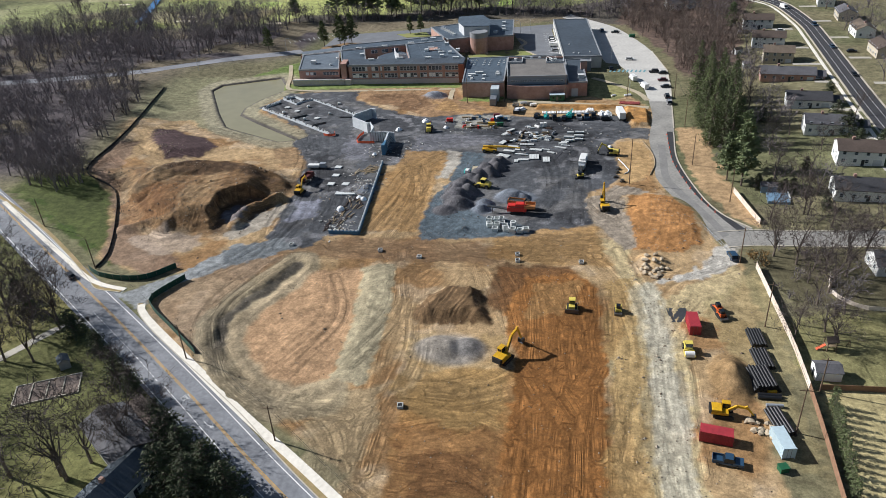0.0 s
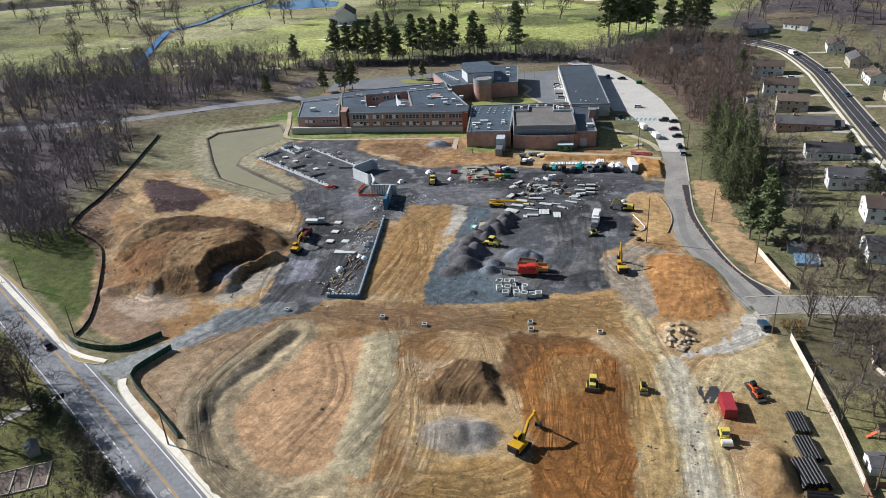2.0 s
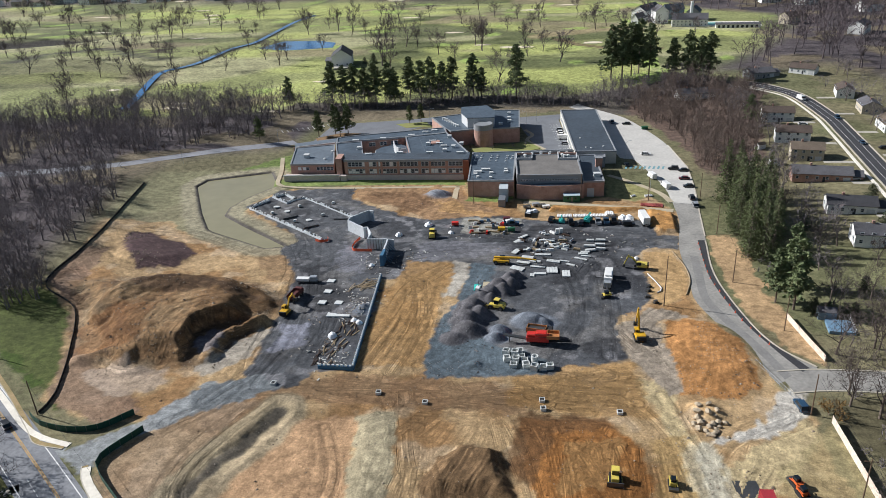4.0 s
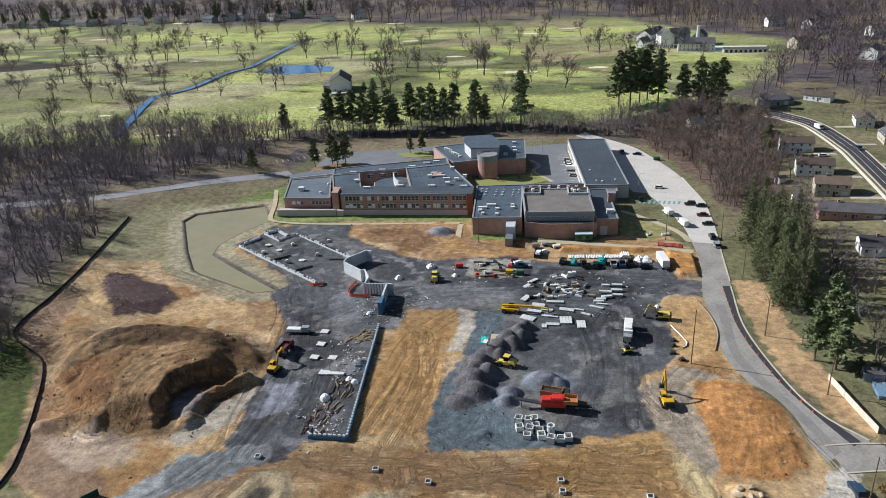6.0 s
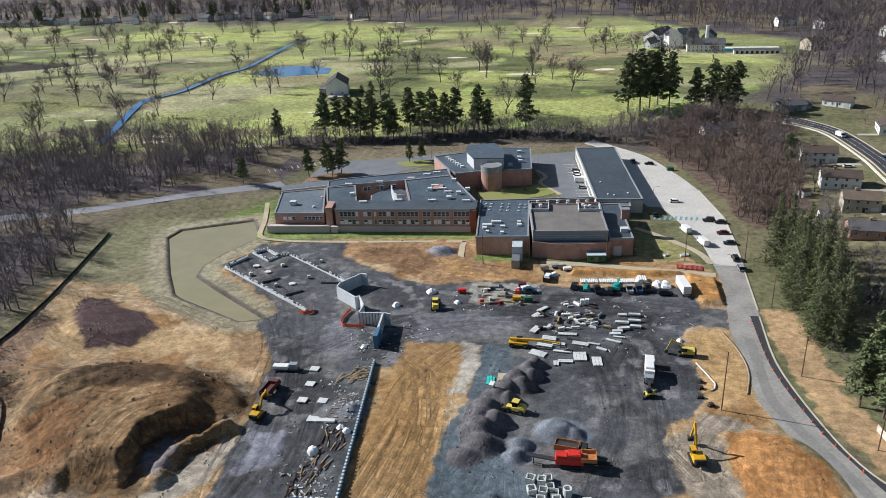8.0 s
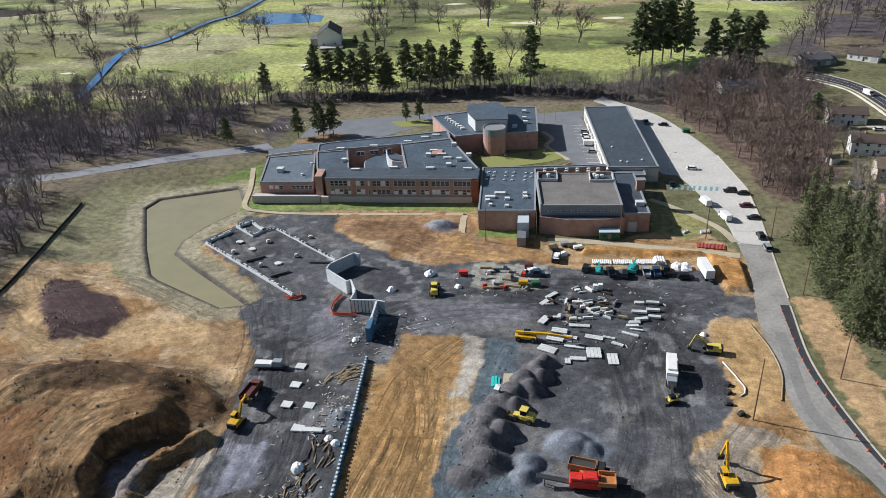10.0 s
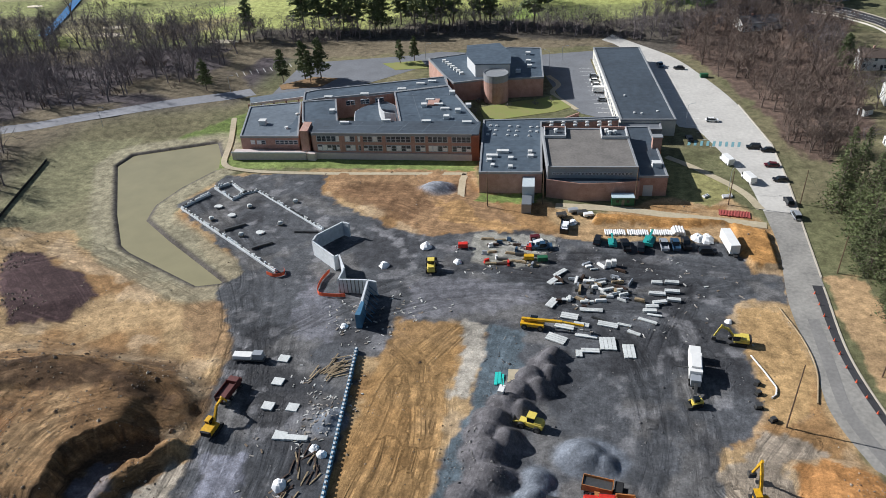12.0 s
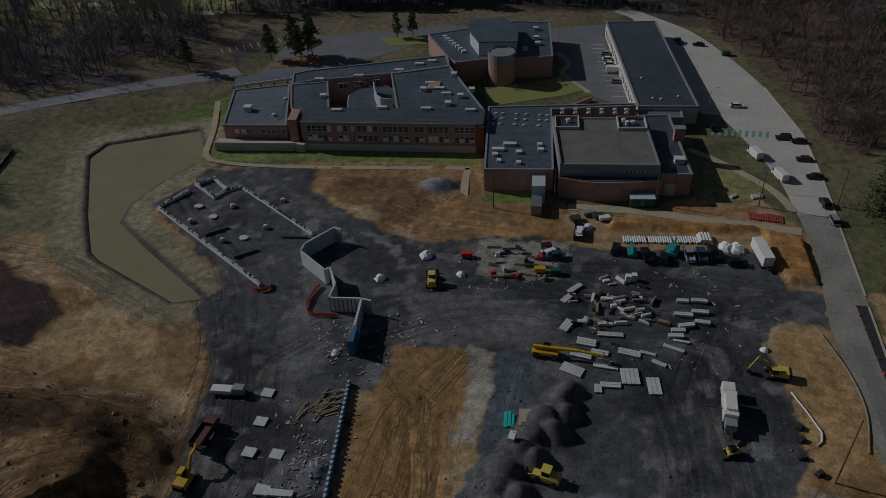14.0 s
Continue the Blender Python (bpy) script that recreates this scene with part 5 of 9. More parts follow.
wing = flat_block("school_wing", "low red-brick school wing with a pale flat roof", [(-97.4, 250.8), (-76.9, 252.5), (-80, 262), (-86.8, 283), (-104.9, 276.9)], 6.6, roof=M_ROOF_LIGHT)
windows(wing, (-97.4, 250.75), (-77, 252.45), 3.9, 1.5, 1.5, [(4.2, 1, 1.6), (6.4, 2, 1.6), (13, 5, 1.6)], 0.25, 3)
part("podium", Shape().prism([(-99.5, 246.5), (-73.5, 248.6), (-73.5, 251), (-99.5, 250)], -0.1, 2.4), M_BASEWALL, wing)
part("parapet", Shape().prism([(-99.7, 246.3), (-73.3, 248.4), (-73.3, 248.75), (-99.7, 246.65)], 2.4, 2.9), M_DOOR, wing)
part("ramp_wall", Shape().prism([(-73, 248.4), (-70.2, 248.2), (-69.8, 250), (-73, 250.2)], -0.1, 2.6), M_BASEWALL, wing)
roof_unit(wing, -93.5, 262, 6.6, 2.4, 2.2, 1.7, 5)
for x, y in ((-84, 271), (-83.5, 259)):
    roof_unit(wing, x, y, 6.6, 0.9, 0.9, 0.8, 0, "pipe")
for q in ([(-84, 272), (-81, 266), (-80, 262), (-79.5, 257), (-81, 255.5), (-82.5, 260), (-84, 259), (-83, 264)],):
    part("roof_stain", Shape().prism(q, 6.6, 6.64), M_ROOF, wing)
porch = thing("entrance_canopy", pose(0, 0, 0), "white-framed flat entrance canopy on brick posts", "canopy")
part("canopy_roof", Shape().prism([(-111.3, 290.8), (-92.2, 301), (-88.5, 294), (-108.5, 285)], 4.4, 4.8), M_ROOF_LIGHT, porch)
for k in range(5):
    x, y = -109.5 + k * 4.4, 285.2 + k * 1.9
    part("post", Shape().box(x - 0.25, y - 0.25, 0, x + 0.25, y + 0.25, 4.45), M_BRICK, porch)
part("fascia", Shape().prism([(-108.6, 284.8), (-88.6, 293.8), (-88.8, 294.1), (-108.8, 285.1)], 4.0, 4.9), M_DOOR, porch)

hall = flat_block("auditorium", "brick auditorium with a raised dark roof and round tower",
                  [(-47.3, 331.9), (-35, 308.7), (-31.8, 304.2), (-21.7, 308.3), (-9.7, 310.3), (2.4, 312.8), (-1.1, 348.5), (-14.8, 348.9)], 7.6)
part("raised_wall", Shape().prism([(-31, 334.4), (-17.9, 338.3), (-12, 326.1), (-10.7, 313.3), (-24.3, 311.9), (-29.3, 323.2)], 7.5, 12.5), M_DOOR, hall)
part("raised_roof", Shape().prism([(-31.2, 334.7), (-17.8, 338.6), (-11.7, 326.2), (-10.4, 313), (-24.4, 311.6), (-29.6, 323.1)], 12.5, 12.9), M_ROOF, hall)
part("round_tower", Shape().lathe(-15.6, 307.5, [(4.8, -0.1), (4.8, 8.4)], 28), M_BRICK, hall)
part("tower_collar", Shape().lathe(-15.6, 307.5, [(4.85, 8.4), (4.85, 11.2), (4.5, 11.2), (4.5, 10.9)], 28), M_COPING, hall)
for k in range(7):
    roof_unit(hall, -40 + k * 1.6, 329 - k * 2.4, 7.6, 1.5, 1.1, 0.9, 20)
for x, y in ((-5, 330), (-4, 324), (-8, 318), (-6, 340)):
    roof_unit(hall, x, y, 7.6, 1.8, 1.5, 1.2)

caf = flat_block("cafeteria", "red-brick single-storey block with rows of white roof domes", [(-11.5, 231.6), (7.3, 233.4), (4.5, 271), (30.5, 275.8), (30.2, 277.5), (-15.5, 271)], 6.8)
for r in range(3):
    for k in range(8):
        if k not in (2, 5) and (r, k) != (2, 7):
            roof_unit(caf, -12.5 + k * 2.2 + (k > 3) * 0.6, 266.5 - r * 3.6, 6.8, 1.05, 0.85, 0.5, 4, "dome")
for x, y, w in ((-9, 243, 3.4), (-6, 246.5, 3.6), (-9.5, 240, 1.4), (-3, 242, 1.5), (3, 244, 1.6), (2.6, 247, 1.2), (-2.5, 236, 1.2), (-8, 236.5, 1.0)):
    roof_unit(caf, x, y, 6.8, w, 1.2, 0.8, 4)
for k in range(6):
    part("roof_seam", Shape().prism([(-11.2, 235 + k * 4), (5.5, 236.6 + k * 4), (5.5, 236.75 + k * 4), (-11.2, 235.15 + k * 4)], 6.8, 6.86), M_ROOF_LIGHT, caf)
for k, x in enumerate((8, 12, 16, 20, 24, 27.5)):
    for y in (268.5, 271.0):
        roof_unit(caf, x, y + 0.09 * (x - 8), 6.8, 1.3, 1.1, 0.6, 4, "dome")
part("entry_box", Shape().prism([(2.0, 226.5), (5.6, 226.9), (5.2, 233.5), (1.6, 233.2)], -0.1, 5.6), material("entry_panel", "bcc6c9", 0.5, vary=0.05, grain=0.8), caf)
part("entry_shed", Shape().prism([(2.4, 220.5), (5.2, 220.8), (4.9, 226.4), (2.1, 226.1)], -0.1, 3.0), M_GREY_METAL, caf)

gym = flat_block("gymnasium", "tall brick gymnasium with a gravel roof and a long clerestory", [(9.1, 231.6), (35.1, 233.9), (32.1, 261.4), (5.4, 259.2)], 9.6, wall=M_PANEL, roof=M_ROOF_GRAVEL)
part("front_wall", Shape().prism([(8.8, 231), (18.4, 229.3), (28.5, 230.6), (36, 232.8), (35.6, 234.4), (9, 232)], -0.1, 6.0), M_BRICK, gym)
part("front_roof", Shape().prism([(9, 231.2), (18.4, 229.6), (28.5, 230.9), (35.5, 233), (35.4, 233.6), (9, 231.9)], 6.0, 6.12), M_ROOF_DARK, gym)
windows(gym, (9.1, 231.57), (35.1, 233.87), 7.3, 0.85, 0.75, [(1.8, 22, 1.06)], 0.0, 8)
part("side_wall", Shape().prism([(9.0, 231.4), (9.4, 231.4), (5.8, 259.2), (5.3, 259.2)], -0.1, 10.3), M_COPING, gym)
for q in ([(6.6, 252), (13.5, 252.6), (13, 260), (6, 259.3)], [(24.5, 253), (32.6, 253.7), (32.2, 261.2), (24, 260.6)]):
    part("roof_well", Shape().prism(q, 9.6, 9.68), M_ROOF_DARK, gym)
    w = inset(q, 0.3)
    for k in range(4):
        a, b, c, d = q[k], q[(k + 1) % 4], w[(k + 1) % 4], w[k]
        part("well_rim", Shape().prism([a, b, c, d], 9.6, 10.6), M_DOOR if k != 2 else M_BRICK, gym)
for x, y in ((27, 257), (28.6, 257.4), (10, 257), (26, 258.4)):
    roof_unit(gym, x, y, 9.65, 1.0, 1.0, 1.2, 0, "pipe")
annex = flat_block("gym_annex", "low brick annex with a dark flat roof and a brick chimney", [(35.6, 234.6), (44, 235.4), (40.2, 271), (32.4, 270)], 6.4, roof=M_ROOF_DARK)
part("chimney", Shape().prism([(40.4, 254), (43.2, 254.3), (43, 256.5), (40.2, 256.2)], 0, 10.2), M_BRICK, annex)
part("chimney_cap", Shape().prism([(40.2, 253.8), (43.4, 254.1), (43.2, 256.7), (40, 256.4)], 10.2, 10.45), M_COPING, annex)
roof_unit(annex, 41, 242, 6.4, 2.6, 2.0, 1.5, 5)
part("door_panel", Shape().prism([(37.2, 234.55), (40, 234.8), (40, 234.95), (37.2, 234.7)], 0, 3.6), M_DOOR, annex)
link = flat_block("link_block", "small grey link building with a pale metal roof", [(30.7, 277.8), (44.6, 279.2), (44.8, 273.2), (31.2, 272.2)], 4.6, wall=M_PANEL, roof=M_GREY_METAL)
longb = flat_block("workshop_building", "long low white-walled building under a dark flat roof", [(31.3, 277.5), (49.8, 279), (40.6, 357), (21.2, 355.5)], 5.8, wall=material("block_wall", "cfccc2", 0.8, vary=0.06, grain=0.8), roof=M_ROOF_DARK)
windows(longb, (21.2, 355.4), (31.25, 277.7), 1.4, 1.5, 2.4, [(4, 21, 3.55)], 0.15, 12)
for x, y in ((36, 284), (38.5, 283.5), (33, 300), (44, 286)):
    roof_unit(longb, x, y, 5.8, 0.6, 0.6, 0.5, 0, "pipe")
court_wall = tagged(part("garden_wall", Shape().prism([(-14.5, 273.2), (3, 281.5), (12, 287.5), (17, 293), (16.7, 293.4), (11.6, 288), (2.8, 282), (-14.7, 273.7)], 0, 1.6), M_BRICK), "low brick wall round the courtyard lawn", "wall")


def island_material(name, a, b):
    """Each loose piece takes a shade between two."""
    m = material(name, a, 0.95, vary=0.1, grain=0.3)
    nt = m.node_tree
    geo, mix = nt.nodes.new("ShaderNodeNewGeometry"), nt.nodes.new("ShaderNodeMix")
    mix.data_type = "RGBA"
    mix.inputs["A"].default_value, mix.inputs["B"].default_value = (*lin(a), 1), (*lin(b), 1)
    nt.links.new(geo.outputs["Random Per Island"], mix.inputs["Factor"])
    nt.links.new(mix.outputs["Result"], nt.nodes["Principled BSDF"].inputs["Base Color"])
    return m


def hose(pts, r, mat, sides=6):
    """One bent tube through points."""
    V, F, n = [], [], len(pts)
    for k, p in enumerate(pts):
        w = (Vector(pts[min(k + 1, n - 1)]) - Vector(pts[max(k - 1, 0)])).normalized()
        u = w.cross(Vector((0, 0, 1))).normalized()
        t = u.cross(w)
        V += [tuple(Vector(p) + r * (math.cos(2 * math.pi * i / sides) * u + math.sin(2 * math.pi * i / sides) * t)) for i in range(sides)]
        if k:
            F += [((k - 1) * sides + i, (k - 1) * sides + (i + 1) % sides, k * sides + (i + 1) % sides, k * sides + i) for i in range(sides)]
    return array_mesh("drain_pipe", V, F, mat)

# ---- machines and vehicles ----
M_YELLOW = material("machine_yellow", "d9a91e", 0.45, vary=0.08, grain=0.5, second="b78c1c")
M_PALEYELLOW = material("machine_pale_yellow", "d6c25a", 0.5, vary=0.08, grain=0.5)
M_RED = material("machine_red", "d8352a", 0.45, vary=0.08, grain=0.5, second="b52c22")
M_DKRED = material("dump_body_maroon", "5c2a26", 0.6, vary=0.12, grain=0.5)
M_ORANGE = material("machine_orange", "d2622c", 0.5, vary=0.1, grain=0.5)
M_RUSTORANGE = material("dumper_tan", "b57a48", 0.6, vary=0.12, grain=0.5)
M_TEAL = material("lift_teal", "2f9a94", 0.5, vary=0.08, grain=0.5)
M_TEAL_BRIGHT = material("teal_sheet", "35c4b8", 0.5, vary=0.06, grain=0.5)
M_BLACK = material("black_rubber", "1f1f20", 0.85, vary=0.15, grain=0.4)
M_STEEL = material("steel", "6c6c6a", 0.4, 0.7, vary=0.1, grain=0.4)
M_DARKGLASS = material("cab_glass", "1b2228", 0.1, vary=0.05, grain=1)
M_WHITE = material("white_body", "e4e4e0", 0.4, vary=0.04, grain=0.8)
M_SILVER = material("silver_body", "a8adb2", 0.35, 0.3, vary=0.04, grain=0.8)
M_CARBLACK = material("black_body", "202226", 0.3, vary=0.06, grain=0.8)
M_CARBLUE = material("blue_body", "2f4a62", 0.3, vary=0.06, grain=0.8)
M_CARRED = material("maroon_body", "5a1e24", 0.3, vary=0.06, grain=0.8)
M_GREEN = material("dumpster_green", "1f5c3c", 0.6, vary=0.1, grain=0.5)
M_CONTRED = material("container_red", "a8323a", 0.6, vary=0.08, grain=0.6, second="8a2a32")
M_CONTBLUE = material("container_pale_blue", "b9ccd2", 0.6, vary=0.06, grain=0.6)
M_WOOD = material("timber", "9c8a6c", 0.85, vary=0.15, grain=0.4, second="776852")
M_PRECAST = material("precast_concrete", "cfd2cf", 0.8, vary=0.06, grain=0.5, second="b4b7b4")
M_FRESH = material("fresh_concrete", "cbd0d2", 0.85, vary=0.06, grain=0.8, second="b3b9bc")
M_WETBLUE = material("form_blue", "3f6f8e", 0.6, vary=0.12, grain=0.6)
M_PIPE = material("black_pipe", "1c1d1f", 0.5, vary=0.1, grain=0.5)
M_PVC = material("white_pipe", "dcdcda", 0.5, vary=0.05, grain=0.5)
M_REDPIPE = material("red_pipe", "9c4a44", 0.6, vary=0.1, grain=0.5)
M_MESH_ORANGE = material("orange_mesh", "e0603c", 0.8, vary=0.1, grain=0.4)
M_SILT = material("green_silt_fabric", "1f4a3c", 0.85, vary=0.12, grain=0.5)
M_POLE = material("pole_wood", "6b5846", 0.9, vary=0.12, grain=0.3)
M_TARP = material("white_tarp", "eceeee", 0.5, vary=0.04, grain=0.6)
M_ROCK = material("pale_rock", "b5a58c", 0.9, vary=0.15, grain=0.4)
M_REBAR = material("rebar", "4b3b32", 0.7, 0.4, vary=0.15, grain=0.3)


def place(x, y, rot=0, lift=0.0):
    return pose(x, y, ground_z(x, y) + lift, 0, 0, rot)


def wheel(parent, x, y, r, w, name="wheel"):
    t = part(name, Shape().tube((x, y - w / 2, r), (x, y + w / 2, r), r, sides=14), M_BLACK, parent)
    part("rim", Shape().tube((x, y - w / 2 - 0.02, r), (x, y + w / 2 + 0.02, r), r * 0.55, sides=10), M_STEEL, t)
    return t


def tracks(top, length, gauge, w, h):
    for s in (-1, 1):
        sh = Shape()
        y = s * gauge / 2
        pts = [(-length / 2 + h / 2, 0), (length / 2 - h / 2, 0), (length / 2, h * 0.35), (length / 2, h * 0.65), (length / 2 - h / 2, h), (-length / 2 + h / 2, h), (-length / 2, h * 0.65), (-length / 2, h * 0.35)]
        k = len(sh.v)
        sh.v += [(a, y - w / 2, b) for a, b in pts] + [(a, y + w / 2, b) for a, b in pts]
        n = len(pts)
        sh.f += [(k + i, k + (i + 1) % n, k + n + (i + 1) % n, k + n + i) for i in range(n)] + [tuple(k + i for i in reversed(range(n))), tuple(k + n + i for i in range(n))]
        part("track", sh, M_BLACK, top)


def beam(sh, a, b, w0, w1, t=0.35):
    """A boxed arm in the x-z plane from a to b."""
    a, b = Vector((a[0], 0, a[1])), Vector((b[0], 0, b[1]))
    n = Vector((-(b - a).z, 0, (b - a).x)).normalized()
    k = len(sh.v)
    for p, w in ((a, w0), (b, w1)):
        for y in (-t / 2, t / 2):
            sh.v += [tuple(p - n * w / 2 + Vector((0, y, 0))), tuple(p + n * w / 2 + Vector((0, y, 0)))]
    sh.f += [tuple(k + i for i in q) for q in ((0, 1, 3, 2), (4, 6, 7, 5), (0, 4, 5, 1), (2, 3, 7, 6), (0, 2, 6, 4), (1, 5, 7, 3))]
    return sh


def bucket(top, x, z, s, mat):
    sh = Shape()
    prof = [(0, 0), (0.9, -0.1), (1.1, -0.7), (0.7, -1.15), (0.1, -1.2), (0.55, -0.85), (0.6, -0.4), (0, -0.15)]
    k, n, w = len(sh.v), len(prof), 0.65 * s
    sh.v += [(x + a * s, -w, z + b * s) for a, b in prof] + [(x + a * s, w, z + b * s) for a, b in prof]
    sh.f += [(k + i, k + (i + 1) % n, k + n + (i + 1) % n, k + n + i) for i in range(n)]
    sh.box(x, -w, z - 1.1 * s, x + 1.0 * s, -w + 0.05, z - 0.1 * s).box(x, w - 0.05, z - 1.1 * s, x + 1.0 * s, w, z - 0.1 * s)
    return part("bucket", sh, mat, top)


def excavator(x, y, heading, s=1.0, reach=(3.4, 4.6, 6.6, 3.2, 7.4, 1.6), label="yellow tracked excavator on bare earth", mat=None, body_turn=0):
    mat = mat or M_YELLOW
    top = thing("excavator", place(x, y, heading) @ Matrix.Scale(s, 4), label, "excavator", "site machines")
    tracks(top, 4.2, 2.4, 0.6, 0.95)
    part("undercarriage", Shape().box(-1.2, -1.0, 0.4, 1.2, 1.0, 1.0), M_STEEL, top)
    body = part("body", Shape().box(-2.6, -1.35, 1.05, 1.0, 1.35, 1.75).box(-2.5, -1.3, 1.75, -0.4, 1.3, 2.3), mat, top)
    soften(body, 0.12)
    part("counterweight", Shape().prism([(-3.0, -1.0), (-2.55, -1.35), (-2.55, 1.35), (-3.0, 1.0)], 1.05, 2.25), M_BLACK, top)
    cab = part("cab", Shape().box(-0.4, 0.3, 1.75, 1.3, 1.35, 3.0), M_DARKGLASS, top)
    part("cab_roof", Shape().box(-0.5, 0.25, 3.0, 1.3, 1.4, 3.12).box(-0.42, 0.28, 1.7, -0.3, 0.4, 3.0).box(-0.42, 1.25, 1.7, -0.3, 1.37, 3.0), mat, cab)
    x1, z1, x2, z2, x3, z3 = reach
    part("boom", beam(beam(Shape(), (0.9, 1.7), (x1, z1), 0.55, 0.6, 0.45), (x1, z1), (x2, z2 + 1.2), 0.6, 0.4, 0.42), mat, top)
    part("stick", beam(Shape(), (x2 - 0.3, z2 + 1.7), (x3, z3), 0.5, 0.28, 0.35), mat, top)
    part("cylinder", beam(Shape(), (1.2, 1.6), (x1 - 0.2, z1 - 0.5), 0.16, 0.14, 0.7), M_STEEL, top)
    bucket(top, x3 - 0.5, z3 + 0.2, 1.0, M_STEEL)
    return top


def car(x, y, rot, paint, kind="car", label="", z=None):
    """Cars, pickups and vans with lower body, glazed cabin, wheels and lamps."""
    names = {"car": "car", "pickup": "pickup_truck", "van": "van", "suv": "suv"}
    top = thing(names[kind], pose(x, y, (float(base_h(x, y)) + 0.07) if z is None else z, 0, 0, rot), label, {"car": "car", "pickup": "pickup", "van": "van", "suv": "car"}[kind], "parked vehicles")
    L, W, H = {"car": (4.6, 1.8, 1.45), "suv": (4.8, 1.9, 1.75), "pickup": (5.6, 2.0, 1.85), "van": (5.6, 2.1, 2.4)}[kind]
    sill, belt = 0.3, 0.85 if kind != "van" else 1.15
    if kind == "pickup":
        sh = Shape().box(-L / 2, -W / 2, sill, L / 2, W / 2, 0.75).box(0.9, -W / 2, 0.75, L / 2, W / 2, 1.05).box(-L / 2, -W / 2, 0.75, -0.7, -W / 2 + 0.12, 1.2)
        sh.box(-L / 2, W / 2 - 0.12, 0.75, -0.7, W / 2, 1.2).box(-L / 2, -W / 2 + 0.12, 0.75, -L / 2 + 0.1, W / 2 - 0.12, 1.2)
        roof = (-0.7, 0.9)
    elif kind == "van":
        sh = Shape().box(-L / 2, -W / 2, sill, L / 2 - 0.9, W / 2, H).box(L / 2 - 0.9, -W / 2, sill, L / 2, W / 2, 1.1)
        roof = (L / 2 - 1.6, L / 2 - 0.6)
    else:
        sh = Shape().box(-L / 2, -W / 2, sill, L / 2, W / 2, belt)
        roof = (-1.5 if kind == "car" else -2.1, 0.75)
    soften(part("body", sh, paint, top), 0.1)
    a, b = roof
    g = Shape()
    ins, z0, z1 = 0.14, belt, H - 0.06
    if kind == "van":
        g.box(a + 0.9, -W / 2 + 0.06, 1.15, b + 0.3, W / 2 - 0.06, 1.9)
    else:
        k = len(g.v)
        g.v += [(a - 0.25, -W / 2 + 0.05, z0), (b + 0.55, -W / 2 + 0.05, z0), (b + 0.55, W / 2 - 0.05, z0), (a - 0.25, W / 2 - 0.05, z0),
                (a + 0.2, -W / 2 + ins, z1), (b - 0.05, -W / 2 + ins, z1), (b - 0.05, W / 2 - ins, z1), (a + 0.2, W / 2 - ins, z1)]
        g.f += [tuple(k + i for i in q) for q in ((0, 1, 5, 4), (1, 2, 6, 5), (2, 3, 7, 6), (3, 0, 4, 7), (4, 5, 6, 7))]
        soften(part("roof", Shape().box(a + 0.15, -W / 2 + 0.16, z1, b - 0.02, W / 2 - 0.16, H), paint, top), 0.03)
    part("glazing", g, M_DARKGLASS, top)
    for sx in (-L * 0.31, L * 0.31):
        for sy in (-W / 2 + 0.1, W / 2 - 0.1):
            wheel(top, sx, sy, 0.34, 0.24)
    for sy in (-W / 2 + 0.3, W / 2 - 0.3):
        part("headlight", Shape().box(L / 2 - 0.03, sy - 0.18, 0.6, L / 2 + 0.02, sy + 0.18, 0.75), M_WHITE, top)
        part("tail_light", Shape().box(-L / 2 - 0.02, sy - 0.15, 0.6, -L / 2 + 0.03, sy + 0.15, 0.8), M_CARRED, top)
    return top


def dozer(x, y, rot):
    top = thing("bulldozer", place(x, y, rot), "pale yellow bulldozer with a steel blade", "bulldozer", "site machines")
    tracks(top, 3.4, 2.0, 0.55, 0.9)
    soften(part("body", Shape().box(-1.6, -0.75, 0.6, 1.5, 0.75, 1.5), M_PALEYELLOW, top), 0.08)
    cab = part("cab", Shape().box(-1.0, -0.7, 1.5, 0.3, 0.7, 2.6), M_DARKGLASS, top)
    part("cab_roof", Shape().box(-1.15, -0.8, 2.6, 0.4, 0.8, 2.75), M_PALEYELLOW, cab)
    part("blade", Shape().prism([(2.1, -1.7), (2.3, -1.7), (2.3, 1.7), (2.1, 1.7)], 0.05, 1.2), M_STEEL, top)
    for s in (-1, 1):
        part("push_arm", Shape().box(-0.5, s * 1.35 - 0.08, 0.35, 2.15, s * 1.35 + 0.08, 0.55), M_PALEYELLOW, top)


def skid_steer(x, y, rot, mat, label):
    top = thing("compact_loader", place(x, y, rot), label, "loader", "site machines")
    soften(part("body", Shape().box(-1.3, -0.6, 0.4, 0.9, 0.6, 1.3), mat, top), 0.06)
    part("cab", Shape().box(-0.5, -0.5, 1.3, 0.7, 0.5, 2.1), M_DARKGLASS, top)
    tracks(top, 2.5, 1.5, 0.4, 0.8)
    for s in (-1, 1):
        part("lift_arm", beam(Shape(), (-1.1, 1.5), (1.3, 0.9), 0.2, 0.2, 0.12), mat, top).location = (0, s * 0.75, 0)
    part("bucket", Shape().prism([(1.3, -0.95), (2.1, -0.95), (2.1, 0.95), (1.3, 0.95)], 0.05, 0.6), M_STEEL, top)


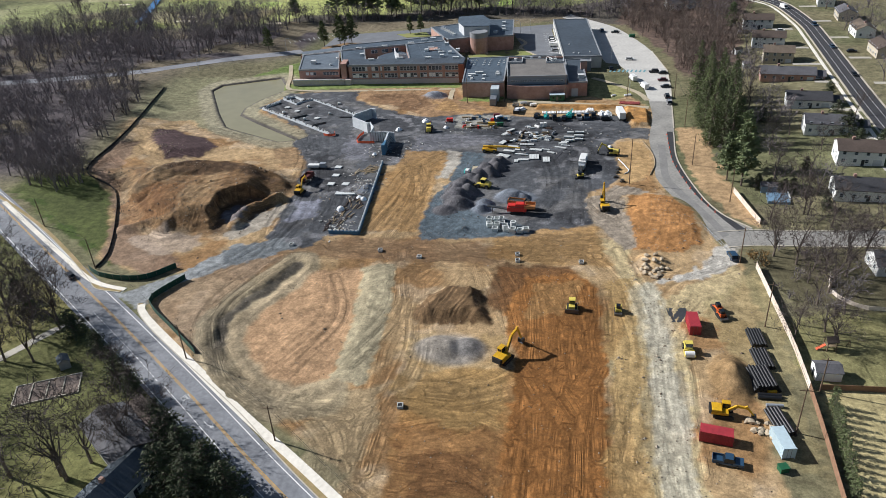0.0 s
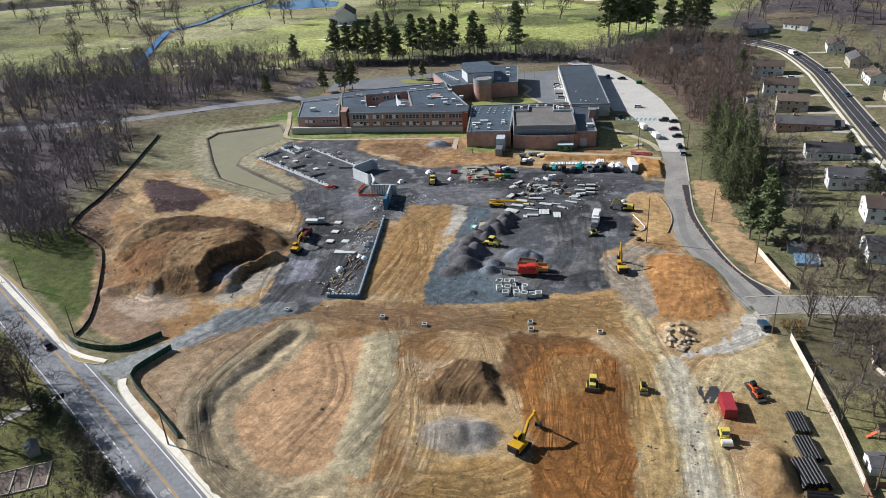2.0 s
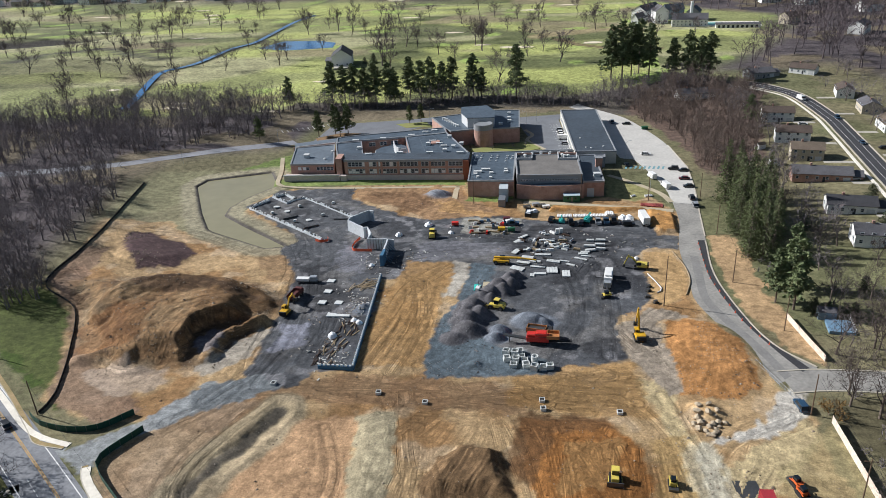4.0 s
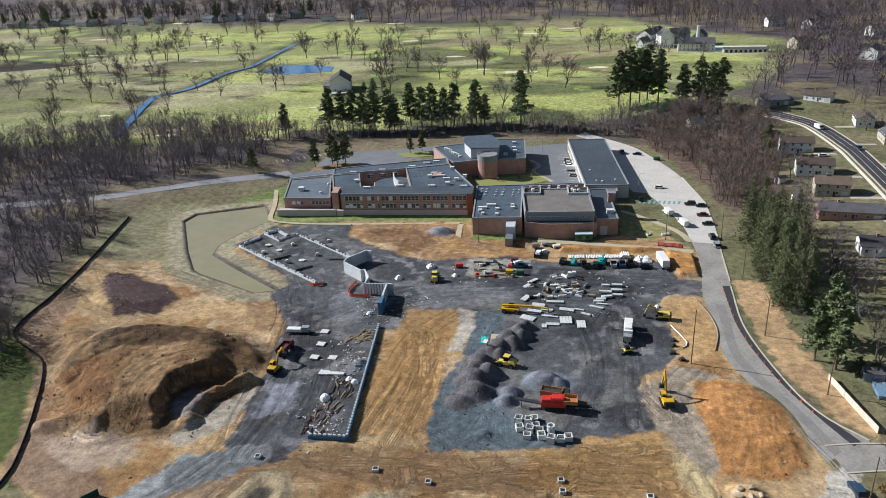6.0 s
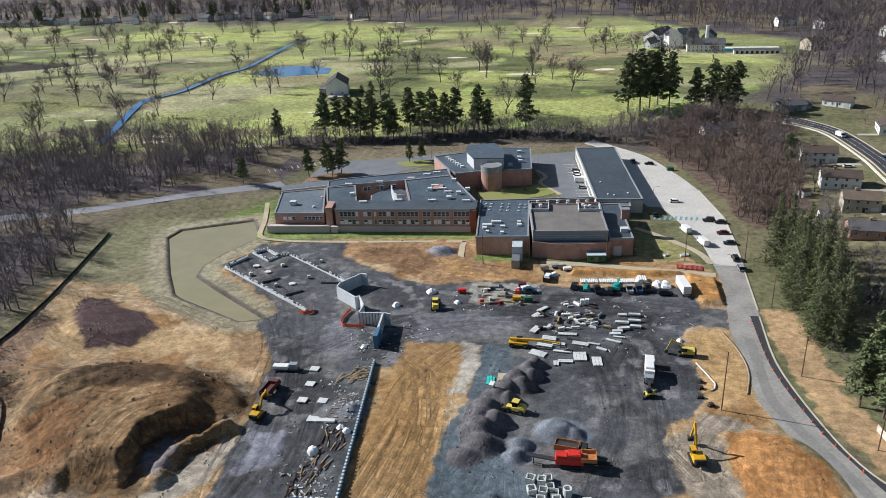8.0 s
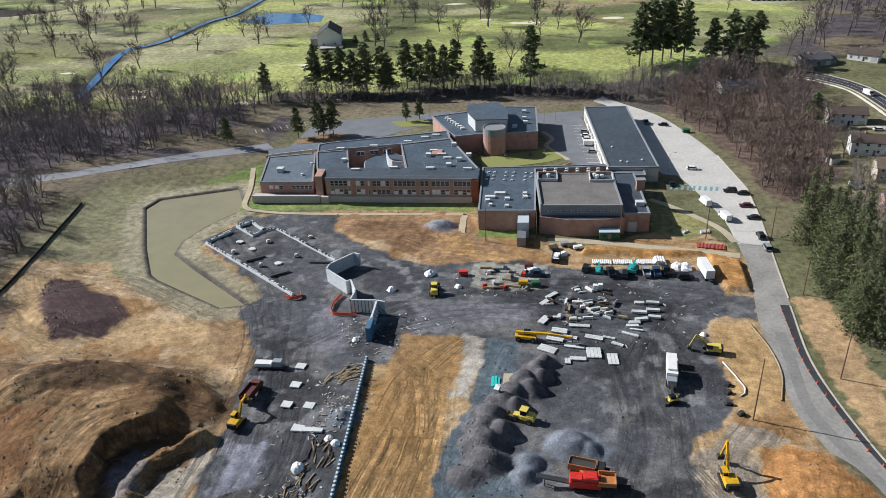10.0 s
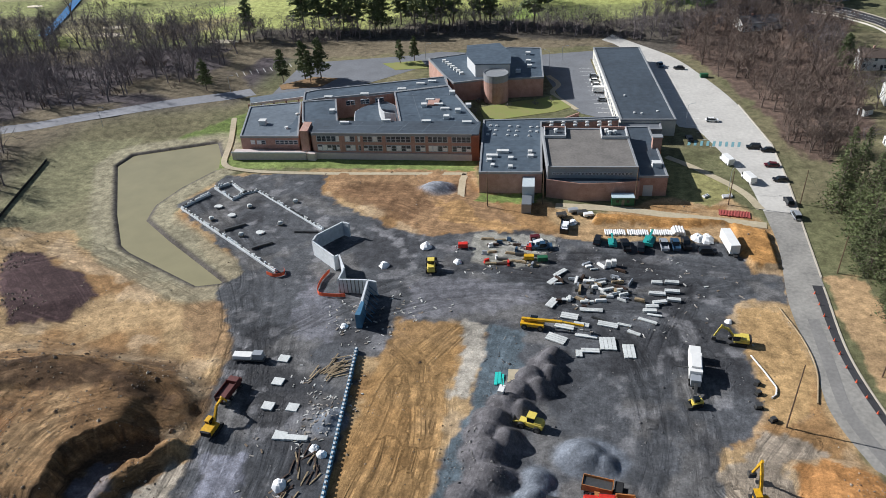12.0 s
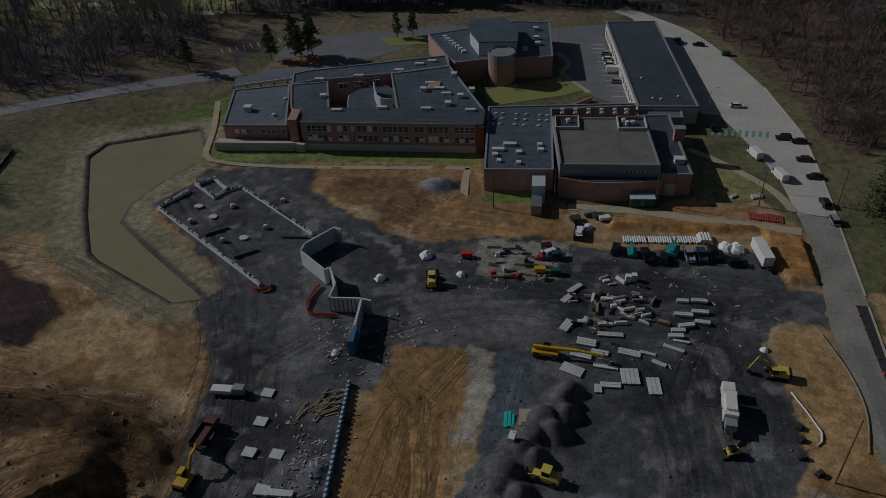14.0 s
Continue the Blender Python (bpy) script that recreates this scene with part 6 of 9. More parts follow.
def roller(x, y, rot):
    top = thing("road_roller", place(x, y, rot), "pale yellow vibratory roller with a white drum", "roller", "site machines")
    part("drum", Shape().tube((1.6, -1.05, 0.75), (1.6, 1.05, 0.75), 0.75, sides=20), M_WHITE, top)
    part("drum_frame", Shape().box(0.3, -1.2, 0.6, 2.5, -1.08, 0.95).box(0.3, 1.08, 0.6, 2.5, 1.2, 0.95).box(0.2, -1.2, 0.6, 0.5, 1.2, 1.1), M_PALEYELLOW, top)
    soften(part("body", Shape().box(-2.4, -0.9, 0.8, 0.2, 0.9, 1.6), M_PALEYELLOW, top), 0.08)
    cab = part("cab", Shape().box(-0.9, -0.7, 1.6, 0.2, 0.7, 2.6), M_DARKGLASS, top)
    part("cab_roof", Shape().box(-1.0, -0.8, 2.6, 0.3, 0.8, 2.72), M_PALEYELLOW, cab)
    for s in (-0.85, 0.85):
        wheel(top, -1.5, s, 0.7, 0.5)


def wheel_loader(x, y, rot, mat=None, label="yellow wheel loader at a stone heap"):
    mat = mat or M_YELLOW
    top = thing("wheel_loader", place(x, y, rot, -0.3), label, "loader", "site machines")
    soften(part("body", Shape().box(-3.0, -1.0, 0.9, 0.0, 1.0, 2.0).box(-2.8, -0.9, 2.0, -1.2, 0.9, 2.4), mat, top), 0.1)
    part("front_frame", Shape().box(0.0, -0.7, 0.8, 1.9, 0.7, 1.6), mat, top)
    cab = part("cab", Shape().box(-1.2, -0.8, 2.0, 0.2, 0.8, 3.3), M_DARKGLASS, top)
    part("cab_roof", Shape().box(-1.35, -0.9, 3.3, 0.35, 0.9, 3.45), mat, cab)
    for sx in (-2.0, 1.2):
        for sy in (-1.1, 1.1):
            wheel(top, sx, sy, 0.8, 0.55)
    for s in (-0.6, 0.6):
        part("lift_arm", beam(Shape(), (0.6, 1.6), (3.4, 0.8), 0.3, 0.25, 0.15), mat, top).location = (0, s, 0)
    part("bucket", Shape().prism([(3.2, -1.5), (4.4, -1.5), (4.4, 1.5), (3.2, 1.5)], 0.15, 0.3).prism([(3.2, -1.5), (3.4, -1.5), (3.4, 1.5), (3.2, 1.5)], 0.3, 1.4), M_STEEL, top)


def tipper(x, y, rot, bodymat, cabmat, label, open_load=None, L=8.5):
    top = thing("dump_truck", place(x, y, rot), label, "truck", "site machines")
    part("chassis", Shape().box(-L / 2, -0.5, 0.7, L / 2, 0.5, 1.1), M_BLACK, top)
    sh, W, h0, h1 = Shape(), 1.25, 1.2, 2.7
    a, b = -L / 2, L / 2 - 2.6
    sh.box(a, -W, h0, b, W, h0 + 0.12).box(a, -W, h0, b, -W + 0.1, h1).box(a, W - 0.1, h0, b, W, h1).box(b - 0.1, -W, h0, b, W, h1 + 0.3).box(a, -W, h0, a + 0.1, W, h1 - 0.2)
    for k in range(5):
        u = a + 0.5 + k * (b - a - 1) / 4
        sh.box(u, -W - 0.07, h0, u + 0.12, -W, h1).box(u, W, h0, u + 0.12, W + 0.07, h1)
    part("tipping_body", sh, bodymat, top)
    soften(part("cab", Shape().box(L / 2 - 2.4, -1.2, 0.9, L / 2 - 0.9, 1.2, 2.7).box(L / 2 - 0.9, -0.9, 0.8, L / 2, 0.9, 1.7), cabmat, top), 0.1)
    part("windscreen", Shape().box(L / 2 - 0.92, -1.0, 1.75, L / 2 - 0.86, 1.0, 2.5), M_DARKGLASS, top)
    if open_load is not None:
        part("load", Shape().prism([(a + 0.2, -W + 0.15), (b - 0.2, -W + 0.15), (b - 0.2, W - 0.15), (a + 0.2, W - 0.15)], h0 + 0.12, h1 - 0.5), open_load, top)
    for sx in (-L / 2 + 1.0, -L / 2 + 2.3, L / 2 - 1.4):
        for sy in (-1.05, 1.05):
            wheel(top, sx, sy, 0.52, 0.35)


excavator(30.2, 47.0, 64, 1.05, (3.2, 4.8, 5.6, 4.0, 7.2, 1.4), "large yellow tracked excavator with a raised boom on red-brown earth")
excavator(52.4, 125.6, 98, 1.0, (2.6, 5.6, 3.6, 6.0, 5.6, 2.0), "yellow tracked excavator on a rubble bank")
excavator(-50.8, 128.5, 84, 0.9, (3.0, 4.6, 5.4, 3.6, 6.6, 2.6), "yellow tracked excavator behind a tipper truck")
excavator(54.8, 169.2, 176, 0.9, (2.6, 4.0, 4.4, 3.4, 5.6, 1.4), "yellow and grey tracked excavator on dark stone", M_PALEYELLOW)
excavator(76.6, 35.0, -4, 0.95, (2.6, 3.0, 4.6, 1.6, 6.2, 0.9), "small yellow excavator beside demolition rubble")
dozer(44.7, 69.6, -90)
skid_steer(56.1, 69.6, -90, M_PALEYELLOW, "pale yellow compact track loader on bare earth")
skid_steer(44.0, 148.6, 200, M_PALEYELLOW, "small yellow compactor on dark stone")
skid_steer(80.5, 70.0, -70, M_ORANGE, "orange compact track loader by the lane")
skid_steer(80.0, 72.5, 110, M_ORANGE, "orange and white compact loader by the lane")
roller(71.6, 55.0, -85)
wheel_loader(11.5, 138.6, 165, M_PALEYELLOW)
wheel_loader(-18.3, 190, 100, M_PALEYELLOW, "yellow front loader by stacked formwork")
tipper(-51.6, 138.6, 84, M_DKRED, M_DKRED, "maroon tipper truck with an empty body", M_DKRED, 7.4)
tipper(26.0, 124.2, -8, M_RUSTORANGE, M_BLACK, "tan articulated dumper beside the screening plant", M_STEEL, 8.0)

# the red screening plant
plant = thing("screening_plant", place(25.5, 120.3, 2), "red mobile screening plant with folding conveyors", "screening plant", "site machines")
tracks(plant, 4.6, 2.6, 0.6, 0.9)
soften(part("body", Shape().box(-3.2, -1.3, 0.9, 2.8, 1.3, 2.4), M_RED, plant), 0.08)
part("hopper", Shape().prism([(2.4, -1.5), (5.4, -1.5), (5.4, 1.5), (2.4, 1.5)], 2.2, 2.35).prism([(2.2, -1.7), (5.6, -1.7), (5.4, -1.5), (2.4, -1.5)], 2.2, 3.2).prism([(2.4, 1.5), (5.4, 1.5), (5.6, 1.7), (2.2, 1.7)], 2.2, 3.2)
     .prism([(5.4, -1.5), (5.6, -1.7), (5.6, 1.7), (5.4, 1.5)], 2.2, 3.0), M_RUSTORANGE, plant, "tan feed hopper")
part("screen_box", Shape().box(-0.6, -1.1, 2.4, 2.2, 1.1, 3.4).box(-0.4, -0.9, 3.4, 2.0, 0.9, 3.5), M_RED, plant)
for sy in (-1.25, 1.2):
    part("catwalk", Shape().box(-3.0, sy, 2.45, 2.2, sy + 0.05, 2.5).box(-3.0, sy, 3.3, 2.2, sy + 0.05, 3.36), M_STEEL, plant)
part("engine_cover", Shape().box(-3.0, -1.0, 2.4, -0.8, 1.0, 3.0), M_RED, plant)
part("conveyor", beam(Shape(), (-2.5, 1.2), (-9.5, 2.3), 0.35, 0.3, 1.1), M_STEEL, plant)
part("conveyor", beam(Shape(), (2.0, 0.9), (9.0, 1.0), 0.35, 0.3, 1.0), M_BLACK, plant)
part("side_conveyor", Shape().box(-1.2, 1.3, 1.6, -0.3, 5.2, 1.85), M_RUSTORANGE, plant)
part("conveyor_leg", Shape().box(-8.0, -0.4, 0, -7.8, -0.25, 2.0).box(-8.0, 0.25, 0, -7.8, 0.4, 2.0), M_STEEL, plant)

# telescopic handler with its boom low over the planks
tele = thing("telescopic_handler", place(10.0, 169.0, -4), "yellow telescopic handler with its boom out over precast planks", "telehandler", "site machines")
soften(part("body", Shape().box(-3.0, -1.1, 0.8, 2.4, 1.1, 1.6), M_YELLOW, tele), 0.08)
part("cab", Shape().box(-0.8, 0.2, 1.6, 0.8, 1.1, 2.7), M_DARKGLASS, tele)
part("boom", beam(Shape(), (-2.8, 2.2), (6.5, 2.6), 0.6, 0.5, 0.6), M_YELLOW, tele)
part("inner_boom", beam(Shape(), (6.0, 2.6), (11.5, 2.2), 0.4, 0.35, 0.45), M_YELLOW, tele)
part("fork", Shape().box(11.4, -0.8, 1.2, 11.6, 0.8, 2.4).box(11.5, -0.7, 1.2, 12.8, -0.5, 1.3).box(11.5, 0.5, 1.2, 12.8, 0.7, 1.3), M_STEEL, tele)
for sx in (-2.0, 1.7):
    for sy in (-1.1, 1.1):
        wheel(tele, sx, sy, 0.7, 0.45)

# tall white pump truck
pump = thing("concrete_truck", place(44.6, 158.5, 86), "tall white concrete batching truck on dark stone", "truck", "site machines")
part("chassis", Shape().box(-6, -0.6, 0.7, 5.5, 0.6, 1.1), M_BLACK, pump)
soften(part("cab", Shape().box(3.2, -1.2, 0.9, 5.4, 1.2, 2.9), M_WHITE, pump), 0.1)
part("bin", Shape().box(-3.5, -1.25, 1.2, 2.6, 1.25, 3.4).box(-2.5, -1.0, 3.4, 1.8, 1.0, 3.9), M_WHITE, pump)
part("hopper", Shape().box(-5.5, -1.0, 1.1, -3.5, 1.0, 2.7), M_SILVER, pump)
part("chute", beam(Shape(), (-5.4, 2.0), (-7.6, 1.0), 0.5, 0.4, 0.6), M_STEEL, pump)
part("side_bar", Shape().box(-1.2, 1.25, 2.1, -1.0, 4.4, 2.3), M_STEEL, pump)
for sx in (-4.0, -2.6, 4.0):
    for sy in (-1.05, 1.05):
        wheel(pump, sx, sy, 0.52, 0.35)

# vehicles
for x, y, rot, p, kind, label in (
        (24.3, 207.5, 80, M_CARBLACK, "suv", "black car parked on dark stone"), (31.6, 205.6, 100, M_CARBLACK, "pickup", "black pickup parked on dark stone"),
        (35.6, 205.0, 85, M_CARBLACK, "suv", "dark car parked beside a lift"), (41.6, 207.0, 95, M_SILVER, "pickup", "silver pickup parked on dark stone"),
        (44.6, 207.4, 95, M_CARBLUE, "pickup", "dark blue pickup with a tool rack"), (47.4, 208.4, 95, M_CARBLACK, "pickup", "black pickup parked by a bank"),
        (52.6, 205.2, 5, M_CARBLACK, "suv", "black estate car beside a trailer"), (9.6, 202.6, 10, M_CARBLUE, "pickup", "blue pickup among stacked materials"),
        (75.8, 21.8, -8, M_CARBLUE, "pickup", "dark teal pickup with a cap on earth"), (87.0, 99.0, 100, M_CARBLUE, "suv", "blue grey car at the lane end"),
        (21.9, 335.5, 5, M_SILVER, "car", "silver car parked behind the school"), (22.5, 329.9, 5, M_WHITE, "car", "white car parked behind the school"),
        (23.2, 325.1, 5, M_WHITE, "car", "white car parked behind the school"), (24.4, 318.4, 5, M_WHITE, "van", "white van parked behind the school"), (25.6, 309.4, 5, M_SILVER, "car", "grey car parked behind the school"),
        (63.8, 292.5, 0, M_WHITE, "car", "white car in the car park"), (74.5, 271.0, 180, M_CARBLACK, "suv", "black car standing in the car park"), (78.6, 269.0, 180, M_CARBLACK, "car", "black car in a kerbside queue"),
        (77.8, 258.0, 180, M_CARRED, "car", "maroon car in a kerbside queue"), (78.6, 248.2, 182, M_CARBLACK, "car", "black car in a kerbside queue"), (78.2, 234.5, 95, M_CARBLACK, "suv", "dark car parked by the kerb"),
        (78.6, 226.6, 95, M_SILVER, "suv", "silver car parked by the kerb"), (64.5, 259.5, 110, M_WHITE, "van", "white van by the car park kerb"), (69.3, 247.5, 110, M_WHITE, "van", "white van by the school drive"),
        (54.5, 276.0, 100, M_CARBLACK, "car", "dark car beside the crossing"), (49.5, 350, 100, M_CARBLUE, "pickup", "dark pickup by the workshop wall"), (57, 347, 170, M_CARBLACK, "car", "black car at the car park end"),
        (-98.5, 68.3, 145, M_CARBLACK, "car", "black car driving on the road"), (-5.5, -4.5, -35, M_CARBLUE, "car", "pale blue car on the road"),
        (153.5, 386, -70, M_WHITE, "van", "white van on the residential street"), (161.2, 345, -88, M_CARBLUE, "suv", "blue car parked on the street"), (159.5, 300, -90, M_CARBLUE, "car", "blue car parked on the street"),
        (157.5, 255, -92, M_CARBLACK, "car", "dark car parked on the street"), (142, 333, 0, M_WHITE, "car", "white car on a house drive"), (141.5, 250, 0, M_SILVER, "car", "grey car on a house drive"), (166, 292, 0, M_CARBLACK, "car", "dark car on a house drive")):
    car(x, y, rot, p, kind, label)

green_truck = thing("skip_loader", place(66, 338, 10), "small dark green skip in the car park", "skip")
part("bin", Shape().box(-1.5, -0.9, 0.2, 1.5, 0.9, 1.5), M_GREEN, green_truck)
part("lid", Shape().box(-1.55, -0.95, 1.5, 1.55, 0.95, 1.6), M_GREEN, green_truck)
trailer = thing("semi_trailer", place(58.2, 208.6, 100), "white box semi-trailer parked against an earth bank", "trailer")
soften(part("box", Shape().box(-4.6, -1.25, 1.0, 4.0, 1.25, 3.6), M_WHITE, trailer), 0.05)
part("panel_marking", Shape().box(-3.5, -1.28, 2.2, -0.5, -1.252, 3.0), M_REDPIPE, trailer)
for sx in (-3.6, -2.4):
    for sy in (-1.0, 1.0):
        wheel(trailer, sx, sy, 0.5, 0.4)
part("landing_leg", Shape().box(3.4, -0.8, 0, 3.6, -0.6, 1.1).box(3.4, 0.6, 0, 3.6, 0.8, 1.1), M_STEEL, trailer)
part("chassis", Shape().box(-6, -0.5, 0.8, 6, 0.5, 1.1), M_BLACK, trailer)
lift = thing("boom_lift", place(28.2, 206.6, 95), "teal boom lift parked by vehicles", "lift", "site machines")
part("chassis", Shape().box(-1.6, -1.1, 0.4, 1.6, 1.1, 1.1), M_TEAL, lift)
part("boom", beam(Shape(), (-1.5, 1.5), (3.0, 1.8), 0.4, 0.3, 0.4), M_TEAL, lift)
for sx in (-1.1, 1.1):
    for sy in (-1.0, 1.0):
        wheel(lift, sx, sy, 0.45, 0.3)
lift2 = copy_thing(lift, place(37.8, 208, 75) @ Matrix.Scale(1.25, 4))
lift2["label"] = "larger teal boom lift parked by pipes"


def container(x, y, rot, mat, label, L=6.06, W=2.44, H=2.59):
    top = thing("shipping_container", place(x, y, rot), label, "container", "containers")
    n, low, high = int(L / 0.28), [], []
    for k in range(n):
        u, w = -L / 2 + 0.1 + k * (L - 0.2) / n, (L - 0.2) / n
        for f, d in ((0.0, 0.0), (0.12, 0.04), (0.5, 0.04), (0.62, 0.0)):
            low.append((u + f * w, -W / 2 - d))
            high.append((u + f * w, W / 2 + d))
    skin = [(-L / 2, -W / 2)] + low + [(L / 2, -W / 2), (L / 2, W / 2)] + high[::-1] + [(-L / 2, W / 2)]
    sh = Shape().prism(skin, 0.12, H)
    part("shell", sh, mat, top)
    for sx in (-L / 2, L / 2):
        for sy in (-W / 2, W / 2):
            part("corner_post", Shape().box(sx - 0.08, sy - 0.08, 0, sx + 0.08, sy + 0.08, H + 0.03), mat, top)
    for s in (-1, 1):
        d = part("door", Shape().box(L / 2, s * 0.6 - 0.56, 0.2, L / 2 + 0.06, s * 0.6 + 0.56, H - 0.1), mat, top)
        part("locking_bar", Shape().tube((L / 2 + 0.09, s * 0.35, 0.25), (L / 2 + 0.09, s * 0.35, H - 0.15), 0.03, sides=6), M_STEEL, d)


container(73.5, 65.0, -86, M_CONTRED, "dull red shipping container on bare ground")
container(74.4, 27.8, 172, M_CONTRED, "dull red shipping container on earth beside a pickup")
container(86.4, 27.5, -78, M_CONTBLUE, "pale blue storage container beside pipes", 6.0, 2.4, 2.6)
office = thing("site_office", place(31.2, 229.0, 6), "green site office cabin with a pale roof", "cabin")
part("cabin", Shape().box(-3.2, -1.4, 0.3, 3.2, 1.4, 2.8), M_GREEN, office)
part("cabin_roof", Shape().box(-3.3, -1.5, 2.8, 3.3, 1.5, 3.0), M_CONTBLUE, office)
for u in (-1.6, 1.4):
    part("window", Shape().box(u - 0.4, -1.45, 1.3, u + 0.4, -1.4, 2.1), M_DARKGLASS, office)
part("door", Shape().box(-0.4, -1.45, 0.35, 0.4, -1.4, 2.3), M_STEEL, office)
bin2 = thing("waste_bin", place(85.5, 21.4, 20), "dark green covered bin on earth", "bin")
part("bin", Shape().box(-0.8, -0.7, 0, 0.8, 0.7, 1.1), M_GREEN, bin2)
part("lid", Shape().prism([(-0.9, -0.8), (0.9, -0.8), (0.9, 0.8), (-0.9, 0.8)], 1.1, 1.2), M_GREEN, bin2)

# ---- new building: footings and basement walls ----
def strip_wall(name, pts, w, h, mat, label, category, caps=None, z=0.0):
    c = np.array(pts, float)
    a, b = offset(c, w / 2), offset(c, -w / 2)
    poly = [tuple(p) for p in a] + [tuple(p) for p in b[::-1]]
    top = thing(name, pose(0, 0, 0), label, category)
    part("wall", Shape().prism(poly, z - 0.2, z + h), mat, top)
    return top


def footing(pts, label="concrete block footing with blocks stacked along it", seed=1):
    top = strip_wall("footing", pts, 0.9, 0.45, M_FRESH, label, "footing")
    rng = random.Random(seed)
    for (ax, ay), (bx, by) in zip(pts, pts[1:]):
        n = int(math.hypot(bx - ax, by - ay) / 0.9)
        rot = math.degrees(math.atan2(by - ay, bx - ax))
        for k in range(n):
            u = (k + 0.5) / n
            s = rng.choice((0.35, 0.5, 0.7))
            ob = part("block", BLOCKS[rng.randrange(3)], None, top)
            ob.matrix_world = pose(ax + (bx - ax) * u, ay + (by - ay) * u, 0.45, 0, 0, rot + rng.uniform(-8, 8)) @ Matrix.Diagonal((1, 1, s / 0.5, 1))
    return top


BLOCKS = [Shape().box(-0.3, -0.2, 0, 0.3, 0.2, 0.5).mesh("block", m) for m in (M_PRECAST, M_STEEL, M_FRESH)]
footing([(-101.1, 212.4), (-58.9, 183.2)], seed=2)
footing([(-53.2, 205.1), (-81.5, 225.4), (-85.1, 223.5)], seed=3)
footing([(-101.1, 212.8), (-96.4, 222)], seed=4)
footing([(-96.4, 226), (-92.1, 229.4), (-85.1, 223.5)], seed=5)
footing([(-96.4, 226), (-87.2, 219.3), (-85.1, 223.5)], seed=6)
for a, b in (((-82, 201.5), (-77, 205.5)), ((-70, 193), (-65.2, 196.8)), ((-61, 203), (-54, 203.6))):
    strip_wall("footing", [a, b], 0.6, 0.5, M_STEEL, "dark steel form on the stone base", "footing")
for k, (x, y) in enumerate(((-90, 214.6), (-83.5, 210), (-70.9, 201.5), (-44.2, 150.6), (-42.8, 143.4), (-42.2, 136.2), (-36.9, 136.5), (-36.6, 128.8))):
    w = 1.25 if k > 2 else 1.3
    r = random.Random(k)
    top = tagged(part("foundation_pad", Shape().prism([(x + w * math.cos(q) * r.uniform(0.8, 1.1), y + w * 0.8 * math.sin(q) * r.uniform(0.8, 1.1)) for q in [j * math.pi / 5 + 0.3 for j in range(10)]] if k < 3 else
                 [(x - w, y - w * 0.8), (x + w * 0.9, y - w * 0.9), (x + w, y + w * 0.8), (x - w * 0.95, y + w * 0.9)], 0.0, 0.32), M_PRECAST), "pale concrete foundation pad in dark stone", "foundation pad", "foundation pads")
for x, y in ((-80, 215.3), (-88.6, 207), (-75.8, 199.3), (-66.7, 206.5), (-66.8, 219.7)):
    top = thing("block_pallet", pose(x, y, 0.1, 0, 0, x * 7 % 60), "pallet of pale concrete blocks", "pallet", "block pallets")
    part("pallet", Shape().box(-0.7, -0.6, 0, 0.7, 0.6, 0.15), M_WOOD, top)
    part("blocks", Shape().box(-0.65, -0.5, 0.15, 0.65, 0.5, 0.75).box(-0.5, -0.4, 0.75, 0.3, 0.4, 1.0), M_PRECAST, top)

bw = thing("basement_wall", pose(0, 0, 0), "freshly cast pale concrete basement wall with steps", "wall")
WALL = [(-46.1, 203.2), (-51.3, 195.5), (-51.4, 192.4), (-43.3, 186.0), (-42.3, 187.2), (-39.2, 181.5), (-39.2, 176.6), (-31.8, 177.3)]
for (a, b), h in zip(zip(WALL, WALL[1:]), (4.4, 4.4, 4.4, 4.2, 4.2, 4.0, 4.0)):
    d = Vector((b[0] - a[0], b[1] - a[1])).normalized() * 0.2
    n = Vector((-d.y, d.x))
    part("wall_panel", Shape().prism([(a[0] - d.x - n.x, a[1] - d.y - n.y), (b[0] + d.x - n.x, b[1] + d.y - n.y), (b[0] + d.x + n.x, b[1] + d.y + n.y), (a[0] - d.x + n.x, a[1] - d.y + n.y)], -0.2, h), M_FRESH, bw)
part("wall_panel", Shape().prism([(-46.3, 203.4), (-44.0, 202.6), (-44.2, 202.1), (-46.2, 202.8)], -0.2, 4.4), M_FRESH, bw)
part("wall_panel", Shape().prism([(-32.0, 177.5), (-29.4, 177.0), (-29.4, 176.6), (-31.9, 177.0)], -0.2, 4.0), M_FRESH, bw)
part("wall_panel", Shape().prism([(-32.0, 177.0), (-31.5, 177.0), (-30.2, 165), (-30.8, 164.9)], -0.2, 3.9), M_FRESH, bw)
part("form_panel", Shape().prism([(-30.95, 168.5), (-30.15, 168.5), (-29.7, 163.4), (-31.0, 163.3)], -0.1, 4.0), M_WETBLUE, bw, "blue wall formwork")
for k in range(7):
    x = -39 + k
    part("form_rib", Shape().box(x, 176.3, 0, x + 0.1, 176.75, 4.0), M_STEEL, bw)
    part("wall_brace", beam(Shape(), (0, 3.2), (2.6, 0.1), 0.12, 0.12, 0.12), M_WETBLUE, bw).matrix_world = pose(-31.2 + 0.11 * k, 176 - 1.7 * k, 0, 0, 0, 0)
tr = thing("orange_barrier", pose(0, 0, 0), "orange mesh barrier round a trench", "barrier")
